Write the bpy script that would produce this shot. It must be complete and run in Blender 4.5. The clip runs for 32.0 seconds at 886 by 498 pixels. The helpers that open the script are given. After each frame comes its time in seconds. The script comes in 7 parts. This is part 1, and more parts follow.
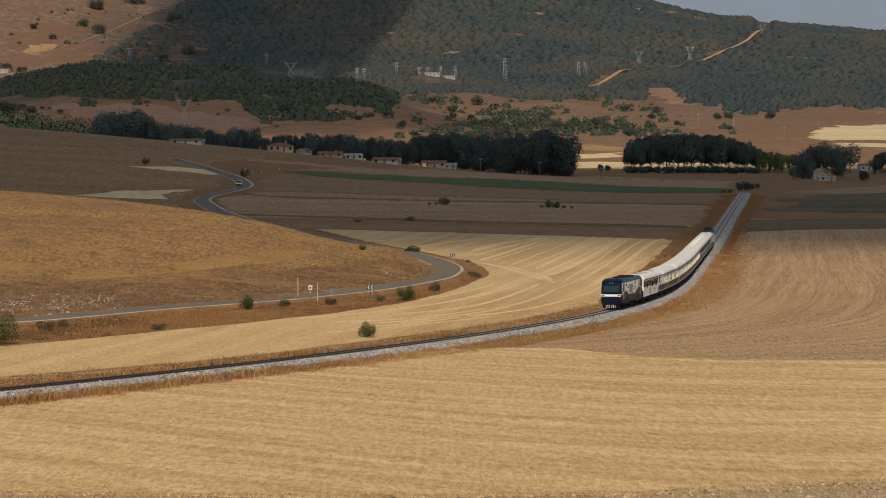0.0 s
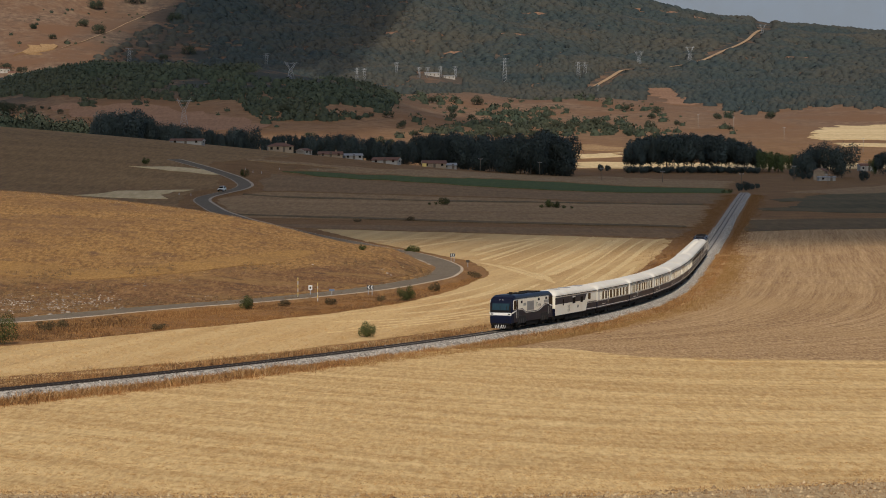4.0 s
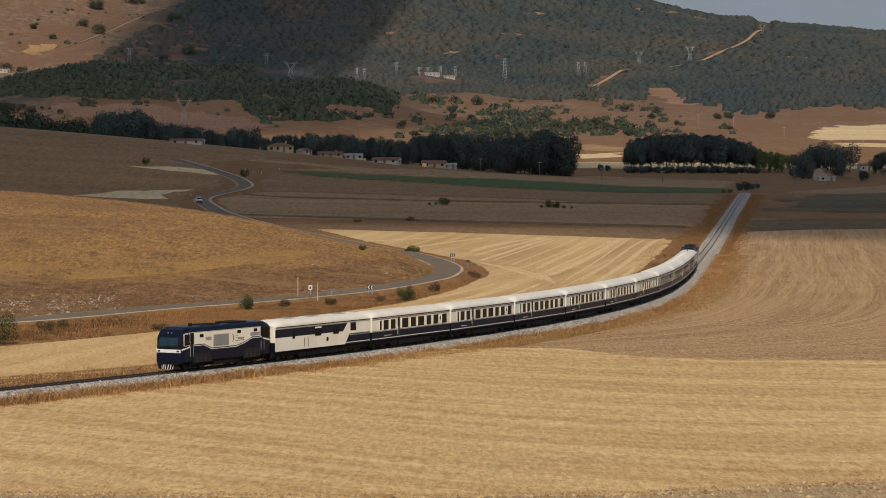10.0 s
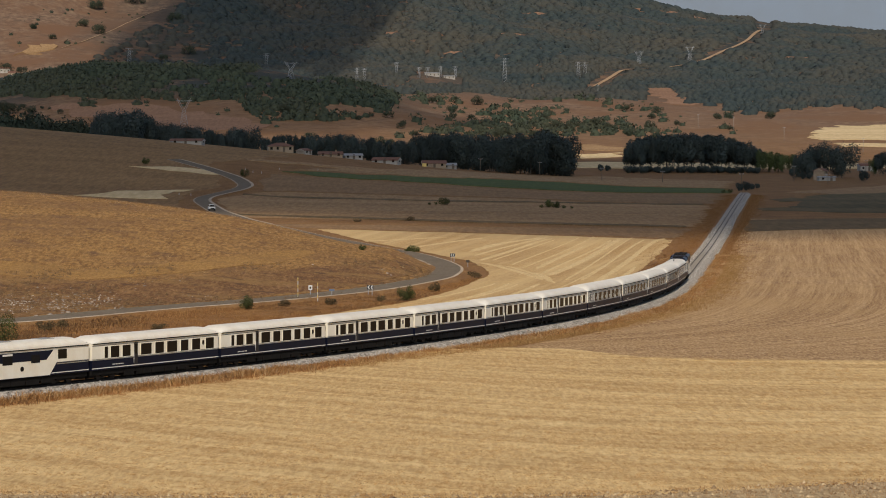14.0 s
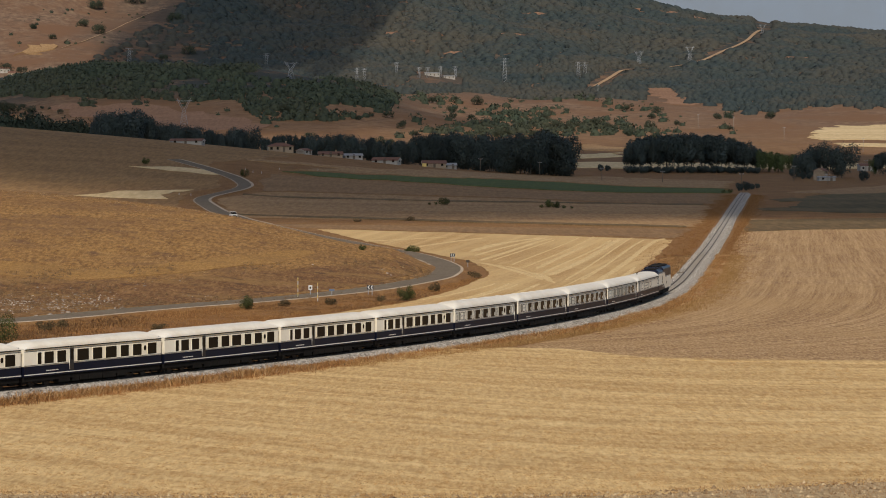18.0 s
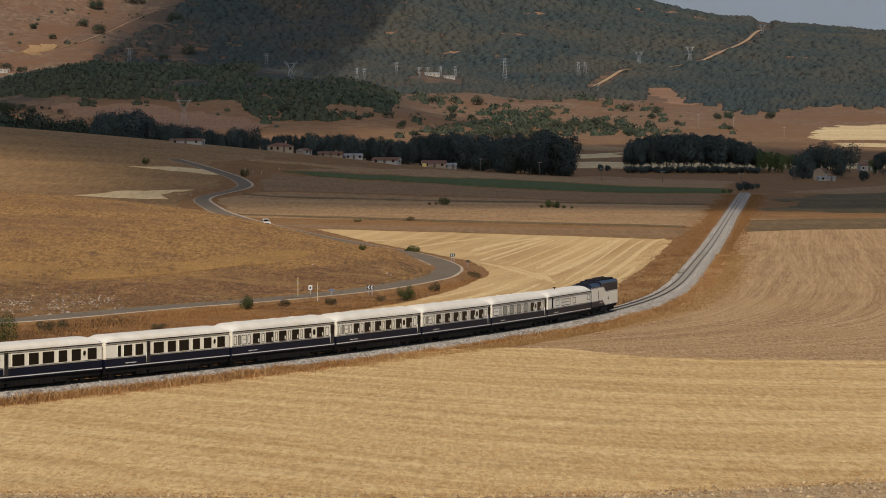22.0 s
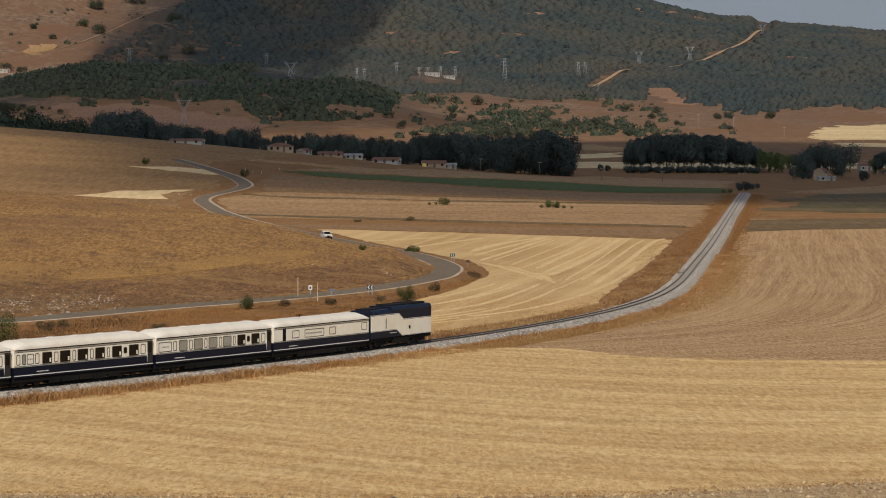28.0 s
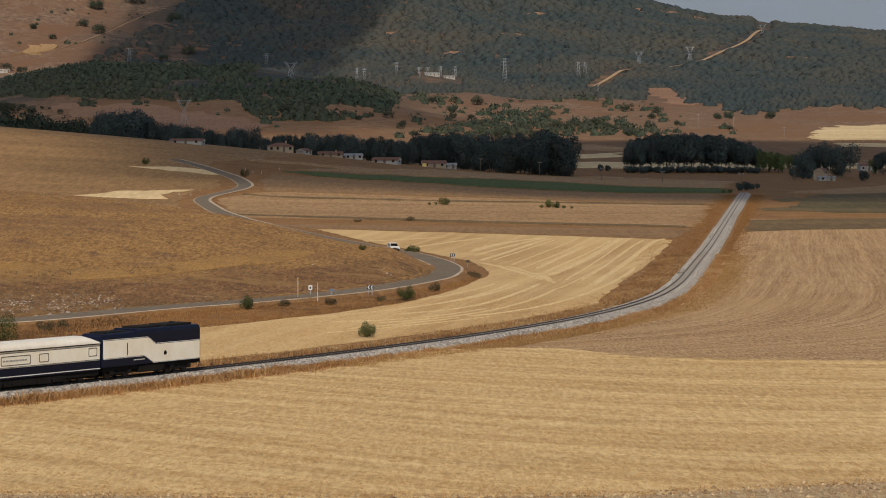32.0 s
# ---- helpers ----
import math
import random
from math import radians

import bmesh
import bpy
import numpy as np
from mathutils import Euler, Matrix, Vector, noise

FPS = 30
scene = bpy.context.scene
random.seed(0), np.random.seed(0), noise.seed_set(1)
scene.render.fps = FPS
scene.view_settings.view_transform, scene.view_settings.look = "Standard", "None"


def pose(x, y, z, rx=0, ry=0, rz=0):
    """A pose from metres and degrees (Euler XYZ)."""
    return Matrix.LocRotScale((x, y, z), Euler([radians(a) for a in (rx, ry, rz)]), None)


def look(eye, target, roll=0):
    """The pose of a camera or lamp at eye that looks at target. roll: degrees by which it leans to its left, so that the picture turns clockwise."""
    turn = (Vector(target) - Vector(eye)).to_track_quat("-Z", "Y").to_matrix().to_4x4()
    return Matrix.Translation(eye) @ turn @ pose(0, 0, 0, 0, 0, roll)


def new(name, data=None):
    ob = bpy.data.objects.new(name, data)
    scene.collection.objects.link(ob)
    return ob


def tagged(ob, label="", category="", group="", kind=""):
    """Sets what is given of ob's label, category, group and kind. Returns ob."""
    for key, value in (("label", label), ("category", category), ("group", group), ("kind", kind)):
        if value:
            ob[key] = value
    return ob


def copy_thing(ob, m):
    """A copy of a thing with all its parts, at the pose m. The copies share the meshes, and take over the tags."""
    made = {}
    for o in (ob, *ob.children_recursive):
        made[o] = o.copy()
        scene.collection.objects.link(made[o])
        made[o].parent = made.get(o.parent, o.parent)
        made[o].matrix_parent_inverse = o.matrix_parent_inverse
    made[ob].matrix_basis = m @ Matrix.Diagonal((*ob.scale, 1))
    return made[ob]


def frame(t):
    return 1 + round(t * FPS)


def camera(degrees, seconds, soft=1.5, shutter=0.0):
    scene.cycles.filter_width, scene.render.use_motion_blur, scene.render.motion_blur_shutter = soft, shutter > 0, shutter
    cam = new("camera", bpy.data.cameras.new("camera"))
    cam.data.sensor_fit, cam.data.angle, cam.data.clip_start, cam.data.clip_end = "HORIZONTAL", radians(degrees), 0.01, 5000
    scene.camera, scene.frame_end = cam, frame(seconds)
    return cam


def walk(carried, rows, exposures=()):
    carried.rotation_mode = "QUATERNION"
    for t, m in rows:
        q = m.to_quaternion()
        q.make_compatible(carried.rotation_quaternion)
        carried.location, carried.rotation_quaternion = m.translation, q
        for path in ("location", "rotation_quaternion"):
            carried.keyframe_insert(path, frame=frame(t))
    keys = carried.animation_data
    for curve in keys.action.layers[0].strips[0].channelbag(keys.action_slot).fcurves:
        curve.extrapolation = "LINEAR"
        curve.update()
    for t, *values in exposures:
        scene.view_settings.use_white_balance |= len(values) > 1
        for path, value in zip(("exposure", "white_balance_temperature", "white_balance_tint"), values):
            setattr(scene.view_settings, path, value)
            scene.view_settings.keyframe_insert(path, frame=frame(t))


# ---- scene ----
SECONDS = 32.0
EYE = (0.0, 0.0, 20.0)
cam = camera(18.08, SECONDS, soft=1.0)
VIEW = pose(*EYE, 87.954, 0, 0)
walk(cam, [(0.0, VIEW), (SECONDS, VIEW)], exposures=[(0.0, 0.0), (SECONDS, 0.0)])

# ---- light: high afternoon sun behind the camera, broken cloud
SUN_EL, SUN_AZ = radians(42), radians(1)
TO_SUN = Vector((-math.sin(SUN_AZ) * math.cos(SUN_EL), -math.cos(SUN_AZ) * math.cos(SUN_EL), math.sin(SUN_EL)))
world = bpy.data.worlds.new("sky")
scene.world = world
world.use_nodes = True
sky = world.node_tree.nodes.new("ShaderNodeTexSky")
sky.sky_type, sky.sun_disc = "NISHITA", False
sky.sun_elevation, sky.sun_rotation = SUN_EL, math.pi + SUN_AZ
sky.altitude, sky.air_density, sky.dust_density, sky.ozone_density = 1400, 1.0, 0.8, 1.0
back = world.node_tree.nodes["Background"]
back.inputs["Strength"].default_value = 0.107
world.node_tree.links.new(sky.outputs[0], back.inputs["Color"])
lamp = bpy.data.lights.new("sun", "SUN")
lamp.energy, lamp.angle, lamp.color = 3.5, radians(0.53), (1.0, 0.90, 0.77)
sun = new("sun", lamp)
sun.matrix_world = look((0, 0, 900), Vector((0, 0, 900)) - TO_SUN)


# ---- materials
def nodes_of(name):
    m = bpy.data.materials.new(name)
    m.use_nodes = True
    return m, m.node_tree.nodes, m.node_tree.links, m.node_tree.nodes["Principled BSDF"]


def coords(n, l, turn=0.0, scale=(1, 1, 1), place="world"):
    """Metres in the world or on the thing, turned about z and stretched."""
    if place == "world":
        out = n.new("ShaderNodeNewGeometry").outputs["Position"]
    else:
        out = n.new("ShaderNodeTexCoord").outputs["Object"]
    for spin, size in ((turn, (1, 1, 1)), (0.0, scale)):
        mp = n.new("ShaderNodeMapping")
        mp.inputs["Rotation"].default_value = (0, 0, radians(spin))
        mp.inputs["Scale"].default_value = size
        l.new(out, mp.inputs["Vector"])
        out = mp.outputs["Vector"]
    return out


def noise_of(n, l, vec, scale, detail=4.0, rough=0.6):
    t = n.new("ShaderNodeTexNoise")
    t.inputs["Scale"].default_value, t.inputs["Detail"].default_value, t.inputs["Roughness"].default_value = scale, detail, rough
    l.new(vec, t.inputs["Vector"])
    return t.outputs["Fac"]


def ramp(n, l, fac, stops):
    r = n.new("ShaderNodeValToRGB")
    e = r.color_ramp.elements
    while len(e) < len(stops):
        e.new(0.5)
    for k, (at, c) in zip(e, stops):
        k.position, k.color = at, (*c, 1)
    l.new(fac, r.inputs["Fac"])
    return r.outputs["Color"]


def mixed(n, l, fac, a, b, kind="MIX"):
    m = n.new("ShaderNodeMix")
    m.data_type, m.blend_type = "RGBA", kind
    for k, v in (("Factor", fac), ("A", a), ("B", b)):
        i = 0 if k == "Factor" else (6 if k == "A" else 7)
        if isinstance(v, (int, float)):
            m.inputs[i].default_value = v
        elif isinstance(v, tuple):
            m.inputs[i].default_value = (*v, 1)
        else:
            l.new(v, m.inputs[i])
    return m.outputs[2]


def bumped(n, l, bsdf, fac, strength, distance):
    b = n.new("ShaderNodeBump")
    b.inputs["Strength"].default_value, b.inputs["Distance"].default_value = strength, distance
    l.new(fac, b.inputs["Height"])
    l.new(b.outputs["Normal"], bsdf.inputs["Normal"])


def sum_of(n, l, op, a, b=None):
    """One arithmetic node on numbers or sockets."""
    m = n.new("ShaderNodeMath")
    m.operation = op
    for i, v in enumerate((a, b)):
        if v is None:
            continue
        if isinstance(v, (int, float)):
            m.inputs[i].default_value = v
        else:
            l.new(v, m.inputs[i])
    return m.outputs[0]


def curved_rows(n, l, curve):
    """Coordinates along and across rows that bend over the field, in metres."""
    sep = n.new("ShaderNodeSeparateXYZ")
    l.new(n.new("ShaderNodeNewGeometry").outputs["Position"], sep.inputs[0])
    x, y = sep.outputs["X"], sep.outputs["Y"]
    if curve == "front":
        # level to the east, slanting towards the knoll in the west
        e = sum_of(n, l, "EXPONENT", sum_of(n, l, "DIVIDE", sum_of(n, l, "SUBTRACT", 12.0, x), 7.0))
        across = sum_of(n, l, "SUBTRACT", y, sum_of(n, l, "MULTIPLY", sum_of(n, l, "LOGARITHM", sum_of(n, l, "ADD", e, 1.0), math.e), 7.0))
        along = x
    else:
        # beside the straight track, bending west with it
        e = sum_of(n, l, "EXPONENT", sum_of(n, l, "DIVIDE", sum_of(n, l, "SUBTRACT", 250.0, y), 30.0))
        across = sum_of(n, l, "ADD", sum_of(n, l, "SUBTRACT", x, sum_of(n, l, "MULTIPLY", y, 0.128)), sum_of(n, l, "MULTIPLY", e, 55.0))
        along = y
    c = n.new("ShaderNodeCombineXYZ")
    l.new(along, c.inputs[0])
    l.new(across, c.inputs[1])
    return c.outputs[0]


def soil(name, dark, mid, light, turn=0.0, rows=1.5, large=0.02, fine=5.0, along=0.12, row_mix=0.5, relief=0.15, patch=None, edge=0.12, swath=None, deep=0.12, curve=None, weeds=None, band=0.45):
    """Field or hillside: large stains, rows along one direction and fine grain."""
    m, n, l, b = nodes_of(name)
    flat = coords(n, l)
    lines = coords(n, l, turn, (along, 1, 1))
    if curve:
        mp = n.new("ShaderNodeMapping")
        mp.inputs["Scale"].default_value = (along, 1, 1)
        l.new(curved_rows(n, l, curve), mp.inputs["Vector"])
        lines = mp.outputs["Vector"]
    big = noise_of(n, l, flat, large, 5)
    row = noise_of(n, l, lines, rows, 5, 0.65)
    row2 = noise_of(n, l, lines, rows * 0.22, 4, 0.55)
    upright = coords(n, l, 0.0, (1, deep, 1))
    grain = noise_of(n, l, upright, fine, 5, 0.7)
    base = ramp(n, l, big, [(0.3, mid), (0.7, tuple(0.5 * (p + q) for p, q in zip(mid, light)))])
    mottle = noise_of(n, l, upright, fine * 0.2, 5, 0.68)
    base = mixed(n, l, 0.25 if deep < 0.2 else 0.45, base, ramp(n, l, mottle, [(0.36, dark), (0.5, mid), (0.64, light)]))
    base = mixed(n, l, row_mix, base, ramp(n, l, row, [(0.5 - edge, dark), (0.5, mid), (0.5 + edge, light)]))
    base = mixed(n, l, row_mix * band, base, ramp(n, l, row2, [(0.5 - edge * 0.7, dark), (0.5 + edge * 0.7, light)]))
    base = mixed(n, l, 0.4 if deep < 0.2 else 0.55, base, ramp(n, l, grain, [(0.39, dark), (0.5, mid), (0.61, light)]))
    if swath:
        # straw rows left by the harvester: spacing, colour, strength
        w = n.new("ShaderNodeTexWave")
        w.wave_type, w.bands_direction = "BANDS", "Y"
        w.inputs["Scale"].default_value = 0.314 / swath[0]
        w.inputs["Distortion"].default_value, w.inputs["Detail"].default_value = swath[3], 3.0
        w.inputs["Detail Scale"].default_value, w.inputs["Detail Roughness"].default_value = swath[4], 0.6
        l.new(coords(n, l, turn, (0.12, 1, 1)), w.inputs["Vector"])
        worn = n.new("ShaderNodeMath")
        worn.operation = "MULTIPLY"
        l.new(ramp(n, l, w.outputs["Fac"], [(0.35, (0, 0, 0)), (0.85, (1, 1, 1))]), worn.inputs[0])
        l.new(ramp(n, l, row, [(0.36, (0, 0, 0)), (0.6, (swath[2],) * 3)]), worn.inputs[1])
        base = mixed(n, l, worn.outputs[0], base, swath[1])
    if weeds:
        # tonal drifts of other growth: colour, size, threshold, strength
        drift = noise_of(n, l, coords(n, l, turn, (0.45, 1, 1)), weeds[1], 6, 0.62)
        base = mixed(n, l, ramp(n, l, drift, [(weeds[2] - 0.07, (0, 0, 0)), (weeds[2] + 0.07, (weeds[3],) * 3)]), base, weeds[0])
    if patch:
        spots = noise_of(n, l, flat, patch[1], 6, 0.7)
        base = mixed(n, l, ramp(n, l, spots, [(patch[2], (0, 0, 0)), (patch[2] + 0.12, (1, 1, 1))]), base, patch[0])
    l.new(base, b.inputs["Base Color"])
    b.inputs["Roughness"].default_value = 0.95
    b.inputs["Specular IOR Level"].default_value = 0.1
    bumped(n, l, b, grain, 0.7, relief)
    return m


def paint(name, col, rough=0.45, metal=0.0, dirt=0.25, spot=1.2, coat=0.0):
    """Painted or bare surface with dirt at two scales."""
    m, n, l, b = nodes_of(name)
    v = coords(n, l, place="thing")
    a = noise_of(n, l, v, spot, 5, 0.6)
    f = noise_of(n, l, v, spot * 9, 4, 0.6)
    low = tuple(c * (1 - dirt) * k for c, k in zip(col, (0.98, 0.92, 0.84)))
    c1 = ramp(n, l, a, [(0.3, low), (0.62, col)])
    c2 = mixed(n, l, 0.25, c1, ramp(n, l, f, [(0.35, low), (0.6, col)]))
    l.new(c2, b.inputs["Base Color"])
    r = n.new("ShaderNodeMapRange")
    r.inputs["To Min"].default_value, r.inputs["To Max"].default_value = rough * 0.8, min(1, rough * 1.3)
    l.new(a, r.inputs["Value"])
    l.new(r.outputs[0], b.inputs["Roughness"])
    b.inputs["Metallic"].default_value = metal
    b.inputs["Coat Weight"].default_value = coat
    bumped(n, l, b, f, 0.12, 0.01)
    return m


def leafy(name, a, b_, c, broad=None):
    m, n, l, b = nodes_of(name)
    info = n.new("ShaderNodeObjectInfo")
    geo = n.new("ShaderNodeNewGeometry")
    col = ramp(n, l, geo.outputs["Random Per Island"], [(0.0, a), (0.55, b_), (1.0, c)])
    hsv = n.new("ShaderNodeHueSaturation")
    mr = n.new("ShaderNodeMapRange")
    mr.inputs["To Min"].default_value, mr.inputs["To Max"].default_value = 0.75, 1.25
    l.new(info.outputs["Random"], mr.inputs["Value"])
    l.new(mr.outputs[0], hsv.inputs["Value"])
    l.new(col, hsv.inputs["Color"])
    out = hsv.outputs[0]
    if broad:
        p = coords(n, l)
        f = ramp(n, l, noise_of(n, l, p, 0.006, 6, 0.68), [(0.42, (0, 0, 0)), (0.62, (1, 1, 1))])
        out = mixed(n, l, f, out, broad)
    l.new(out, b.inputs["Base Color"])
    b.inputs["Roughness"].default_value = 0.8
    b.inputs["Specular IOR Level"].default_value = 0.15
    return m


def ground_material():
    """Dry grass in the valley, ochre earth with scrub on the far slopes."""
    m, n, l, b = nodes_of("dry_ground")
    p = coords(n, l)
    big = noise_of(n, l, p, 0.012, 6, 0.65)
    mid = noise_of(n, l, p, 0.12, 6, 0.7)
    fine = noise_of(n, l, coords(n, l, 0.0, (1, 0.14, 1)), 2.2, 6, 0.75)
    grass = ramp(n, l, mid, [(0.3, (0.13, 0.064, 0.026)), (0.5, (0.235, 0.122, 0.046)), (0.72, (0.35, 0.205, 0.082))])
    grass = mixed(n, l, 0.5, grass, ramp(n, l, fine, [(0.3, (0.10, 0.052, 0.024)), (0.52, (0.245, 0.125, 0.048)), (0.7, (0.38, 0.225, 0.09))]))
    slope = ramp(n, l, mid, [(0.3, (0.08, 0.052, 0.034)), (0.5, (0.168, 0.106, 0.068)), (0.7, (0.275, 0.183, 0.11))])
    slope = mixed(n, l, ramp(n, l, big, [(0.42, (0, 0, 0)), (0.58, (1, 1, 1))]), slope, (0.165, 0.09, 0.05))
    sep = n.new("ShaderNodeSeparateXYZ")
    l.new(p, sep.inputs[0])
    mr = n.new("ShaderNodeMapRange")
    mr.inputs["From Min"].default_value, mr.inputs["From Max"].default_value = 1200, 2700
    l.new(sep.outputs["Y"], mr.inputs["Value"])
    low = n.new("ShaderNodeMapRange")
    low.inputs["From Min"].default_value, low.inputs["From Max"].default_value = 2650, 3050
    l.new(sep.outputs["Y"], low.inputs["Value"])
    side = n.new("ShaderNodeMapRange")
    side.inputs["From Min"].default_value, side.inputs["From Max"].default_value = -420, -270
    l.new(sep.outputs["X"], side.inputs["Value"])
    both = n.new("ShaderNodeMath")
    both.operation = "MULTIPLY"
    l.new(low.outputs[0], both.inputs[0])
    l.new(side.outputs[0], both.inputs[1])
    foot = []
    for out, a, c in (("Y", 2290, 2400), ("Y", 2740, 2690), ("X", 10, -110)):
        k = n.new("ShaderNodeMapRange")
        k.inputs["From Min"].default_value, k.inputs["From Max"].default_value = a, c
        l.new(sep.outputs[out], k.inputs["Value"])
        foot.append(k.outputs[0])
    for kind in ("MULTIPLY", "MULTIPLY", "MAXIMUM"):
        k = n.new("ShaderNodeMath")
        k.operation = kind
        l.new(foot[0], k.inputs[0])
        l.new(foot[1] if len(foot) > 1 else both.outputs[0], k.inputs[1])
        foot = [k.outputs[0]] + foot[2:]
    patch = n.new("ShaderNodeMath")
    patch.operation = "MULTIPLY"
    l.new(foot[0], patch.inputs[0])
    l.new(ramp(n, l, noise_of(n, l, p, 0.02, 7, 0.7), [(0.36, (0.0, 0.0, 0.0)), (0.5, (1, 1, 1))]), patch.inputs[1])
    heath = ramp(n, l, mid, [(0.3, (0.034, 0.040, 0.037)), (0.7, (0.052, 0.053, 0.043))])
    l.new(mixed(n, l, patch.outputs[0], mixed(n, l, mr.outputs[0], grass, slope), heath), b.inputs["Base Color"])
    b.inputs["Roughness"].default_value = 0.95
    b.inputs["Specular IOR Level"].default_value = 0.1
    bumped(n, l, b, fine, 0.8, 0.15)
    return m


def glass_dark():
    m, n, l, b = nodes_of("tinted_window_glass")
    b.inputs["Base Color"].default_value = (0.012, 0.0095, 0.007, 1)
    b.inputs["Roughness"].default_value = 0.12
    b.inputs["Specular IOR Level"].default_value = 0.1
    return m


def cloud_material(name, dense):
    """Vapour that thins out towards the cloud's ragged rim."""
    m, n, l, b = nodes_of(name)
    b.inputs["Base Color"].default_value = (0.9, 0.9, 0.9, 1)
    b.inputs["Roughness"].default_value = 1.0
    at = n.new("ShaderNodeAttribute")
    at.attribute_name = "vapour"
    k = n.new("ShaderNodeMath")
    k.operation = "MULTIPLY"
    k.inputs[1].default_value = dense
    l.new(at.outputs["Fac"], k.inputs[0])
    t = n.new("ShaderNodeBsdfTransparent")
    mx = n.new("ShaderNodeMixShader")
    l.new(k.outputs[0], mx.inputs[0])
    l.new(t.outputs[0], mx.inputs[1])
    l.new(b.outputs[0], mx.inputs[2])
    l.new(mx.outputs[0], n["Material Output"].inputs["Surface"])
    return m


M_GROUND = ground_material()
M_STUBBLE = soil("pale_wheat_stubble", (0.31, 0.178, 0.067), (0.56, 0.365, 0.152), (0.75, 0.545, 0.265), rows=1.1, along=0.09, large=0.05, fine=3.0, row_mix=0.6, relief=0.16, edge=0.13, deep=0.15, curve="front", band=0.75)
M_STUBBLE_MID = soil("cut_wheat_field", (0.32, 0.191, 0.078), (0.475, 0.299, 0.123), (0.64, 0.432, 0.195), turn=-82, rows=0.25, along=0.012, large=0.02, fine=3.2, row_mix=0.6, edge=0.08, swath=(6.0, (0.70, 0.515, 0.265), 0.35, 7.0, 0.16), weeds=((0.60, 0.42, 0.195), 0.03, 0.5, 0.5))
M_BROWN = soil("brown_stubble_field", (0.155, 0.082, 0.037), (0.37, 0.215, 0.099), (0.63, 0.435, 0.225), rows=2.1, along=0.018, large=0.03, fine=4.0, row_mix=0.75, relief=0.3, edge=0.09, deep=0.25, curve="right", weeds=((0.45, 0.285, 0.125), 0.04, 0.55, 0.4))
M_TAN = soil("tan_fallow_field", (0.19, 0.111, 0.051), (0.30, 0.178, 0.082), (0.43, 0.276, 0.134), turn=2, rows=0.05, along=0.02, large=0.01, fine=0.8)
M_TAN_DARK = soil("brown_fallow_band", (0.15, 0.087, 0.041), (0.23, 0.135, 0.062), (0.325, 0.198, 0.096), turn=2, rows=0.06, along=0.02, large=0.01, fine=0.8)
M_GREEN = soil("green_crop", (0.056, 0.072, 0.022), (0.08, 0.10, 0.03), (0.112, 0.13, 0.042), turn=3, rows=0.1, along=0.03, fine=0.6)
M_DARKGREEN = soil("dull_green_pasture", (0.066, 0.056, 0.026), (0.108, 0.083, 0.037), (0.18, 0.122, 0.056), turn=2, rows=0.03, along=0.05, fine=0.3, row_mix=0.7)
M_MARGIN = soil("weedy_field_margin", (0.075, 0.055, 0.026), (0.135, 0.09, 0.041), (0.21, 0.135, 0.064), turn=2, rows=0.06, along=0.05, fine=0.6)
M_LIGHT = soil("bright_stubble", (0.42, 0.29, 0.14), (0.58, 0.42, 0.21), (0.72, 0.55, 0.31), turn=2, rows=0.05, along=0.03, fine=0.5)
M_PLOWED = soil("ploughed_earth", (0.16, 0.086, 0.052), (0.235, 0.132, 0.078), (0.30, 0.18, 0.108), turn=10, rows=0.08, along=0.05, fine=0.5)
M_HILL = soil("dry_hill_grass", (0.095, 0.049, 0.021), (0.282, 0.148, 0.051), (0.45, 0.265, 0.092), turn=-12, rows=0.13, along=0.35, large=0.03, fine=2.0, row_mix=0.2, relief=0.4, deep=0.21, patch=((0.15, 0.083, 0.044), 0.16, 0.56), weeds=((0.18, 0.098, 0.048), 0.05, 0.53, 0.6))
M_HILLFOOT = soil("bare_brown_hill_foot", (0.075, 0.038, 0.019), (0.195, 0.097, 0.039), (0.35, 0.197, 0.082), turn=-12, rows=0.3, along=0.3, large=0.05, fine=2.2, row_mix=0.2, relief=0.5, patch=((0.115, 0.062, 0.034), 0.3, 0.53), deep=0.21, weeds=((0.30, 0.175, 0.065), 0.09, 0.55, 0.7))
M_GOLD = soil("golden_terrace_grass", (0.19, 0.105, 0.038), (0.31, 0.165, 0.052), (0.435, 0.256, 0.084), turn=-12, rows=0.3, along=0.2, large=0.05, fine=2.6, row_mix=0.3, relief=0.25, deep=0.3, weeds=((0.24, 0.135, 0.055), 0.07, 0.55, 0.5))
M_WINDROW = soil("straw_windrow", (0.43, 0.29, 0.13), (0.61, 0.43, 0.203), (0.76, 0.57, 0.30), rows=0.6, along=0.5, fine=3.0, relief=0.1, deep=0.4)
M_HILL2 = soil("dark_fallow_hill", (0.145, 0.082, 0.038), (0.255, 0.146, 0.06), (0.37, 0.222, 0.092), turn=-10, rows=0.06, along=0.12, large=0.015, fine=0.8)
M_CLODS = soil("rough_clod_verge", (0.19, 0.12, 0.06), (0.42, 0.295, 0.155), (0.60, 0.45, 0.255), turn=0, rows=2.0, along=0.5, fine=4.0, relief=0.3)
M_BALLAST = soil("grey_ballast", (0.055, 0.045, 0.035), (0.31, 0.272, 0.225), (0.62, 0.57, 0.49), rows=3, along=1, large=0.3, fine=3.2, relief=0.15, deep=0.5)
M_ASPHALT = soil("worn_asphalt", (0.125, 0.095, 0.062), (0.162, 0.126, 0.085), (0.205, 0.165, 0.118), rows=0.3, along=1, fine=3.0, relief=0.01)
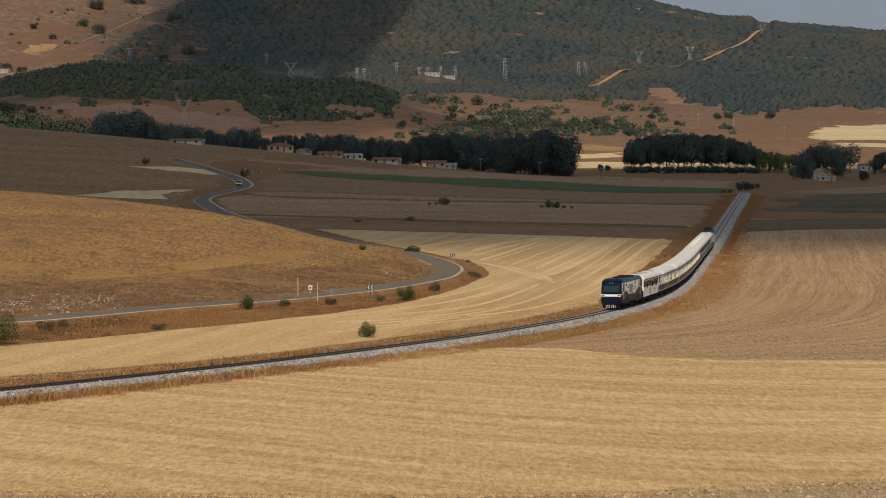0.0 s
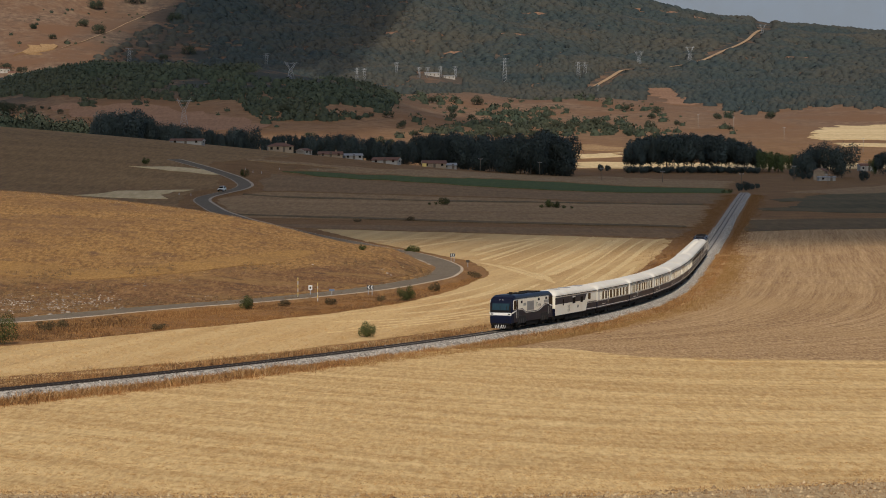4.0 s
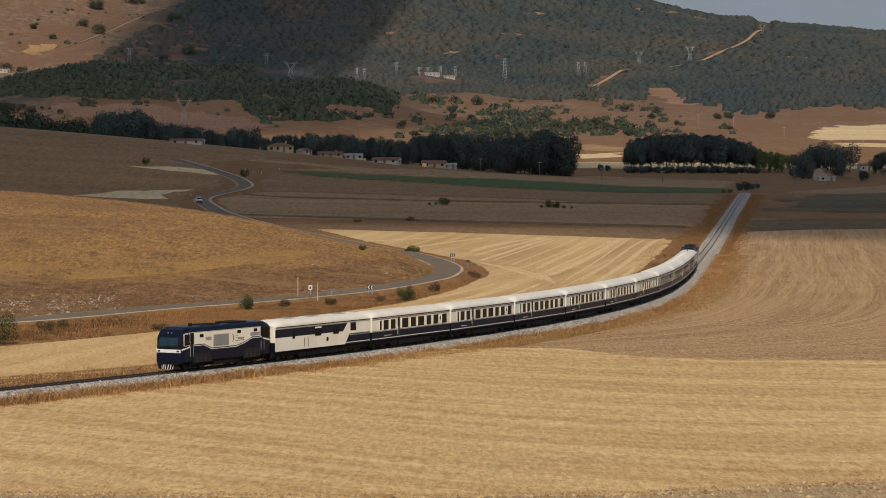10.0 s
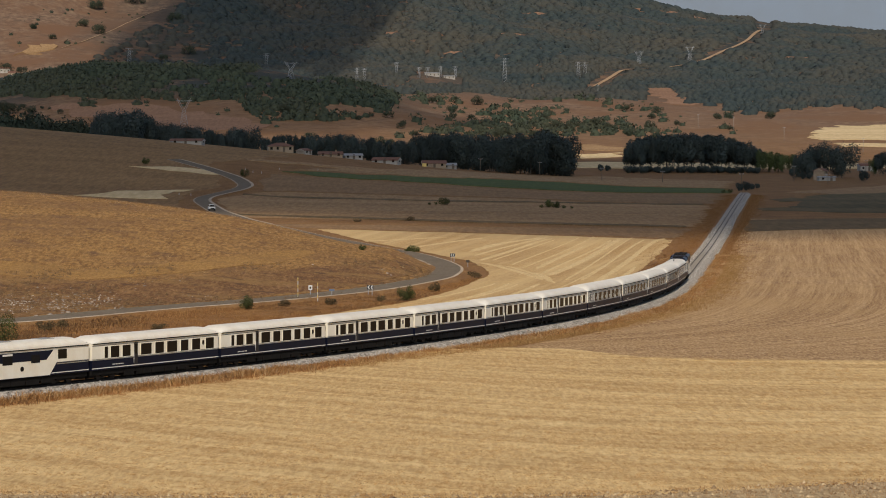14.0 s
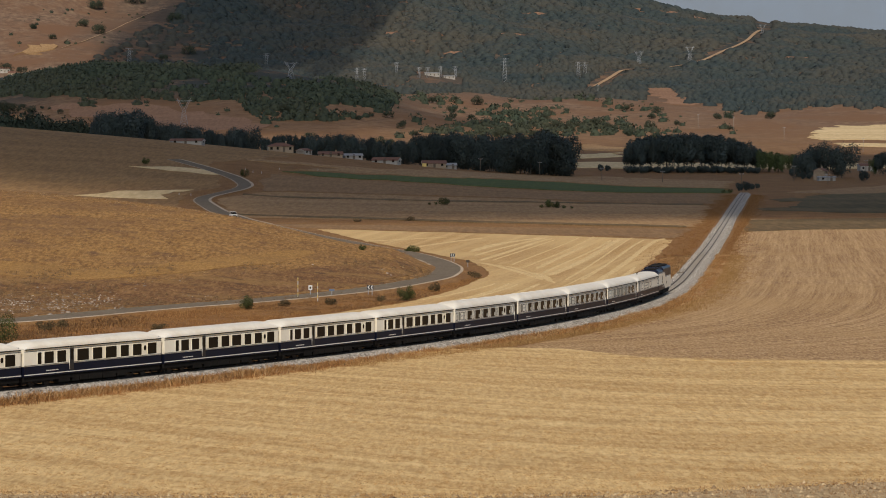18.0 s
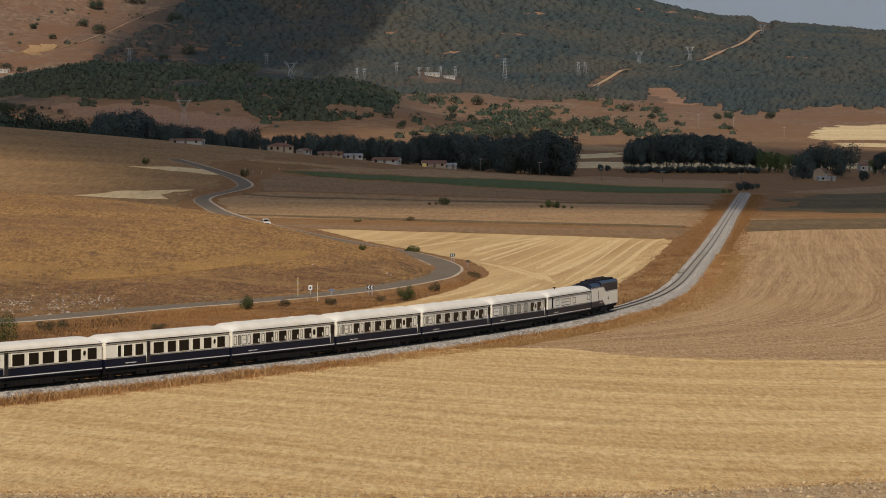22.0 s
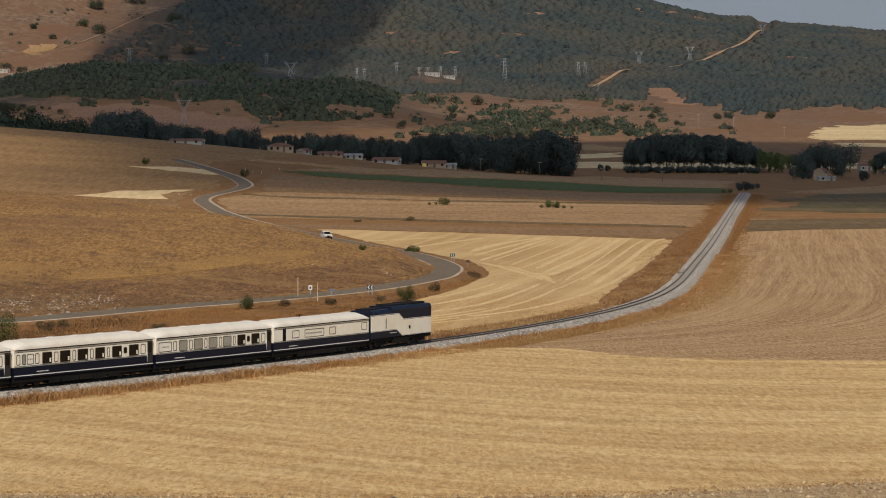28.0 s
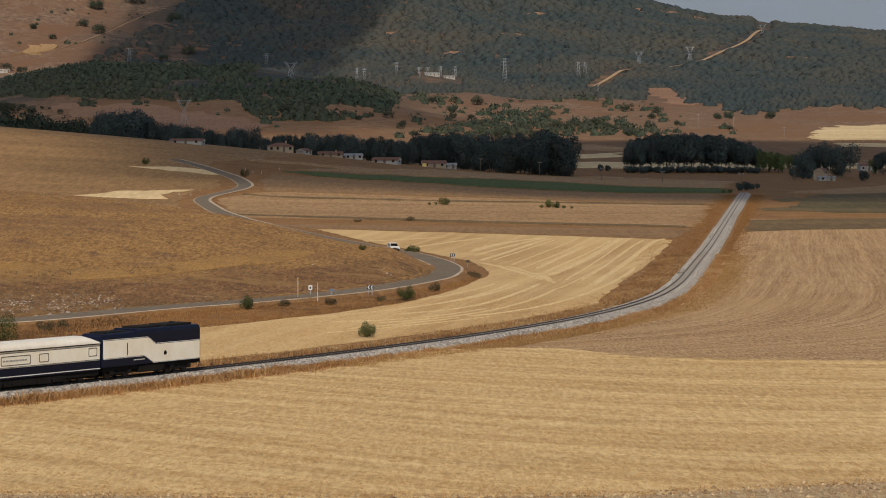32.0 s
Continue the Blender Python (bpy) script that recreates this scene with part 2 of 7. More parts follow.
M_SHOULDER = soil("dusty_road_edge", (0.22, 0.16, 0.10), (0.33, 0.25, 0.16), (0.48, 0.39, 0.28), rows=0.5, along=1, fine=2.0, relief=0.02)
M_PALE_EDGE = soil("pale_road_edge", (0.30, 0.22, 0.14), (0.44, 0.34, 0.235), (0.56, 0.46, 0.34), rows=0.5, along=1, fine=2.0, relief=0.02)
M_TRACKDIRT = soil("bare_earth_track", (0.24, 0.15, 0.085), (0.34, 0.22, 0.125), (0.45, 0.31, 0.18), rows=0.1, along=1, fine=0.5)
M_RAIL = paint("rusty_rail_steel", (0.028, 0.019, 0.014), 0.85, 0.0, 0.3)
M_SLEEPER = paint("dusty_concrete_sleeper", (0.30, 0.265, 0.22), 0.85, 0, 0.35)
M_CREAM = paint("cream_coach_paint", (0.83, 0.775, 0.635), 0.45, 0, 0.08, 0.5)
M_ROOF = paint("cream_roof_paint", (0.78, 0.73, 0.62), 0.5, 0, 0.14, 0.4)
M_NAVY = paint("navy_coach_paint", (0.0075, 0.0095, 0.022), 0.33, 0, 0.2, 0.5)
M_NAVY.node_tree.nodes["Principled BSDF"].inputs["Specular IOR Level"].default_value = 0.09
M_LINE = paint("white_lining", (0.75, 0.73, 0.68), 0.4, 0, 0.1)
M_BLACK = paint("grimy_black_underframe", (0.016, 0.014, 0.012), 0.9, 0, 0.4)
M_BLACK.node_tree.nodes["Principled BSDF"].inputs["Specular IOR Level"].default_value = 0.1
M_RECESS = paint("near_black_recess", (0.010, 0.008, 0.006), 0.9, 0, 0.3)
M_WHEEL = paint("brake_dusted_steel", (0.05, 0.037, 0.028), 0.6, 0.5, 0.3)
M_DRAWN = paint("drawn_pale_blind", (0.34, 0.32, 0.25), 0.7)
M_GREY = paint("grey_louvre_metal", (0.34, 0.33, 0.30), 0.5, 0.2, 0.2)
M_LEAFGREEN = paint("green_leaf_emblem", (0.10, 0.17, 0.05), 0.5)
M_DOOR = paint("dark_brown_door_paint", (0.022, 0.016, 0.012), 0.6)
M_BLIND = paint("brown_window_blind", (0.055, 0.04, 0.026), 0.7)
M_GLASS = glass_dark()
# the teal base colour paints in the sky's reflection on dark glass
M_SCREEN = paint("windscreen_sky_teal", (0.014, 0.032, 0.037), 0.06, 0, 0.3)
M_WHITE = paint("white_paint", (0.68, 0.67, 0.64), 0.4, 0, 0.12)
M_YELLOW = paint("yellow_paint", (0.75, 0.55, 0.16), 0.5)
M_BLUE = paint("blue_sign_paint", (0.12, 0.16, 0.24), 0.4)
M_SIGNBLACK = paint("black_sign_paint", (0.015, 0.015, 0.015), 0.5)
M_GALV = paint("galvanised_steel", (0.34, 0.35, 0.36), 0.6, 0.2, 0.15)
M_CONCRETE = paint("pale_concrete", (0.34, 0.315, 0.28), 0.8, 0, 0.2)
M_WALL = paint("whitewashed_wall", (0.42, 0.385, 0.33), 0.85, 0, 0.25, 0.4)
M_STONEWALL = paint("ochre_stone_wall", (0.36, 0.27, 0.18), 0.85, 0, 0.3, 0.6)
M_TILE = paint("terracotta_roof_tile", (0.19, 0.09, 0.055), 0.8, 0, 0.3, 0.6)
M_GREYROOF = paint("grey_sheet_roof", (0.28, 0.28, 0.27), 0.6, 0, 0.2)
M_BARK = paint("grey_brown_bark", (0.15, 0.115, 0.08), 0.9, 0, 0.4)
M_LEAF_DARK = leafy("dark_pine_foliage", (0.044, 0.056, 0.052), (0.050, 0.063, 0.056), (0.058, 0.070, 0.058))
M_LEAF = leafy("olive_green_foliage", (0.038, 0.042, 0.014), (0.066, 0.072, 0.022), (0.105, 0.108, 0.036))
M_DRYBUSH = leafy("dull_dry_foliage", (0.055, 0.042, 0.02), (0.09, 0.064, 0.03), (0.15, 0.10, 0.048))
M_HILLSCRUB = leafy("brown_hill_scrub", (0.11, 0.066, 0.034), (0.155, 0.094, 0.046), (0.21, 0.13, 0.064))
M_LEAF_LIGHT = leafy("light_poplar_foliage", (0.05, 0.066, 0.024), (0.075, 0.095, 0.034), (0.11, 0.13, 0.05))
M_SCRUB = leafy("dull_oak_scrub", (0.029, 0.039, 0.026), (0.036, 0.047, 0.030), (0.045, 0.056, 0.034), (0.048, 0.051, 0.031))
# distance haze is put into this scrub's colour: paler and bluer than the near scrub
M_SCRUB_FAR = leafy("hazed_far_scrub", (0.030, 0.040, 0.040), (0.035, 0.045, 0.043), (0.040, 0.049, 0.044), (0.062, 0.057, 0.044))
M_DRY = leafy("dry_grass_blades", (0.145, 0.064, 0.024), (0.29, 0.138, 0.047), (0.43, 0.25, 0.095))
M_GOLDGRASS = leafy("golden_dry_grass", (0.22, 0.115, 0.04), (0.34, 0.195, 0.07), (0.47, 0.30, 0.115))
M_STRAW = leafy("cut_straw", (0.36, 0.23, 0.10), (0.46, 0.305, 0.138), (0.57, 0.40, 0.20))
M_WEED = leafy("dark_brown_weeds", (0.07, 0.036, 0.018), (0.13, 0.07, 0.030), (0.22, 0.125, 0.055))
M_PALEGRASS = leafy("pale_dry_grass", (0.33, 0.21, 0.095), (0.45, 0.30, 0.14), (0.60, 0.44, 0.235))
M_RUBBLE = leafy("dull_hillside_rubble", (0.14, 0.108, 0.076), (0.27, 0.215, 0.16), (0.45, 0.38, 0.30))
M_STONE = leafy("loose_pale_stone", (0.07, 0.058, 0.046), (0.40, 0.355, 0.295), (0.72, 0.655, 0.56))
M_CLOD = leafy("straw_coloured_clods", (0.18, 0.11, 0.055), (0.38, 0.265, 0.14), (0.60, 0.45, 0.26))
M_HAZE = paint("pale_blue_haze", (0.22, 0.27, 0.34), 1.0, 0, 0.05, 0.002)
M_CLOUD = cloud_material("cloud_vapour", 0.58)
M_CLOUD_THIN = cloud_material("thin_cloud_vapour", 0.44)
M_CLOUD_VEIL = cloud_material("veil_cloud_vapour", 0.36)


# ---- shape of the land
RAIL_Y = (-300, 140, 235, 325, 400, 481, 560, 666, 800, 985, 1247, 1388, 1600, 2000, 2400, 2800, 3300, 3800, 4300, 4700, 6000)
RAIL_Z = (2.95, 2.95, 2.14, 1.37, 1.31, 0.62, 0.55, 1.57, 3.07, 4.69, 7.3, 9.0, 13.5, 27, 42, 72, 120, 160, 192, 160, 60)


def step(a, b, v):
    t = np.clip((v - a) / (b - a), 0, 1)
    return t * t * (3 - 2 * t)


def bump(v, mid, width):
    return np.exp(-((v - mid) / width) ** 2 / 2)


def rail_height(y):
    """Height of the rails; the valley floor lies 0.7 m lower."""
    return sum(np.interp(y + d, RAIL_Y, RAIL_Z) for d in (-30, -15, 0, 15, 30)) / 5


# crest of the wooded foothill, west to east, over the rising valley floor
FOOT_X = (-700, -480, -406, -375, -349, -323, -250, -178, -160, -137, -95, -49, 0, 60)
FOOT_Z = (6, 10, 20, 30, 36, 40, 40, 36, 33, 29, 24, 14, 6, 0)


def height(x, y):
    """Height of the ground."""
    x, y = np.asarray(x, float), np.asarray(y, float)
    z = rail_height(y) - 0.7
    # the knoll from which one looks
    z = z + 16.2 * bump(np.hypot(x * 0.8, y), 0, 45)
    # the near hill inside the bend of the road
    u = np.maximum(8 - x, 0)
    front = 435 - 78 * (1 - np.exp(-u / 16)) - 0.9 * u
    back = 450 + 3.5 * u
    ridge = 448 + 0.25 * u
    lift = 17.6 * (1 - np.exp(-u / 60)) * np.exp(-(u / 500) ** 2) * step(1.5, -8.8, x) * (1 - 0.12 * bump(x, -19, 9) - 0.12 * bump(x, -14.5, 6))
    z = z + lift * np.where(y < ridge, step(front, ridge + 30, y) / step(front, ridge + 30, ridge), 1 - step(ridge, back, y))
    # the broad brown hill behind it
    rise = 0.109 * np.logaddexp(0, (55 - x) / 15) * 15 * np.exp(-(x / 600) ** 2)
    z = z + rise * np.where(y < 1150, step(760, 1150, y), 1 - step(1150, 1550, y))
    # wooded foothills, the mountain and the bare slope
    z = z + np.interp(x, FOOT_X, FOOT_Z) * bump(y, 2550, 190)
    z = z + 14 * bump(y, 2300, 130) * bump(x, -110, 80)
    z = z + 122 * bump(y, 4150, 520) * bump(x, -150, 345)
    z = z + 160 * bump(y, 3700, 420) * bump(x, -640, 240)
    far = step(1900, 3000, y)
    roll = np.sin(x / 47 + y / 90 + 1.3) + np.sin(x / 83 - y / 61) + 0.6 * np.sin(x / 29 + y / 140 + 0.6) + 0.5 * np.sin(x / 21 - y / 53 + 2)
    z = z + 4.0 * bump(y, 3350, 230) * (np.sin(x / 60 + y / 170) + 0.7 * np.sin(x / 33 - y / 210 + 1))
    near = np.sin(x / 19 + y / 33) + np.sin(x / 13 - y / 41 + 1)
    return z + far * 2.6 * roll + 0.05 * near * (1 - far)


def z_at(x, y):
    return float(height(x, y))


def share_of(x, y):
    """Sideways and downward shares of the distance, as seen over the land from the knoll."""
    return 784 + 4927 * x / y, 264.6 - 4927 * (height(x, y) - 20) / y


def spot(px, py, start=120.0):
    """The place on the land that lies in that direction."""
    ys = np.arange(start, 4600, 0.5)
    ok = 264.6 - 4927 * (height((px - 784) / 4927 * ys, ys) - 20) / ys <= py
    y = float(ys[int(np.argmax(ok))])
    return ((px - 784) / 4927 * y, y)


def inside(px, py, poly):
    """Which of the points lie within the outline."""
    hit = np.zeros(len(px), bool)
    for (x0, y0), (x1, y1) in zip(poly, poly[1:] + poly[:1]):
        if y0 != y1:
            hit ^= ((y0 > py) != (y1 > py)) & (px < (x1 - x0) * (py - y0) / (y1 - y0) + x0)
    return hit


def mesh_of(name, verts, faces, mat, smooth=False):
    me = bpy.data.meshes.new(name)
    me.from_pydata([tuple(map(float, v)) for v in verts], [], faces)
    if smooth:
        me.polygons.foreach_set("use_smooth", [True] * len(me.polygons))
    if mat:
        me.materials.append(mat)
    me.update()
    return me


def structure(name, me, label):
    return tagged(new(name, me), label, kind="structure")


def grid_sheet(name, xs_of, ys, mat):
    rows = [[(x, y) for x in xs_of(y)] for y in ys]
    flat = np.array([p for r in rows for p in r])
    z = height(flat[:, 0], flat[:, 1])
    n = len(rows[0])
    faces = [(j * n + i, j * n + i + 1, (j + 1) * n + i + 1, (j + 1) * n + i) for j in range(len(rows) - 1) for i in range(n - 1)]
    return mesh_of(name, np.column_stack([flat, z]), faces, mat, True)


def build_ground():
    ys = [-400 + 20 * i for i in range(20)]
    y = 0.0
    while y < 6000:
        ys.append(y)
        y += 3.0 + y * 0.006
    us = [math.sinh(3.2 * (i / 110 - 1)) / math.sinh(3.2) for i in range(221)]
    return structure("ground", grid_sheet("ground", lambda v: [u * (900 + max(v, 0) * 0.55) for u in us], ys, M_GROUND), "dry grass and bare ochre earth rising to hills")


def drape(name, poly, mat, label, lift=0.06, cell=8.0):
    """A field: its outline laid on the land, cut into cells that follow it."""
    ragged, rnd = [], random.Random(len(poly) + int(abs(poly[0][0])))
    for (x0, y0), (x1, y1) in zip(poly, poly[1:] + poly[:1]):
        k = max(1, int(math.hypot(x1 - x0, y1 - y0) / (cell * 0.45)))
        for i in range(k):
            e = 0.0 if i == 0 else cell * 0.03 + max(0.0, y0 - 600) * 0.004
            ragged.append((x0 + (x1 - x0) * i / k + rnd.uniform(-e, e), y0 + (y1 - y0) * i / k + rnd.uniform(-e, e) * 2))
    bm = bmesh.new()
    bm.faces.new([bm.verts.new((x, y, 0)) for x, y in ragged])
    for axis in (0, 1):
        lo, hi = min(p[axis] for p in poly), max(p[axis] for p in poly)
        k = max(1, min(60, int((hi - lo) / cell)))
        for i in range(1, k):
            co, no = [0, 0, 0], [0, 0, 0]
            co[axis], no[axis] = lo + (hi - lo) * i / k, 1
            bmesh.ops.bisect_plane(bm, geom=bm.verts[:] + bm.edges[:] + bm.faces[:], plane_co=co, plane_no=no)
    xy = np.array([(v.co.x, v.co.y) for v in bm.verts])
    for v, z in zip(bm.verts, height(xy[:, 0], xy[:, 1])):
        v.co.z = z + lift
    rim = [e for e in bm.edges if e.is_boundary]
    bmesh.ops.recalc_face_normals(bm, faces=bm.faces)
    for f in bm.faces:
        f.smooth = True
        if f.normal.z < 0:
            f.normal_flip()
    # the edge goes down into the ground
    fresh = bmesh.ops.extrude_edge_only(bm, edges=rim)["geom"]
    for v in fresh:
        if isinstance(v, bmesh.types.BMVert):
            v.co.z -= lift + 0.2
    for f in fresh:
        if isinstance(f, bmesh.types.BMFace):
            f.smooth = False
    bmesh.ops.split_edges(bm, edges=rim)
    me = bpy.data.meshes.new(name)
    bm.to_mesh(me)
    bm.free()
    me.materials.append(mat)
    return structure(name, me, label)


def arc_steps(points, spacing):
    """Even steps along a smooth line through the points."""
    p = np.array(points, float)
    d = np.concatenate([[0], np.cumsum(np.hypot(*np.diff(p, axis=0).T))])
    s = np.arange(0, d[-1], spacing)
    q = np.column_stack([np.interp(s, d, p[:, 0]), np.interp(s, d, p[:, 1])])
    k = max(1, int(9 / spacing))
    pad = np.vstack([np.repeat(q[:1], k, 0), q, np.repeat(q[-1:], k, 0)])
    w = np.ones(2 * k + 1) / (2 * k + 1)
    q[k:-k] = np.column_stack([np.convolve(pad[:, i], w, "valid") for i in (0, 1)])[k:-k]
    return q


def ribbon(name, line, zs, profile, mat, smooth=False, tilt=None):
    """A profile (sideways, up) swept along a line on the ground; sideways is to the right of the way."""
    t = np.gradient(np.asarray(line), axis=0)
    t /= np.linalg.norm(t, axis=1)[:, None]
    right = np.column_stack([t[:, 1], -t[:, 0]])
    n = len(profile)
    tilt = np.zeros(len(line)) if tilt is None else tilt
    verts = [(x + r[0] * a, y + r[1] * a, z + b + a * k) for (x, y), r, z, k in zip(line, right, zs, tilt) for a, b in profile]
    faces = [(j * n + i, (j + 1) * n + i, (j + 1) * n + i + 1, j * n + i + 1) for j in range(len(line) - 1) for i in range(n - 1)]
    return mesh_of(name, verts, faces, mat, smooth)


# ---- the railway: s runs away from the camera, metres along the track
TURN_S = np.array([0, 35, 70, 105, 140, 175, 210, 245, 280, 330.0])
TURN = np.radians([31.09, 26.67, 22.03, 17.4, 12.85, 8.67, 6.96, 6.63, 6.86, 7.09])
S_LINE = np.arange(-330, 800, 0.5)
_head = np.interp(S_LINE, TURN_S, TURN)
_i0 = int(np.searchsorted(S_LINE, 0))
X_LINE = np.cumsum(np.sin(_head) * 0.5)
Y_LINE = np.cumsum(np.cos(_head) * 0.5)
X_LINE += -27.95 - X_LINE[_i0]
Y_LINE += 212.38 - Y_LINE[_i0]


def on_track(s):
    x, y = float(np.interp(s, S_LINE, X_LINE)), float(np.interp(s, S_LINE, Y_LINE))
    return Vector((x, y, float(rail_height(y))))


ROAD = [(-100, 262), (-76, 281), (-49.8, 302.5), (-45, 309.9), (-37.3, 326.2), (-32.8, 334.9), (-25.4, 345.9), (-21, 354.2), (-15.7, 365.5), (-10.2, 377.8), (-4.9, 396), (-1, 415.8), (0.5, 439), (0.6, 457.9), (-1.2, 489.2), (-5.9, 526.7), (-11.7, 553.9), (-18.5, 583), (-28, 618), (-39.5, 668), (-52, 722), (-64, 785), (-70, 821), (-73.6, 842), (-73.8, 860), (-70, 880), (-66, 899), (-65, 917), (-68, 936), (-72.4, 954), (-84, 985), (-100, 1020)]
ROAD_LINE = arc_steps(ROAD, 2.0)


def road_z(x, y):
    return sum(z_at(x + a, y + b) for a in (-2, 0, 2) for b in (-2, 0, 2)) / 9 + 0.35


ROAD_Z = np.convolve(np.pad([road_z(x, y) for x, y in ROAD_LINE], 4, "edge"), np.ones(9) / 9, "valid")


def build_road():
    # banked in the bend, level or falling to the valley elsewhere
    tilt = np.interp(ROAD_LINE[:, 1], (300, 370, 430, 520, 640, 800), (-0.025, -0.015, 0.01, 0.01, 0.0, 0.02))
    structure("road", ribbon("road", ROAD_LINE, ROAD_Z, [(-1.9, 0), (0, 0.0), (2.3, 0)], M_ASPHALT, False, tilt), "worn grey asphalt country road bending round a hill")
    w = 0.45
    for side in (-1, 1):
        e = 2.3 if side > 0 else 1.9
        prof = [(side * e, -0.006), (side * (e + w), -0.05)]
        structure("road_shoulder", ribbon("road_shoulder", ROAD_LINE, ROAD_Z, prof if side > 0 else prof[::-1], M_PALE_EDGE if side > 0 else M_SHOULDER, False, tilt), "pale chalky gravel shoulder of the road")
        if side > 0:
            far = ROAD_LINE[:, 1] > 690
            structure("road_shoulder", ribbon("road_shoulder", ROAD_LINE[far], ROAD_Z[far], [(2.3, 0.006), (3.2, -0.03)], M_PALE_EDGE, False, tilt[far]), "broad pale gravel shoulder of the far road")
        prof = [(side * (e + w), -0.054), (side * (3.9 + w), -0.5), (side * (4.9 + w), -1.1)]
        structure("road_bank", ribbon("road_bank", ROAD_LINE, ROAD_Z, prof if side > 0 else prof[::-1], M_GROUND, False, tilt), "dry grass bank beside the road")


def build_track():
    keep = slice(0, None, 4)
    line = np.column_stack([X_LINE, Y_LINE])[keep]
    zs = rail_height(line[:, 1])
    bed = structure("railway_ballast", ribbon("railway_ballast", line, zs, [(-2.35, -0.85), (-1.5, -0.18), (-1.3, -0.13), (1.3, -0.13), (1.5, -0.18), (2.7, -0.98)], M_BALLAST), "pale grey crushed stone ballast of the railway")
    for side in (-0.535, 0.535):
        prof = [(side - 0.06, -0.15), (side - 0.035, -0.03), (side - 0.035, 0), (side + 0.035, 0), (side + 0.035, -0.03), (side + 0.06, -0.15)]
        structure("rail", ribbon("rail", line, zs, prof, M_RAIL), "dark rusty steel rail of a metre gauge track")
    b = bmesh.new()
    for s in np.arange(-140, 330, 0.62):
        h = float(np.interp(s, TURN_S, TURN))
        p, m = on_track(s), Matrix.Rotation(-h, 3, "Z")
        top = [p + m @ Vector((u, v, -0.115)) for u, v in ((-0.95, -0.11), (0.95, -0.11), (0.95, 0.11), (-0.95, 0.11))]
        up = [b.verts.new(q) for q in top]
        low = [b.verts.new(q - Vector((0, 0, 0.12))) for q in top]
        b.faces.new(up)
        for i in range(4):
            b.faces.new((low[i], low[(i + 1) % 4], up[(i + 1) % 4], up[i]))
    me = bpy.data.meshes.new("sleepers")
    b.to_mesh(me)
    b.free()
    me.materials.append(M_SLEEPER)
    o = new("sleepers", me)
    o.parent = bed
    tagged(o, "dusty pale sleepers bedded in the stones", kind="stuff")
    return bed


build_ground()
build_road()
BED = build_track()
drape("field_front", [(-31.4, 197.5), (-22.2, 226.3), (-11.1, 244.4), (-1.3, 258.4), (6.2, 261.8), (11.4, 260.2), (18.5, 247.2), (25.7, 242.6), (60, 242.2), (60, 150), (23.7, 149.2), (10.6, 143.2), (-5.3, 140.9), (-22.6, 142.2), (-60, 142), (-60, 182)], M_STUBBLE, "pale golden wheat stubble with faint cutting rows", 0.06, 6)
drape("field_edge", [(-60, 141.8), (-22.6, 142.0), (-5.3, 140.7), (10.6, 143.0), (23.7, 149.0), (60, 149.8), (60, 112), (-60, 112)], M_CLODS, "rough straw and clods along the field edge", 0.05, 6)
drape("field_right", [(7.0, 263.3), (12.8, 278.4), (19.8, 299.8), (28.7, 339.8), (40.5, 423.2), (61.7, 588.8), (80.8, 732.0), (170, 736.0), (110, 243), (25.8, 241.6), (18.6, 246.2), (11.9, 258.2)], M_BROWN, "brown stubble field with long drill rows", 0.05, 10)
drape("field_middle", [(-50, 212), (-50, 255), (-42.3, 265.8), (-25.1, 299.0), (-12.3, 328.7), (-4.6, 353.7), (1.2, 382.9), (6.8, 429.5), (7.5, 449.2), (5.1, 496.4), (-4.4, 550.5), (-17.8, 608.0), (-30, 665), (2.1, 647.0), (49.8, 604.0), (36.8, 495.5), (19.9, 355.3), (19.4, 347), (7.3, 311.1), (1.0, 294), (-4.8, 279.5), (-14.8, 257.1), (-21.6, 245.2), (-28.1, 237.3), (-36.2, 227.4)], M_STUBBLE_MID, "bright cut wheat field with curving harvester swaths", 0.06, 10)
drape("field_band", [(-45, 700), (2.2, 682.0), (59.8, 668.0), (50.9, 611.0), (2.1, 650.0), (-33.8, 672.0)], M_TAN_DARK, "brown fallow band along the wheat", 0.08, 14)
drape("field_tan", [(-69, 853.0), (-56.8, 891.0), (21.0, 893.0), (81.3, 851.0), (62.2, 679.0), (16.7, 711.0), (-27.4, 733.0), (-56, 750)], M_TAN, "tan fallow field crossed by faint strips", 0.09, 16)
drape("field_brown", [(-62, 948.0), (-60.5, 980.0), (-44.4, 977.0), (23.0, 978.0), (100.6, 989.0), (84.2, 868.0), (21.3, 903.0), (-57.1, 895.0)], M_TAN_DARK, "brown ploughed strip below the green crop", 0.1, 16)
drape("field_green", [(-57.4, 995.0), (-5.0, 1028.0), (48.7, 1110.0), (109.1, 1062.0), (104.1, 1006.0), (23.3, 988.0), (-44.7, 983.0)], M_GREEN, "narrow green strip of irrigated crop", 0.2, 16)
drape("field_upper", [(-54.3, 1013.0), (-18.4, 1081.0), (57.8, 1318.0), (124.4, 1212.0), (110.8, 1079.0), (49.6, 1131.0), (-5.1, 1039.0)], M_TAN, "tan stubble before the village trees", 0.12, 16)
drape("field_small", [(-114, 857.0), (-100, 881), (-80, 893.0), (-88, 868), (-84, 851.0)], M_LIGHT, "small bright stubble plot behind the hill", 0.2, 12)
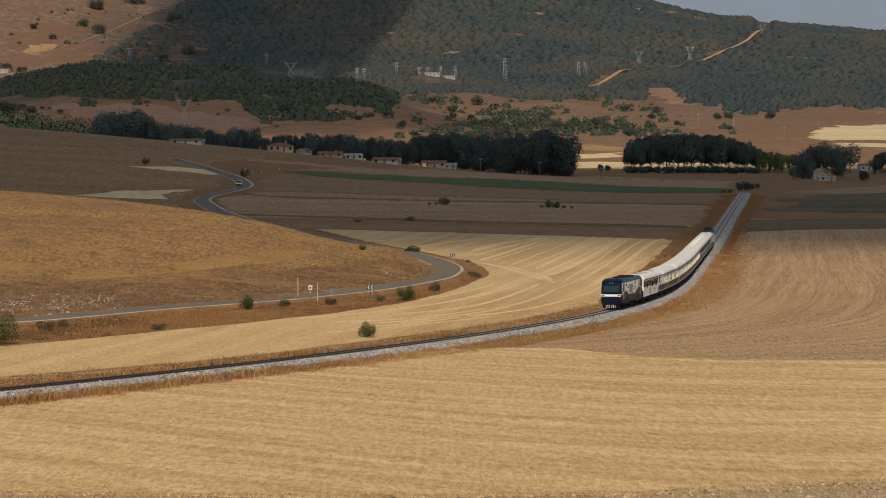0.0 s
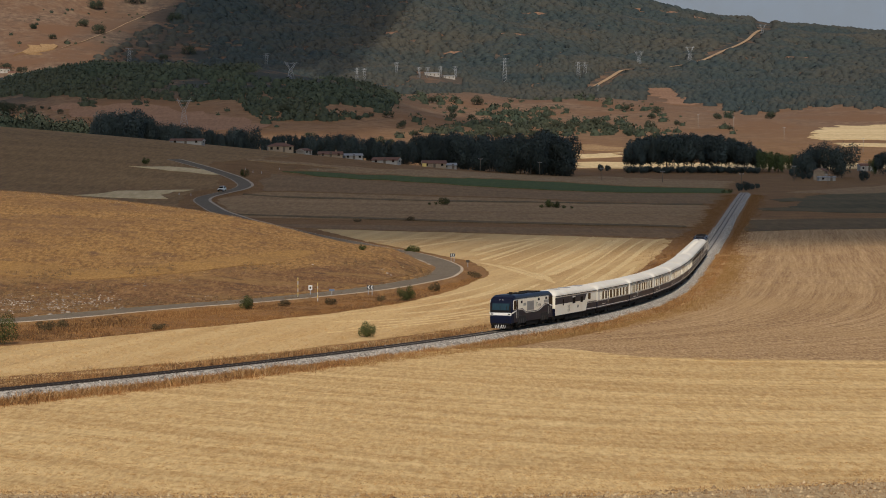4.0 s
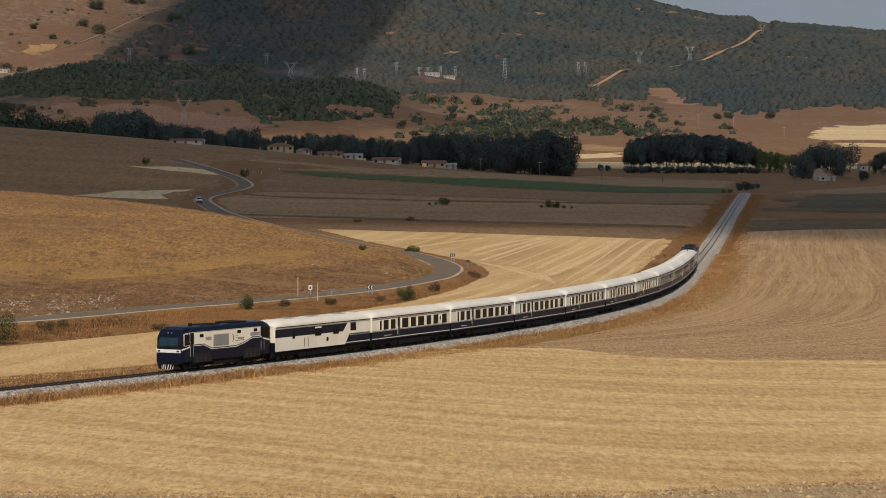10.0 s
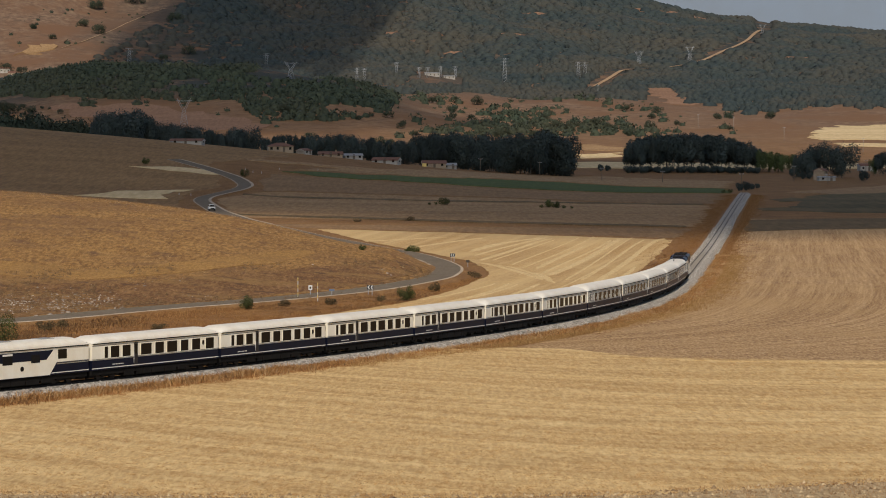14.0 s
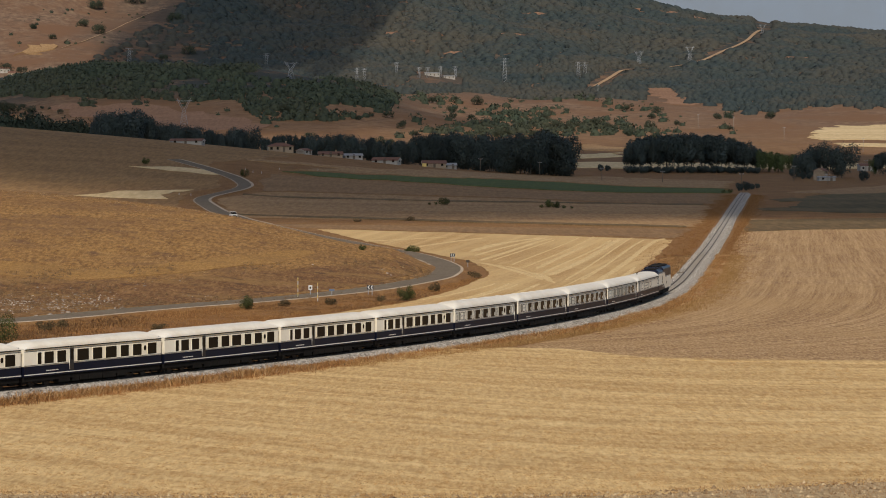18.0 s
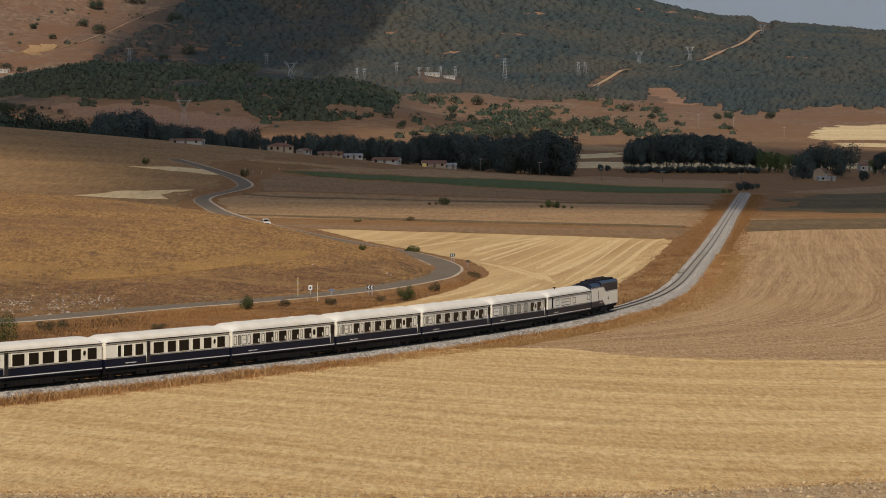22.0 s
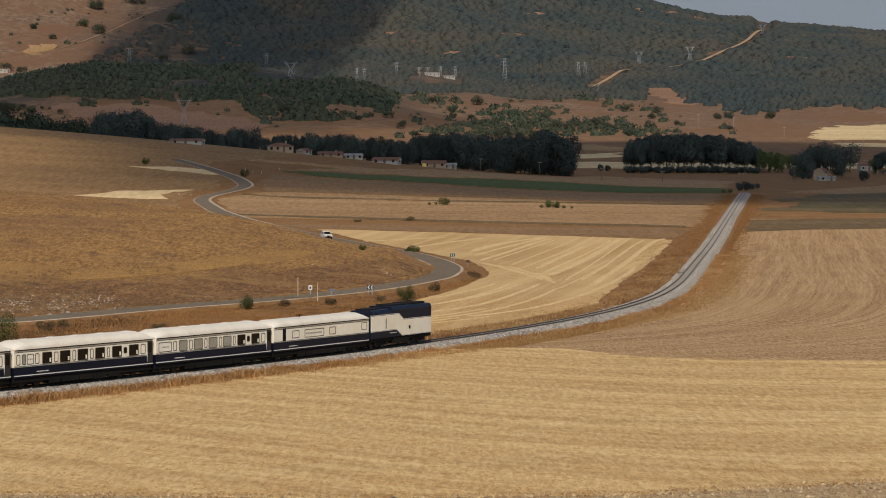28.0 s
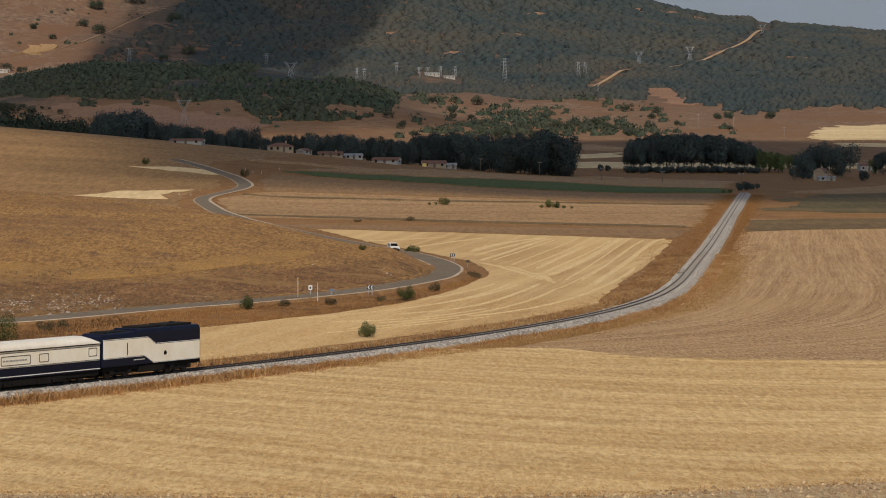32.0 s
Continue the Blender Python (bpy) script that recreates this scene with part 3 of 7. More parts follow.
drape("field_strip", [(-110.5, 977.0), (-96.4, 984.0), (-76, 973.0), (-76, 961.0), (-95.2, 967.0)], M_LIGHT, "thin pale stubble strip", 0.2, 12)
drape("field_strip", [(-74.5, 1051), (-48.2, 1061), (-16.1, 1071), (-18, 1054), (-47.5, 1045), (-72.8, 1042)], M_TAN, "thin pale fallow strip before the village", 0.2, 12)
drape("field_margin", [(-56.4, 762), (-27.6, 737), (0, 712), (30.6, 697), (59.3, 677), (59.9, 686), (31, 709), (0, 725), (-28, 751), (-57, 772)], M_MARGIN, "dark weedy margin between two fields", 0.16, 12)
drape("field_margin", [(-63, 876), (-50, 866), (0, 860), (37.8, 861), (80.6, 860), (81.4, 871), (38.2, 871), (0, 868), (-50, 872), (-63.3, 882)], M_MARGIN, "weedy brown margin between two fields", 0.16, 12)
drape("field_strip", [(-36, 801), (0, 787), (33.8, 771), (69.5, 759), (74, 798), (35, 804), (0, 815), (-37, 821)], M_TAN, "paler stubble strip in the fallow field", 0.14, 14)
drape("field_boundary", [spot(985, 622), spot(1110, 636), spot(1300, 642), spot(1575, 645), spot(1575, 641), spot(1300, 638.5), spot(1110, 633)], M_STUBBLE, "pale unploughed line between two stubble fields", 0.09, 6)
# a darker field of its own, its colour deepened further for lingering cloud shade
drape("field_strip", [(80.5, 725), (99.3, 734), (128, 742), (116, 671), (90, 666), (69.9, 652)], M_MARGIN, "darker brown strip above the stubble, deepened for cloud shade", 0.12, 12)
for ring in (((1425, 348), (1470, 344), (1580, 340), (1580, 377), (1500, 377), (1440, 375), (1392, 371), (1410, 362)), ((1340, 369), (1390, 367.5), (1440, 371), (1430, 374), (1350, 373)), ((1362, 353), (1400, 350), (1432, 352), (1420, 356), (1380, 357.5))):
    drape("field_pasture", [spot(px, py) for px, py in ring], M_DARKGREEN, "dull green and brown pasture", 0.1, 18)
drape("field_pale", [(124.9, 1016.0), (157.8, 1086.0), (180.4, 1134.0), (220, 1134), (200, 1009), (160.6, 1009.0), (139.8, 990.0)], M_TAN, "pale stubble before the station trees", 0.12, 18)
drape("field_far", [(271.6, 2065.0), (305.5, 2253.0), (343.7, 2399.0), (484.1, 2414.0), (418.7, 2003.0), (279.3, 2006.0)], M_LIGHT, "bright stubble field at the mountain foot", 0.3, 25)
drape("field_far", [(274.6, 1944.0), (355.3, 1919.0), (343.8, 1847.0), (267.5, 1867.0)], M_LIGHT, "bright stubble strip at the mountain foot", 0.3, 25)
drape("field_far", [(82.4, 1720.0), (110.5, 1750.0), (107.9, 1682.0), (78.9, 1648.0)], M_LIGHT, "bright stubble strip behind the trees", 0.3, 25)
drape("field_far", [(76.0, 1587.0), (330, 1562.0), (320, 1456.0), (70.5, 1472.0)], M_LIGHT, "pale stubble seen between the tree trunks", 0.3, 25)
drape("field_far", [(92.3, 1928.0), (122.2, 1847.0), (114.4, 1783.0), (86.2, 1800.0)], M_TAN, "tan stubble strip behind the trees", 0.3, 25)
drape("field_ploughed", [spot(px, py) for px, py in ((90, 189), (150, 184), (240, 183), (300, 189), (350, 198), (420, 209), (470, 220), (440, 233), (330, 230), (250, 218), (200, 209), (130, 208))], M_PLOWED, "reddish ploughed field below the oak scrub", 0.4, 25)
drape("field_far", [(-358.4, 2253.0), (-328.5, 2236.0), (-289.8, 2184.0), (-306.0, 2173.0), (-351.6, 2209.0)], M_TAN, "tan field among hedges", 0.4, 25)
drape("field_far", [spot(px, py, 2760) for px, py in ((41, 94), (57, 97), (80, 91), (104, 83), (62, 83))], M_TAN, "pale plot on the bare slope", 1.0, 10)
drape("field_far", [(205.6, 2886.0), (239.6, 2908.0), (247.7, 2768.0), (241.3, 2677.0), (215.8, 2685.0)], M_PLOWED, "bare brown clearing in the scrub", 0.4, 25)
drape("hill_near", [(-1.4, 440), (-3.2, 416), (-7.4, 397), (-13.4, 379.5), (-18.8, 367.5), (-28.4, 348), (-40.4, 328.5), (-53, 305.5), (-80, 284), (-140, 262), (-150, 560), (-66, 700), (-42, 650), (-31, 610), (-16, 553), (-8.6, 522), (-3.5, 489)], M_HILL, "dry tawny grass hill with pale stones", 0.05, 7)
drape("hill_foot", [(-80, 340), (-57, 358), (-46.5, 361), (-38.8, 364.5), (-33.8, 375), (-24.2, 392), (-18.5, 408), (-12.2, 419), (-5.7, 438), (-3.2, 440), (-4.8, 416), (-8.8, 397), (-14, 380.5), (-19.4, 368.5), (-29, 349), (-41, 329.5), (-53.6, 306.5), (-80, 285.5)], M_HILLFOOT, "steep bare brown foot of the hill", 0.09, 6)
drape("hill_far", [(-76, 800), (-80, 842), (-80, 880), (-73, 905), (-78, 965), (-84, 1010), (-60, 1100), (-60, 1180), (-330, 1200), (-330, 700), (-100, 760)], M_HILL2, "broad brown fallow hill", 0.07, 16)
drape("hill_terrace", [spot(px, py) for px, py in ((-40, 486), (0, 488), (60, 491), (120, 495), (173, 496), (240, 491), (300, 485), (347, 481), (420, 472), (491, 467), (540, 455), (590, 446), (520, 444), (440, 453), (347, 461), (240, 474), (150, 476), (70, 470), (0, 462), (-40, 458))], M_GOLD, "golden grass terrace along the hill", 0.1, 6)


def windrow(line, wide, high=0.05):
    """A low ragged row of straw left by the harvester."""
    knots = np.array([spot(px, py) for px, py in line])
    u = np.linspace(0, 1, len(knots))
    far = float(np.hypot(*(knots[-1] - knots[0])))
    v = np.linspace(0, 1, max(8, int(far / 1.2)))
    pts = np.column_stack([np.polyval(np.polyfit(u, knots[:, i], min(3, len(knots) - 1)), v) for i in (0, 1)])
    t = np.gradient(pts, axis=0)
    t /= np.linalg.norm(t, axis=1)[:, None]
    rnd = np.random.default_rng(int(line[0][0] + line[0][1]))
    verts = []
    for i, ((x, y), (u, v)) in enumerate(zip(pts, t)):
        end = max(0.35, min(1.0, (i + 1) / 6, (len(pts) - i) / 6))
        for a, h in ((-1, -0.06), (-0.45, high), (0.35, high), (1, -0.06)):
            w = a * wide * 0.6 * end * rnd.uniform(0.6, 1.25)
            px, py = x + v * w, y - u * w
            verts.append((px, py, z_at(px, py) + 0.09 + (h * rnd.uniform(0.7, 1.2) if 1 < i < len(pts) - 2 else -0.1)))
    faces = [(4 * i + k, 4 * i + k + 1, 4 * i + k + 5, 4 * i + k + 4) for i in range(len(pts) - 1) for k in range(3)]
    structure("straw_windrow", mesh_of("straw_windrow", verts, faces, M_WINDROW, True), "pale row of straw lying on the cut wheat field")


for line, wide in (
    (((832, 447), (880, 433), (930, 425), (960, 421)), 2.2), (((848, 462), (900, 446), (945, 431), (978, 423)), 1.3), (((838, 454), (890, 439), (940, 427), (968, 421)), 1.0),
    (((948, 477), (985, 459), (1015, 445), (1038, 436)), 1.1), (((972, 488), (1005, 474), (1050, 453), (1078, 434), (1102, 422)), 1.5), (((962, 484), (1000, 466), (1045, 446), (1082, 425)), 0.7),
    (((1045, 507), (1085, 482), (1118, 456), (1150, 434), (1176, 423)), 1.2), (((1028, 497), (1062, 477), (1100, 450), (1140, 425)), 0.6),
    (((850, 466), (885, 473), (925, 484), (962, 497)), 1.2), (((868, 472), (905, 474), (945, 486), (985, 503)), 0.8), (((905, 492), (940, 484), (965, 490), (982, 500)), 1.0),
    (((690, 558), (780, 551), (850, 540), (905, 523), (960, 501)), 0.9), (((660, 574), (760, 566), (850, 554), (930, 535), (990, 509)), 0.7), (((560, 572), (700, 567), (800, 557), (870, 545)), 0.6),
    (((820, 562), (930, 548), (1020, 527), (1090, 497), (1125, 472)), 0.8), (((520, 566), (640, 556), (760, 541), (850, 522), (905, 500)), 0.7), (((640, 428), (720, 424), (800, 420)), 1.8), (((720, 440), (790, 430), (860, 421)), 1.6),
    (((905, 470), (950, 452), (1000, 432), (1025, 421)), 0.5), (((925, 476), (975, 455), (1030, 430), (1050, 420)), 0.4), (((870, 462), (925, 444), (985, 424)), 0.5), (((1000, 497), (1040, 473), (1080, 446), (1120, 421)), 0.5), (((985, 512), (1040, 487), (1095, 455), (1130, 430)), 0.4),
    (((600, 585), (720, 574), (830, 562)), 0.4), (((560, 592), (680, 582), (800, 570), (880, 560)), 0.4), (((740, 533), (820, 518), (880, 502)), 0.5), (((700, 548), (800, 535), (870, 520), (920, 503)), 0.5)):
    windrow(line, wide)
# bare patches among the mountain scrub: sideways share, distance, half width in the same share, half depth
BARE = ((735, 4020, 55, 45), (1230, 3860, 70, 40), (660, 3830, 32, 40))
BARE += tuple((px, spot(px, py, 2760)[1], rx, ry) for px, py, rx, ry in ((1135, 20, 26, 30), (1280, 44, 26, 24), (905, 62, 24, 22), (1410, 103, 26, 18), (1000, 57, 16, 15), (800, 95, 18, 14), (950, 25, 20, 16), (690, 60, 16, 14)))
for i, (px, y, rx, ry) in enumerate(BARE):
    rnd = random.Random(i)
    ring = []
    for k in range(11):
        a, q = 2 * math.pi * k / 11, rnd.uniform(0.45, 0.95)
        yy = y + math.sin(a) * ry * q
        ring.append(((px + math.cos(a) * rx * q - 784) / 4927 * yy, yy))
    drape("clearing", ring, M_PLOWED, "bare ochre clearing among the scrub", 0.5, 14)


# ---- building blocks
def link(name, me, parent, label=""):
    ob = new(name, me)
    ob.parent = parent
    return tagged(ob, label)


def part(name, bm, mat, parent, label=""):
    """One bmesh as one mesh part under a thing or a part."""
    me = bpy.data.meshes.new(name)
    bmesh.ops.recalc_face_normals(bm, faces=bm.faces)
    bm.to_mesh(me)
    bm.free()
    me.materials.append(mat)
    return link(name, me, parent, label)


def box(bm, x0, x1, y0, y1, z0, z1, bevel=0.0):
    vs = [bm.verts.new((x, y, z)) for z in (z0, z1) for y in (y0, y1) for x in (x0, x1)]
    fs = [bm.faces.new([vs[i] for i in f]) for f in ((0, 2, 3, 1), (4, 5, 7, 6), (0, 1, 5, 4), (2, 6, 7, 3), (0, 4, 6, 2), (1, 3, 7, 5))]
    if bevel:
        bmesh.ops.bevel(bm, geom=list({e for f in fs for e in f.edges}), offset=bevel, segments=2, affect="EDGES", profile=0.5)
    return bm


def boxed(*a):
    return box(bmesh.new(), *a)


def slab(poly, y0, y1, bm=None):
    """A flat outline in (x, z), thickened from y0 to y1."""
    bm = bm or bmesh.new()
    a = [bm.verts.new((x, y0, z)) for x, z in poly]
    b = [bm.verts.new((x, y1, z)) for x, z in poly]
    n = len(poly)
    bm.faces.new(a)
    bm.faces.new(b[::-1])
    for i in range(n):
        bm.faces.new((a[i], b[i], b[(i + 1) % n], a[(i + 1) % n]))
    return bm


def loft(sections, bm=None, smooth=True):
    """Closed rings of equal length joined end to end, with caps."""
    bm = bm or bmesh.new()
    rings = [[bm.verts.new(p) for p in s] for s in sections]
    n = len(rings[0])
    for a, b in zip(rings, rings[1:]):
        for i in range(n):
            f = bm.faces.new((a[i], a[(i + 1) % n], b[(i + 1) % n], b[i]))
            f.smooth = smooth
    bm.faces.new(rings[0][::-1])
    bm.faces.new(rings[-1])
    return bm


def tube(bm, p, q, r, sides=6):
    p, q = Vector(p), Vector(q)
    m = (q - p).to_track_quat("Z", "Y").to_matrix()
    ring = [m @ Vector((math.cos(2 * math.pi * i / sides) * r, math.sin(2 * math.pi * i / sides) * r, 0)) for i in range(sides)]
    return loft([[p + v for v in ring], [q + v for v in ring]], bm)


def rounded(x0, x1, z0, z1, r, k=3):
    pts = []
    for cx, cz, a0 in ((x1 - r, z1 - r, 0), (x0 + r, z1 - r, 90), (x0 + r, z0 + r, 180), (x1 - r, z0 + r, 270)):
        for i in range(k + 1):
            a = radians(a0 + 90 * i / k)
            pts.append((cx + r * math.cos(a), cz + r * math.sin(a)))
    return pts


# ---- rolling stock: x forward, y to the left, z up from the rail head
HALF = 1.25


def bogie(parent, x, base=1.8, r=0.4):
    b = bmesh.new()
    for s in (-1, 1):
        slab([(x - base / 2 - 0.45, 0.48), (x - base / 2 - 0.2, 0.62), (x - 0.35, 0.52), (x + 0.35, 0.52), (x + base / 2 + 0.2, 0.62), (x + base / 2 + 0.45, 0.48), (x + base / 2, 0.36), (x + 0.3, 0.3), (x - 0.3, 0.3), (x - base / 2, 0.36)], s * 0.86, s * 0.98, b)
        for a in (-0.28, 0.28):
            tube(b, (x + a, s * 0.92, 0.5), (x + a, s * 0.92, 0.78), 0.09, 8)
    box(b, x - 0.3, x + 0.3, -0.95, 0.95, 0.5, 0.78)
    box(b, x - base / 2 - 0.5, x + base / 2 + 0.5, -0.42, 0.42, 0.16, 0.6)
    for s in (-1, 1):
        for a in (-base / 2, base / 2):
            box(b, x + a - 0.2, x + a + 0.2, s * 0.98 - 0.1, s * 0.98 + 0.1, 0.3, 0.62)
    frame_ = part("bogie", b, M_BLACK, parent)
    for a in (-base / 2, base / 2):
        w = bmesh.new()
        tube(w, (0, -0.9, 0), (0, 0.9, 0), 0.07, 8)
        for s in (-1, 1):
            tube(w, (0, s * 0.47, 0), (0, s * 0.62, 0), r, 18)
            tube(w, (0, s * 0.44, 0), (0, s * 0.47, 0), r + 0.03, 18)
        o = part("wheelset", w, M_WHEEL, frame_)
        o.location = (x + a, 0, r)


def roof_section(x, half, z0, top, k=16, inset=0.0):
    pts = []
    for i in range(k + 1):
        a = math.pi * i / k
        c, s = math.cos(a), math.sin(a)
        pts.append((x, (half - inset) * math.copysign(abs(c) ** 0.75, c), z0 + (top - z0) * s ** 0.85))
    return pts


def coach_shell(thing, L, z_line=0.92, z_blue=1.55, z_eave=2.85, top=3.4, droop=0.4):
    """Lower navy body, cream upper body, roof, lining, ends and running gear."""
    h = L / 2
    part("lower_body", boxed(-h, h, -HALF, HALF, z_line - 0.14, z_blue, 0.02), M_NAVY, thing)
    part("upper_body", boxed(-h, h, -HALF + 0.006, HALF - 0.006, z_blue, z_eave - 0.002, 0.03), M_CREAM, thing)
    r = loft([roof_section(-h - 0.02, HALF + 0.03, z_eave, top - droop * 1.15), roof_section(-h + 0.04, HALF + 0.05, z_eave, top - droop), roof_section(-h + 0.55, HALF + 0.05, z_eave, top - droop * 0.45), roof_section(-h + 1.25, HALF + 0.05, z_eave, top), roof_section(h - 1.25, HALF + 0.05, z_eave, top), roof_section(h - 0.55, HALF + 0.05, z_eave, top - droop * 0.45), roof_section(h - 0.04, HALF + 0.05, z_eave, top - droop), roof_section(h + 0.02, HALF + 0.03, z_eave, top - droop * 1.15)], smooth=False)
    roof = part("roof", r, M_ROOF, thing)
    for s in (-1, 1):
        part("gutter", boxed(-h + 0.1, h - 0.1, min(s * (HALF + 0.03), s * (HALF + 0.075)), max(s * (HALF + 0.03), s * (HALF + 0.075)), z_eave - 0.07, z_eave + 0.01), M_BLACK, roof)
        part("cant_line", boxed(-h, h, min(s * HALF, s * (HALF + 0.01)), max(s * HALF, s * (HALF + 0.01)), z_eave - 0.2, z_eave - 0.17), M_BLIND, thing)
        part("lining", boxed(-h, h, min(s * HALF, s * (HALF + 0.012)), max(s * HALF, s * (HALF + 0.012)), z_line - 0.02, z_line + 0.045), M_LINE, thing, "thin white waist line")
        part("waist_line", boxed(-h, h, min(s * HALF, s * (HALF + 0.012)), max(s * HALF, s * (HALF + 0.012)), z_blue + 0.06, z_blue + 0.09), M_NAVY, thing)
        bars(thing, h - 4.0, 1.3, s, z_line + 0.2)
    part("underframe", boxed(-h + 0.04, h - 0.04, -1.12, 1.12, 0.42, z_line - 0.14), M_BLACK, thing)
    rnd = random.Random(int(L * 100))
    x = -h + 4.3
    while x < h - 5.0:
        w = rnd.uniform(0.6, 1.6)
        part("equipment_case", boxed(x, x + w, -1.15, 1.15, rnd.uniform(0.1, 0.22), 0.7, 0.03), M_BLACK, thing)
        x += w + rnd.uniform(0.05, 0.3)
    for x in (-h + 2.5, h - 2.5):
        bogie(thing, x)
    for s in (-1, 1):
        b = bmesh.new()
        box(b, min(s * h, s * (h + 0.22)), max(s * h, s * (h + 0.22)), -0.8, 0.8, 0.95, 2.98, 0.05)
        part("gangway", b, M_BLACK, thing, "black rubber gangway bellows")
        b = bmesh.new()
        tube(b, (s * h, 0, 0.72), (s * (h + 0.24), 0, 0.72), 0.09, 8)
        box(b, s * (h + 0.17) - 0.03, s * (h + 0.17) + 0.03, -0.2, 0.2, 0.6, 0.84)
        part("coupler", b, M_BLACK, thing)
        part("end_beam", boxed(min(s * h, s * (h - 0.9)), max(s * h, s * (h - 0.9)), -0.9, 0.9, 0.2, 0.5), M_BLACK, thing)
    return roof


def bars(thing, x, w, s, z):
    """Unreadable small lettering as short pale bars."""
    b = bmesh.new()
    rnd = random.Random(7)
    p = x
    while p < x + w:
        k = rnd.uniform(0.1, 0.26)
        box(b, p, p + k, min(s * HALF, s * (HALF + 0.008)), max(s * HALF, s * (HALF + 0.008)), z, z + 0.07)
        p += k + 0.06
    part("lettering", b, M_LINE, thing, "small pale lettering")


def window(thing, x0, x1, z0, z1, r=0.06, name="window", mat=None, frame_mat=None, label=""):
    for s in (-1, 1):
        w = part(name, slab(rounded(x0, x1, z0, z1, r), s * (HALF - 0.05), s * (HALF + 0.004)), mat or M_GLASS, thing, label)
        f = bmesh.new()
        out, inn = rounded(x0 - 0.045, x1 + 0.045, z0 - 0.045, z1 + 0.045, r + 0.03), rounded(x0, x1, z0, z1, r)
        n = len(out)
        y0, y1 = s * (HALF - 0.01), s * (HALF + 0.022)
        ring = [[f.verts.new((p[0], y, p[1])) for p in q] for q, y in ((out, y0), (out, y1), (inn, y1), (inn, y0))]
        for a, b in zip(ring, ring[1:] + ring[:1]):
            for i in range(n):
                f.faces.new((a[i], a[(i + 1) % n], b[(i + 1) % n], b[i]))
        part("frame", f, frame_mat or M_CREAM, w)


def moulding(thing, x0, x1, z0, z1):
    """Raised panel outline on the cream side."""
    for s in (-1, 1):
        f = bmesh.new()
        out, inn = rounded(x0, x1, z0, z1, 0.12), rounded(x0 + 0.05, x1 - 0.05, z0 + 0.05, z1 - 0.05, 0.1)
        n = len(out)
        y0, y1 = s * (HALF - 0.02), s * (HALF + 0.012)
        ring = [[f.verts.new((p[0], y, p[1])) for p in q] for q, y in ((out, y0), (out, y1), (inn, y1), (inn, y0))]
        for a, b in zip(ring, ring[1:] + ring[:1]):
            for i in range(n):
                f.faces.new((a[i], a[(i + 1) % n], b[(i + 1) % n], b[i]))
        part("moulding", f, M_BLIND, thing, "dark line moulding of a blank panel")


def door(thing, x0, x1, z0=0.95, z1=2.72):
    for s in (-1, 1):
        d = part("door", slab(rounded(x0, x1, z0, z1, 0.05), s * (HALF - 0.04), s * (HALF + 0.006)), M_DOOR, thing, "recessed dark entrance door")
        part("pane", slab(rounded(x0 + 0.12, x1 - 0.12, z0 + 0.85, z1 - 0.15, 0.05), s * HALF, s * (HALF + 0.014)), M_GLASS, d)
        part("footstep", boxed(x0 - 0.05, x1 + 0.05, min(s * 0.95, s * 1.22), max(s * 0.95, s * 1.22), 0.45, 0.5), M_BLACK, d)
        part("handrail", tube(bmesh.new(), (x1 + 0.1, s * (HALF + 0.05), 1.1), (x1 + 0.1, s * (HALF + 0.05), 1.9), 0.02), M_LINE, d)


def empty(name, label, category, group=""):
    return tagged(new(name), label, category, group)


def place_along(fi):
    """From the front end of a 16.9 m coach, as a share of it, to its x."""
    return 8.45 - 16.9 * (fi - 0.06 * fi * (1 - fi))


COACH = 16.9
PITCH = 17.25


def build_salon():
    c = empty("passenger_coach", "cream and navy panoramic coach with large dark windows", "train coach", "coaches of the train")
    coach_shell(c, COACH)
    for a, b in ((57, 64), (69, 86), (92, 108), (128, 149), (156, 173), (179, 199), (206, 221), (228, 244), (255, 271)):
        window(c, place_along((b - 33) / 247), place_along((a - 33) / 247), 1.68, 2.56)
    door(c, place_along((122 - 33) / 247), place_along((115 - 33) / 247))
    window(c, place_along((252.5 - 33) / 247), place_along((247.5 - 33) / 247), 2.0, 2.4, 0.15, "oval_window")
    return c


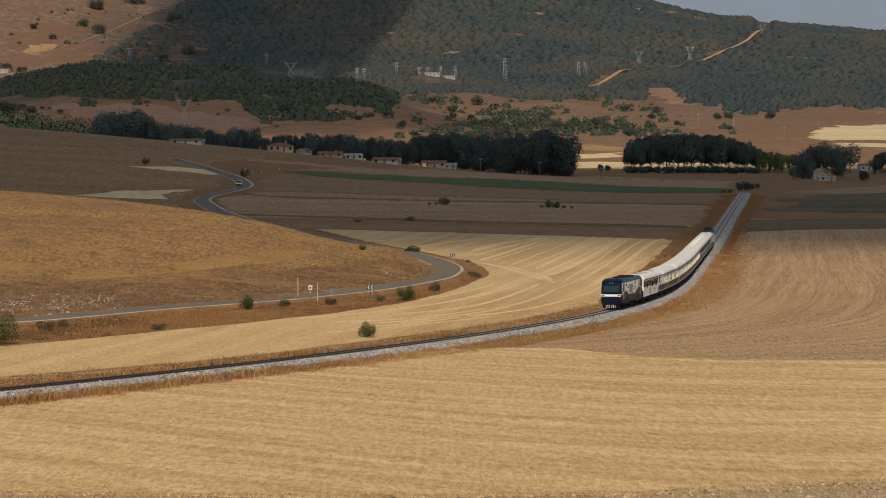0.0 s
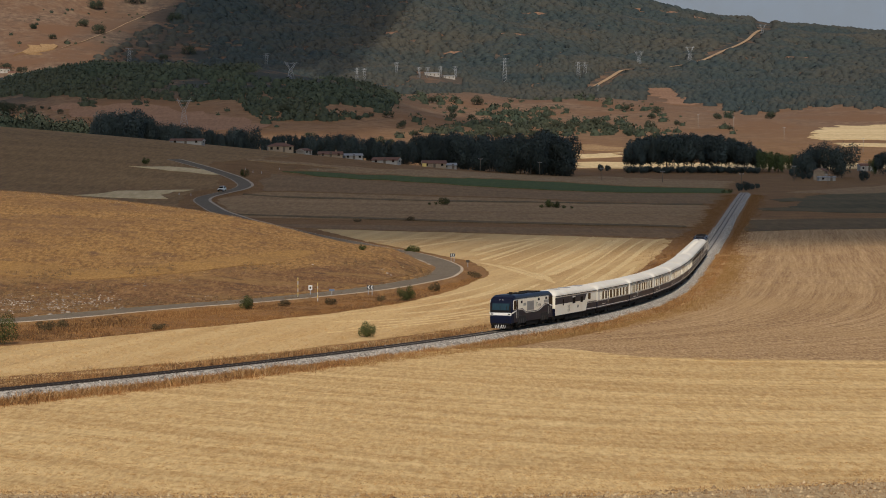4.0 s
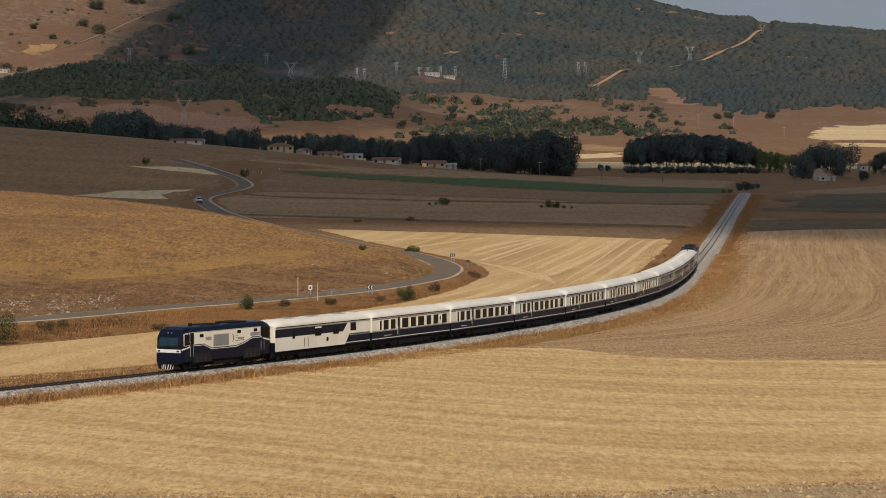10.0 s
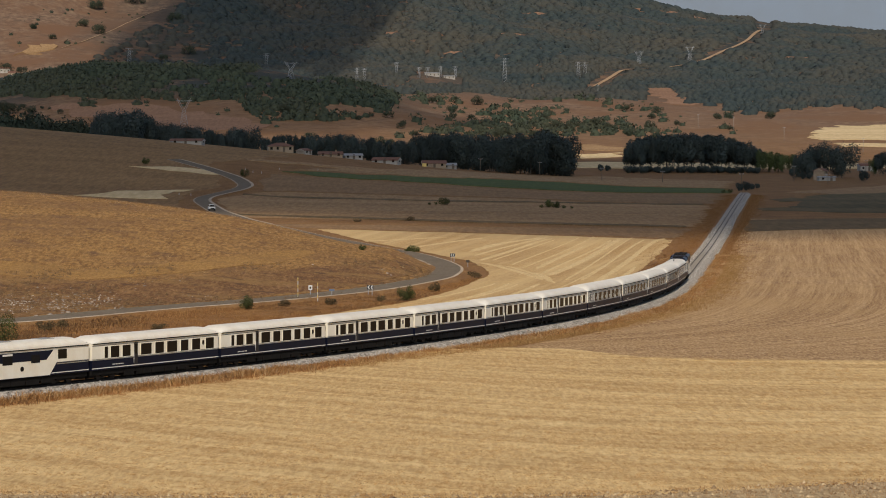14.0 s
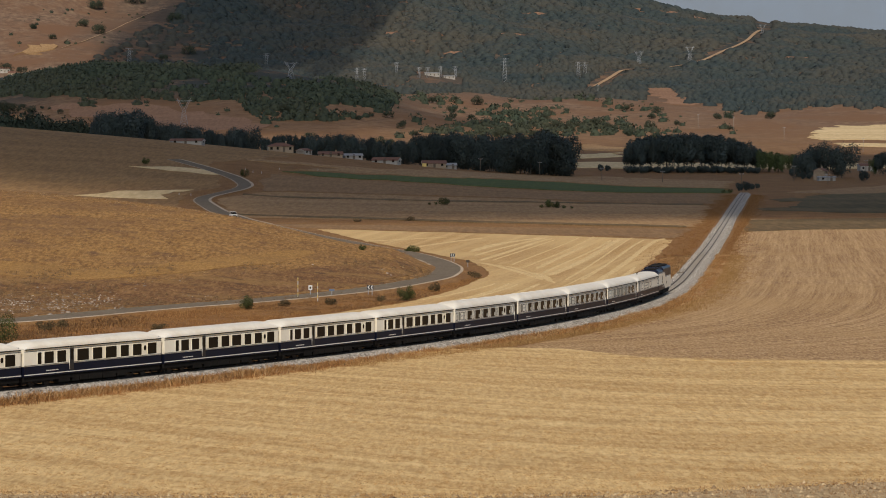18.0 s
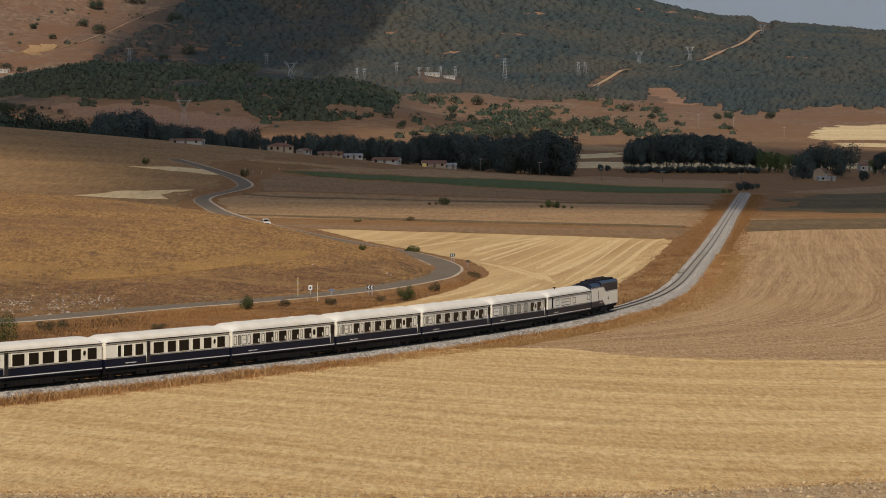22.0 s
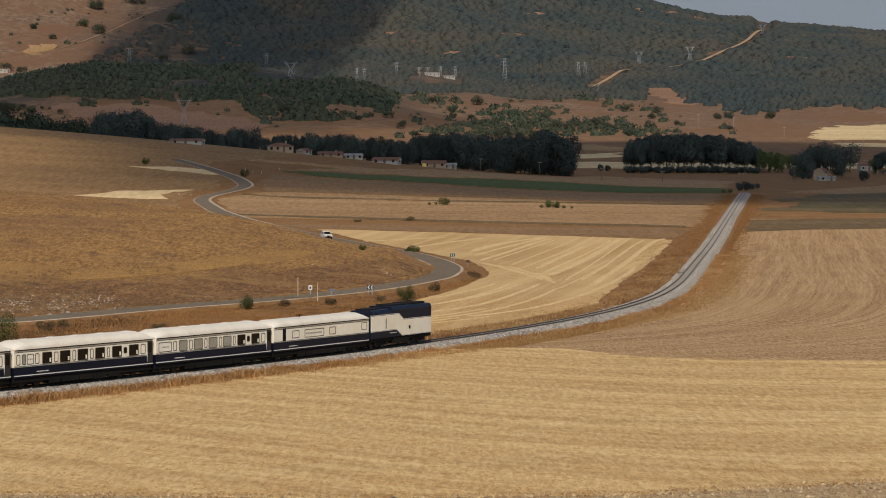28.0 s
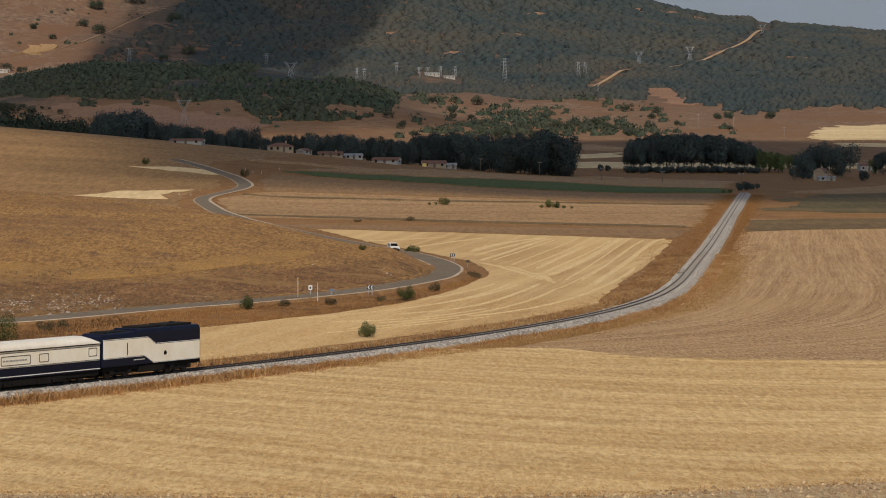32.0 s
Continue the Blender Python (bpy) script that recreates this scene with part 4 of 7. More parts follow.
def build_sleeper_coach(drawn=0):
    c = empty("sleeping_coach", "cream and navy sleeping coach with drawn pale blinds" if drawn else "cream and navy sleeping coach with small curtained windows", "train coach", "coaches of the train")
    roof = coach_shell(c, COACH, top=3.5)
    u = lambda v: place_along((v - 283) / 205)
    for i, (a, b) in enumerate(((325, 338), (351, 365), (377, 391), (403, 416), (428, 441), (453, 466))):
        window(c, u(b), u(a), 1.72, 2.5, 0.06, frame_mat=M_BLIND, mat=M_DRAWN if i < drawn else None, label="window with its pale blind drawn" if i < drawn else "")
        for s in (-1, 1) if i >= drawn else ():
            part("curtain", slab(rounded(u(b) + 0.05, u(b) + 0.24, 1.78, 2.08, 0.03), s * (HALF - 0.02), s * (HALF + 0.007)), M_CREAM, c, "pale curtain behind the glass")
    if drawn:
        moulding(c, u(311), u(288), 1.72, 2.5)
        lettered = (293, 306)
    else:
        moulding(c, u(292), u(286.5), 1.72, 2.5)
        window(c, u(299.5), u(295.5), 1.78, 2.46, 0.05, "narrow_window", frame_mat=M_BLIND, mat=M_DRAWN)
        moulding(c, u(312), u(302), 1.72, 2.5)
        lettered = (304, 310)
    for s in (-1, 1):
        b = bmesh.new()
        x = u(lettered[1])
        while x < u(lettered[0]):
            box(b, x, x + 0.11, min(s * HALF, s * (HALF + 0.008)), max(s * HALF, s * (HALF + 0.008)), 2.06, 2.16)
            x += 0.18
        part("lettering", b, M_GREY, c, "faint name lettering in the front panel")
    for a, b in ((314, 320), (342, 348), (369, 374), (395, 400), (420, 424), (470, 477)):
        moulding(c, u(b), u(a), 1.72, 2.5)
    window(c, u(449), u(445), 1.95, 2.35, 0.12, "oval_window", frame_mat=M_BLIND)
    door(c, -8.4, -7.75)
    for x in (-6.6, -3.5, -0.4, 2.6, 5.6):
        part("roof_vent", boxed(x - 0.35, x + 0.35, -0.3, 0.3, 3.44, 3.53, 0.03), M_ROOF, roof)
    return c


def build_generator_van():
    c = empty("generator_van", "cream generator van with a navy upper band", "train coach", "coaches of the train")
    roof = coach_shell(c, COACH, top=3.45)
    u = lambda v: place_along((v - 51) / 254)
    for s in (-1, 1):
        y0, y1 = s * (HALF - 0.03), s * (HALF + 0.016)
        x_d0, x_d1, x_f = u(238), u(250), 8.44
        part("side_panel", slab([(x_f, 0.8), (x_d0, 0.8), (x_d1, 1.72), (-8.44, 1.72), (-8.44, 2.8), (x_f, 2.8)], y0, y1), M_CREAM, c, "cream side with a slanted lower edge")
        part("upper_band", slab([(x_f, 1.96), (u(232), 1.96), (u(244), 2.66), (x_f, 2.66)], y0, s * (HALF + 0.024)), M_NAVY, c, "navy band below the roof")
        part("lining", slab([(x_f, 0.76), (x_d0 - 0.03, 0.76), (x_d1 - 0.05, 1.66), (-8.44, 1.66), (-8.44, 1.7), (x_d1 - 0.02, 1.7), (x_d0, 0.8), (x_f, 0.8)], y0, s * (HALF + 0.027)), M_NAVY, c)
        for a, b, z0, z1, mt in ((97, 104, 1.76, 2.42, M_BLACK), (157, 174, 1.8, 2.45, M_BLACK), (206, 221, 1.8, 2.4, M_BLACK)):
            part("louvre", slab(rounded(u(b), u(a), z0, z1, 0.03), y0, s * (HALF + 0.032)), mt, c, "black ventilation louvre")
        part("louvre", slab(rounded(u(174), u(157), 2.46, 2.6, 0.02), y0, s * (HALF + 0.032)), M_LINE, c, "pale vent strip")
        part("window", slab(rounded(u(267), u(252), 1.95, 2.66, 0.06), y0, s * (HALF + 0.03)), M_GLASS, c, "dark window behind the slanted panel")
        part("filler_cap", slab(rounded(u(193.5), u(187.5), 1.25, 1.6, 0.16), y0, s * (HALF + 0.03)), M_BLACK, c)
        d = part("door", slab(rounded(u(137), u(129), 0.85, 2.72, 0.04), y0, s * (HALF + 0.022)), M_CREAM, c, "narrow side door")
        part("door_window", slab(rounded(u(136), u(130), 1.98, 2.68, 0.04), y0, s * (HALF + 0.033)), M_NAVY, d)
        for v in (128, 138):
            part("handrail", tube(bmesh.new(), (u(v), s * (HALF + 0.06), 1.0), (u(v), s * (HALF + 0.06), 1.75), 0.02), M_BLACK, d)
    for x in (-4.5, 0.5, 4.5):
        part("roof_vent", boxed(x - 0.8, x + 0.8, -0.5, 0.5, 3.4, 3.475, 0.02), M_GREY, roof)
    return c


def build_baggage_van():
    c = empty("baggage_van", "cream and navy windowless baggage van", "train coach", "coaches of the train")
    roof = coach_shell(c, COACH, top=3.45)
    u = lambda v: place_along((v - 76) / 243)
    for a, b, z0, z1 in ((123, 141, 1.8, 2.45), (155, 204, 1.75, 2.45), (218, 234, 1.8, 2.45), (300, 314, 1.9, 2.55)):
        moulding(c, u(b), u(a), z0, z1)
    for s in (-1, 1):
        part("door", slab(rounded(u(107), u(99), 1.62, 2.72, 0.04), s * (HALF - 0.03), s * (HALF + 0.01)), M_BLACK, c, "narrow dark door window")
        b = bmesh.new()
        rnd = random.Random(5)
        x = u(198)
        while x < u(161):
            w = rnd.uniform(0.12, 0.3)
            box(b, x, x + w, min(s * HALF, s * (HALF + 0.008)), max(s * HALF, s * (HALF + 0.008)), 2.04, 2.16)
            x += w + 0.07
        part("lettering", b, M_GREY, c, "faint name lettering in the long panel")
    b = bmesh.new()
    tube(b, (u(168), 0.2, 3.4), (u(168), 0.2, 3.62), 0.05)
    box(b, u(172), u(161), 0.1, 0.3, 3.6, 3.68, 0.02)
    part("roof_aerial", b, M_BLACK, roof)
    return c


def loco_section(x, half, z0, z1, lean=0.0, rr=0.35):
    pts = [(x, -half, z0), (x, -half, z1 - rr * 1.2)]
    for i in range(1, 7):
        a = radians(90 * i / 6)
        pts.append((x, -half + rr * (1 - math.cos(a)), z1 - rr * 1.2 + rr * 1.2 * math.sin(a)))
    return pts + [(p[0], -p[1], p[2]) for p in pts[::-1]]


def plate(thing, name, poly, mat, out=0.016, label="", parent=None):
    for s in (-1, 1):
        part(name, slab(poly, s * (HALF - 0.05), s * (HALF + out)), mat, parent or thing, label)


def build_front_loco():
    """Two-cab diesel: navy shell, cream side panels, raked white-banded nose."""
    L = 13.3
    h = L / 2
    c = empty("diesel_locomotive", "navy and cream diesel locomotive with raked windscreen cabs", "locomotive")
    shell = loft([loco_section(-h, HALF - 0.12, 0.75, 3.1), loco_section(-h + 0.25, HALF, 0.75, 3.3), loco_section(-h + 0.9, HALF, 0.75, 3.5), loco_section(h - 1.1, HALF, 0.75, 3.5), loco_section(h - 0.45, HALF, 0.75, 3.32), loco_section(h - 0.1, HALF - 0.06, 0.75, 3.0), loco_section(h, HALF - 0.12, 0.75, 2.6)], smooth=False)
    body = part("body", shell, M_NAVY, c, "navy painted body shell")
    # cream sides above a stepped navy skirt
    plate(c, "side_panel", [(h - 1.75, 3.03), (h - 1.75, 2.1), (h - 3.2, 2.1), (h - 4.3, 1.72), (h - 8.0, 1.72), (h - 9.2, 1.95), (h - 10.4, 2.3), (h - 11.65, 2.3), (h - 11.65, 3.03)], M_CREAM, 0.014, "cream side panel with a stepped lower edge")
    plate(c, "lower_lining", [(h - 1.75, 2.02), (h - 3.22, 2.02), (h - 4.32, 1.64), (h - 7.98, 1.64), (h - 9.18, 1.87), (h - 10.38, 2.22), (h - 11.65, 2.22), (h - 11.65, 2.17), (h - 10.4, 2.17), (h - 9.2, 1.82), (h - 8.0, 1.59), (h - 4.3, 1.59), (h - 3.2, 1.97), (h - 1.75, 1.97)], M_LINE, 0.016, "white lining below the cream panel")
    plate(c, "cab_stripe", [(h - 0.05, 1.8), (h - 1.2, 1.98), (h - 1.75, 2.12), (h - 1.75, 2.02), (h - 1.2, 1.88), (h - 0.05, 1.68)], M_LINE, 0.017, "white lining below the cab window")
    plate(c, "roof_line", [(h - 0.5, 3.06), (h - 1.75, 3.08), (h - 11.7, 3.08), (h - 11.7, 3.05), (h - 1.75, 3.05), (h - 0.5, 3.02)], M_LINE, 0.017, "thin white line along the roof edge")
    plate(c, "window_outline", rounded(h - 1.16, h - 0.3, 2.02, 3.0, 0.1), M_LINE, 0.017, "thin white outline of the cab window")
    plate(c, "cab_window", rounded(h - 1.12, h - 0.34, 2.06, 2.96, 0.08), M_GLASS, 0.022)
    for x0, x1 in ((1.2, 1.65), (11.75, 12.2)):
        plate(c, "cab_door", rounded(h - x1, h - x0, 0.95, 2.98, 0.03), M_NAVY, 0.018, "narrow navy cab door")
        plate(c, "door_window", rounded(h - x1 + 0.08, h - x0 - 0.08, 2.12, 2.9, 0.04), M_GLASS, 0.024)
        for x in (x0, x1):
            plate(c, "door_handrail", rounded(h - x - 0.015, h - x + 0.015, 1.15, 1.95, 0.01), M_GREY, 0.03)
    plate(c, "cab_window", rounded(h - 12.95, h - 12.3, 2.12, 2.94, 0.08), M_GLASS, 0.02)
    plate(c, "cab_stripe", [(h - 11.65, 2.3), (h - 12.2, 2.12), (h - 13.2, 1.95), (h - 13.2, 1.84), (h - 12.2, 2.0), (h - 11.65, 2.2)], M_LINE, 0.019)
    for x0, x1 in ((1.7, 4.3), (9.1, 11.6)):
        # the recess is a flat near-black plate on the side, without depth
        plate(c, "bogie_recess", [(h - x0, 0.6), (h - x0, 1.15), (h - x0 - 0.3, 1.34), (h - x1 + 0.3, 1.34), (h - x1, 1.15), (h - x1, 0.6)], M_RECESS, 0.012, "flat near-black plate for the recess above the bogie")
        for k in (0.5, 1.1, 1.7):
            plate(c, "sand_pipe", rounded(h - x0 - k - 0.09, h - x0 - k + 0.09, 0.62, 1.05, 0.04), M_WHEEL, 0.02)
    for x, z in ((2.55, 2.62), (8.1, 2.68), (10.6, 2.7)):
        plate(c, "engine_window", rounded(h - x - 0.55, h - x, z, z + 0.27, 0.03), M_BLACK, 0.024)
    for x0, x1, z0, z1 in ((3.4, 4.25, 2.34, 2.62), (10.1, 11.55, 2.36, 2.66)):
        plate(c, "louvre", rounded(h - x1, h - x0, z0, z1, 0.03), M_GREY, 0.022)
    plate(c, "louvre", rounded(h - 6.85, h - 4.55, 1.8, 2.75, 0.04), M_GREY, 0.024, "tall grey radiator louvre")
    for s in (-1, 1):
        b = bmesh.new()
        for i in range(9):
            z = 1.84 + i * 0.098
            box(b, h - 6.75, h - 4.65, min(s * (HALF + 0.02), s * (HALF + 0.04)), max(s * (HALF + 0.02), s * (HALF + 0.04)), z, z + 0.05)
        part("louvre_slats", b, M_GREY, c)
        # leaf-shaped emblem and bars for the lettering
        e = slab([(h - 7.35, 2.0), (h - 7.6, 2.2), (h - 7.6, 2.5), (h - 7.35, 2.72), (h - 7.45, 2.5), (h - 7.45, 2.2)], s * HALF, s * (HALF + 0.022))
        part("emblem", e, M_LEAFGREEN, c, "curved green emblem")
        b = bmesh.new()
        for x, w, hh in ((7.9, 0.26, 0.42), (8.24, 0.24, 0.26), (8.56, 0.24, 0.26), (8.88, 0.24, 0.26)):
            for z in (0.0, hh * 0.5, hh - 0.05):
                box(b, h - x - w, h - x, min(s * HALF, s * (HALF + 0.022)), max(s * HALF, s * (HALF + 0.022)), 2.08 + z, 2.13 + z)
        tagged(part("lettering", b, M_BLIND, c, "dark company lettering in bars"), kind="stuff")
        for x in (1.3, 12.2):
            b = bmesh.new()
            for z in (0.25, 0.55, 0.85):
                box(b, h - x - 0.5, h - x, min(s * 0.95, s * 1.24), max(s * 0.95, s * 1.24), z, z + 0.04)
            for a in (0.0, 0.5):
                tube(b, (h - x - a, s * 1.22, 0.2), (h - x - a, s * 1.22, 1.2), 0.02)
            part("cab_steps", b, M_BLACK, c)
    # nose: windscreen, white band, lamps, plough
    def nose(name, y0, y1, z0, z1, mat, out=0.02, label="", under=None):
        lean = lambda z: h - 0.0 if z < 2.0 else h - 0.12 * (z - 2.0) / 0.6 if z < 2.6 else h - 0.12 - 0.12 * (z - 2.6) / 0.4
        b = bmesh.new()
        vs = [b.verts.new((lean(z) + o, y, z)) for o in (-0.12, out) for y, z in ((y0, z0), (y1, z0), (y1, z1), (y0, z1))]
        for f in ((0, 1, 2, 3), (4, 7, 6, 5), (0, 4, 5, 1), (1, 5, 6, 2), (2, 6, 7, 3), (3, 7, 4, 0)):
            b.faces.new([vs[i] for i in f])
        return part(name, b, mat, under or c, label)
    nose("windscreen_frame", -1.08, 1.08, 1.86, 2.84, M_BLACK, 0.12, "black rubber windscreen surround")
    nose("windscreen", -0.9, 0.9, 2.02, 2.7, M_SCREEN, 0.135, "wide windscreen with the sky's teal reflection in its colour")
    for y in (-0.05, 0.62):
        nose("wiper", y, y + 0.03, 2.0, 2.45, M_BLACK, 0.15)
    nose("nose_band", -1.14, 1.14, 1.5, 1.76, M_LINE, 0.07, "white band across the nose")
    for y in (-1.02, 0.8):
        nose("headlight", y, y + 0.22, 1.56, 1.68, M_BLACK, 0.09, "dark glazed headlight in the white band")
    part("nose_fairing", boxed(h - 0.5, h + 0.14, -1.16, 1.16, 0.62, 1.5, 0.14), M_NAVY, c, "rounded navy lower nose")
    for y in (-0.75, 0.55):
        part("marker_lamp", boxed(h + 0.1, h + 0.17, y, y + 0.2, 1.0, 1.12, 0.03), M_BLACK, c)
    for y in (-0.22, 0.1):
        nose("top_light", y, y + 0.12, 2.98, 3.08, M_LINE, 0.1, "small round top lamp")
    b = bmesh.new()
    box(b, h - 0.1, h + 0.2, -1.0, 1.0, 0.5, 0.68, 0.04)
    for s in (-1, 1):
        tube(b, (h + 0.1, s * 0.6, 0.62), (h + 0.34, s * 0.6, 0.62), 0.13, 10)
    part("buffer_beam", b, M_BLACK, c)
    b = bmesh.new()
    for s in (-1, 1):
        vs = [b.verts.new(p) for p in ((h + 0.32, 0, 0.18), (h + 0.02, s * 1.0, 0.18), (h + 0.02, s * 1.0, 0.58), (h + 0.22, 0, 0.58))]
        b.faces.new(vs)
        vs2 = [b.verts.new((v.co.x - 0.04, v.co.y, v.co.z)) for v in vs]
        b.faces.new(vs2[::-1])
        for i in range(4):
            b.faces.new((vs[i], vs[(i + 1) % 4], vs2[(i + 1) % 4], vs2[i]))
    part("snow_plough", b, M_BLACK, c, "dark snow plough with pale stripes")
    for s in (-1, 1):
        for k in (0.12, 0.32, 0.52):
            b = slab([(0, 0.2), (0.09, 0.2), (0.22, 0.56), (0.13, 0.56)], 0, 0.02)
            for v in b.verts:
                q = k + v.co.x * 0.6 - 0.05
                v.co = Vector((h + 0.32 - 0.3 * q + v.co.y + 0.01, s * q, v.co.z))
            part("plough_stripe", b, M_LINE, c)
    b = bmesh.new()
    box(b, -3.6, -1.2, -0.8, 0.8, 3.46, 3.62, 0.05)
    box(b, 0.2, 2.8, -0.7, 0.7, 3.46, 3.58, 0.05)
    tube(b, (3.6, 0, 3.4), (3.6, 0, 3.72), 0.18, 10)
    part("roof_equipment", b, M_BLACK, body)
    part("underframe", boxed(-h + 0.5, h - 0.5, -1.0, 1.0, 0.5, 0.8), M_BLACK, c)
    part("fuel_tank", boxed(-1.9, 1.9, -1.15, 1.15, 0.28, 0.85, 0.06), M_BLACK, c)
    for x in (-h + 2.7, h - 2.7):
        bogie(c, x, 2.3, 0.46)
    return c


def build_rear_loco():
    """Single-ended diesel at the tail: tall navy roof, cream band with one step."""
    L = 13.1
    h = L / 2
    c = empty("hood_locomotive", "navy and cream single-cab diesel locomotive at the tail", "locomotive")
    shell = loft([loco_section(-h, HALF - 0.1, 0.95, 3.62, rr=0.3), loco_section(-h + 0.2, HALF, 0.95, 3.72, rr=0.3), loco_section(h - 4.6, HALF, 0.95, 3.72, rr=0.3), loco_section(h - 4.55, HALF, 0.95, 3.55, rr=0.4), loco_section(h - 0.5, HALF, 0.95, 3.5, rr=0.45), loco_section(h - 0.05, HALF, 0.95, 3.3, rr=0.4), loco_section(h, HALF - 0.1, 0.95, 3.2, rr=0.4)], smooth=False)
    body = part("body", shell, M_NAVY, c, "navy painted body shell")
    plate(c, "side_panel", [(h - 0.06, 1.62), (h - 5.4, 1.62), (h - 6.6, 1.02), (-h + 0.22, 1.02), (-h + 0.22, 2.42), (h - 6.9, 2.42), (h - 5.9, 2.98), (h - 0.06, 2.98)], M_CREAM, 0.014, "cream band stepping down along the side")
    plate(c, "upper_lining", [(h - 0.06, 3.06), (h - 5.86, 3.06), (h - 6.88, 2.5), (-h + 0.22, 2.5), (-h + 0.22, 2.46), (h - 6.9, 2.46), (h - 5.88, 3.02), (h - 0.06, 3.02)], M_LINE, 0.016, "thin white line above the cream band")
    plate(c, "lining", [(h - 0.06, 1.56), (h - 5.42, 1.56), (h - 6.62, 0.97), (-h + 0.22, 0.97), (-h + 0.22, 1.0), (h - 6.6, 1.0), (h - 5.4, 1.59), (h - 0.06, 1.59)], M_LINE, 0.016)
    b = bmesh.new()
    box(b, -h - 0.03, -h + 0.2, -1.12, 1.12, 1.02, 2.42, 0.03)
    part("end_panel", b, M_CREAM, c, "flat cream end wall")
    plate(c, "sand_hatch", rounded(-h + 4.75, -h + 5.15, 1.5, 1.85, 0.16), M_BLACK, 0.02)
    for s in (-1, 1):
        part("handrail", tube(bmesh.new(), (h - 3.1, s * (HALF + 0.06), 1.75), (h - 3.1, s * (HALF + 0.06), 2.7), 0.03), M_BLACK, c)
        bars(c, h - 5.4, 1.3, s, 1.3)
    plate(c, "cab_window", rounded(h - 1.6, h - 0.9, 3.02, 3.2, 0.06), M_GLASS, 0.004)
    b = bmesh.new()
    box(b, -h + 0.8, -h + 4.3, -0.85, 0.85, 3.66, 3.9, 0.06)
    box(b, -h + 4.8, h - 5.2, -0.8, 0.8, 3.66, 3.86, 0.06)
    tube(b, (-h + 2.4, 0, 3.8), (-h + 2.4, 0, 4.02), 0.2, 10)
    box(b, h - 4.2, h - 0.8, -0.7, 0.7, 3.45, 3.62, 0.06)
    part("roof_equipment", b, M_BLACK, body)
    b = bmesh.new()
    box(b, -h - 0.12, -h + 0.2, -1.05, 1.05, 0.65, 1.0, 0.03)
    for s in (-1, 1):
        tube(b, (-h - 0.3, s * 0.6, 0.8), (-h, s * 0.6, 0.8), 0.13, 10)
        tube(b, (-h - 0.06, s * 1.0, 0.3), (-h - 0.06, s * 1.0, 1.0), 0.03)
    part("buffer_beam", b, M_BLACK, c)
    part("underframe", boxed(-h + 0.3, h - 0.3, -1.05, 1.05, 0.6, 0.98), M_BLACK, c)
    part("fuel_tank", boxed(-1.7, 1.7, -1.15, 1.15, 0.3, 0.9, 0.06), M_BLACK, c)
    for x in (-h + 2.6, h - 2.6):
        bogie(c, x, 2.3, 0.46)
    return c


TRAIN = []   # (thing, middle in metres behind the joint of generator van and first coach, half its wheelbase)
TRAIN.append((build_front_loco(), -PITCH - 0.45 - 13.3 / 2, 4.0))
TRAIN.append((build_generator_van(), -PITCH / 2, 6.0))
SALON = build_salon()
TRAIN.append((SALON, PITCH / 2, 6.0))
for k in range(1, 6):
    TRAIN.append((copy_thing(SALON, Matrix()), PITCH * (k + 0.5), 6.0))
SLEEPER = build_sleeper_coach()
TRAIN.append((SLEEPER, PITCH * 6.5, 6.0))
for k in (7, 8):
    TRAIN.append((copy_thing(SLEEPER, Matrix()), PITCH * (k + 0.5), 6.0))
TRAIN.append((build_sleeper_coach(4), PITCH * 9.5, 6.0))
TRAIN.append((build_baggage_van(), PITCH * 10.5, 6.0))
TRAIN.append((build_rear_loco(), PITCH * 11 + 0.1 + 13.1 / 2, 4.0))


def run_train():
    for thing, off, half in TRAIN:
        rows = []
        for i in range(33):
            s = 151.459 - 10.9766 * i + 0.011135 * i * i + off
            a, b = on_track(s - half), on_track(s + half)
            way = a - b
            mid = (a + b) / 2
            rows.append((float(i), Matrix.LocRotScale(mid, Euler((0, -math.atan2(way.z, way.xy.length), math.atan2(way.y, way.x))), None)))
        walk(thing, rows)


# ---- scattered growth: many small pieces in one mesh
RNG = np.random.default_rng(11)


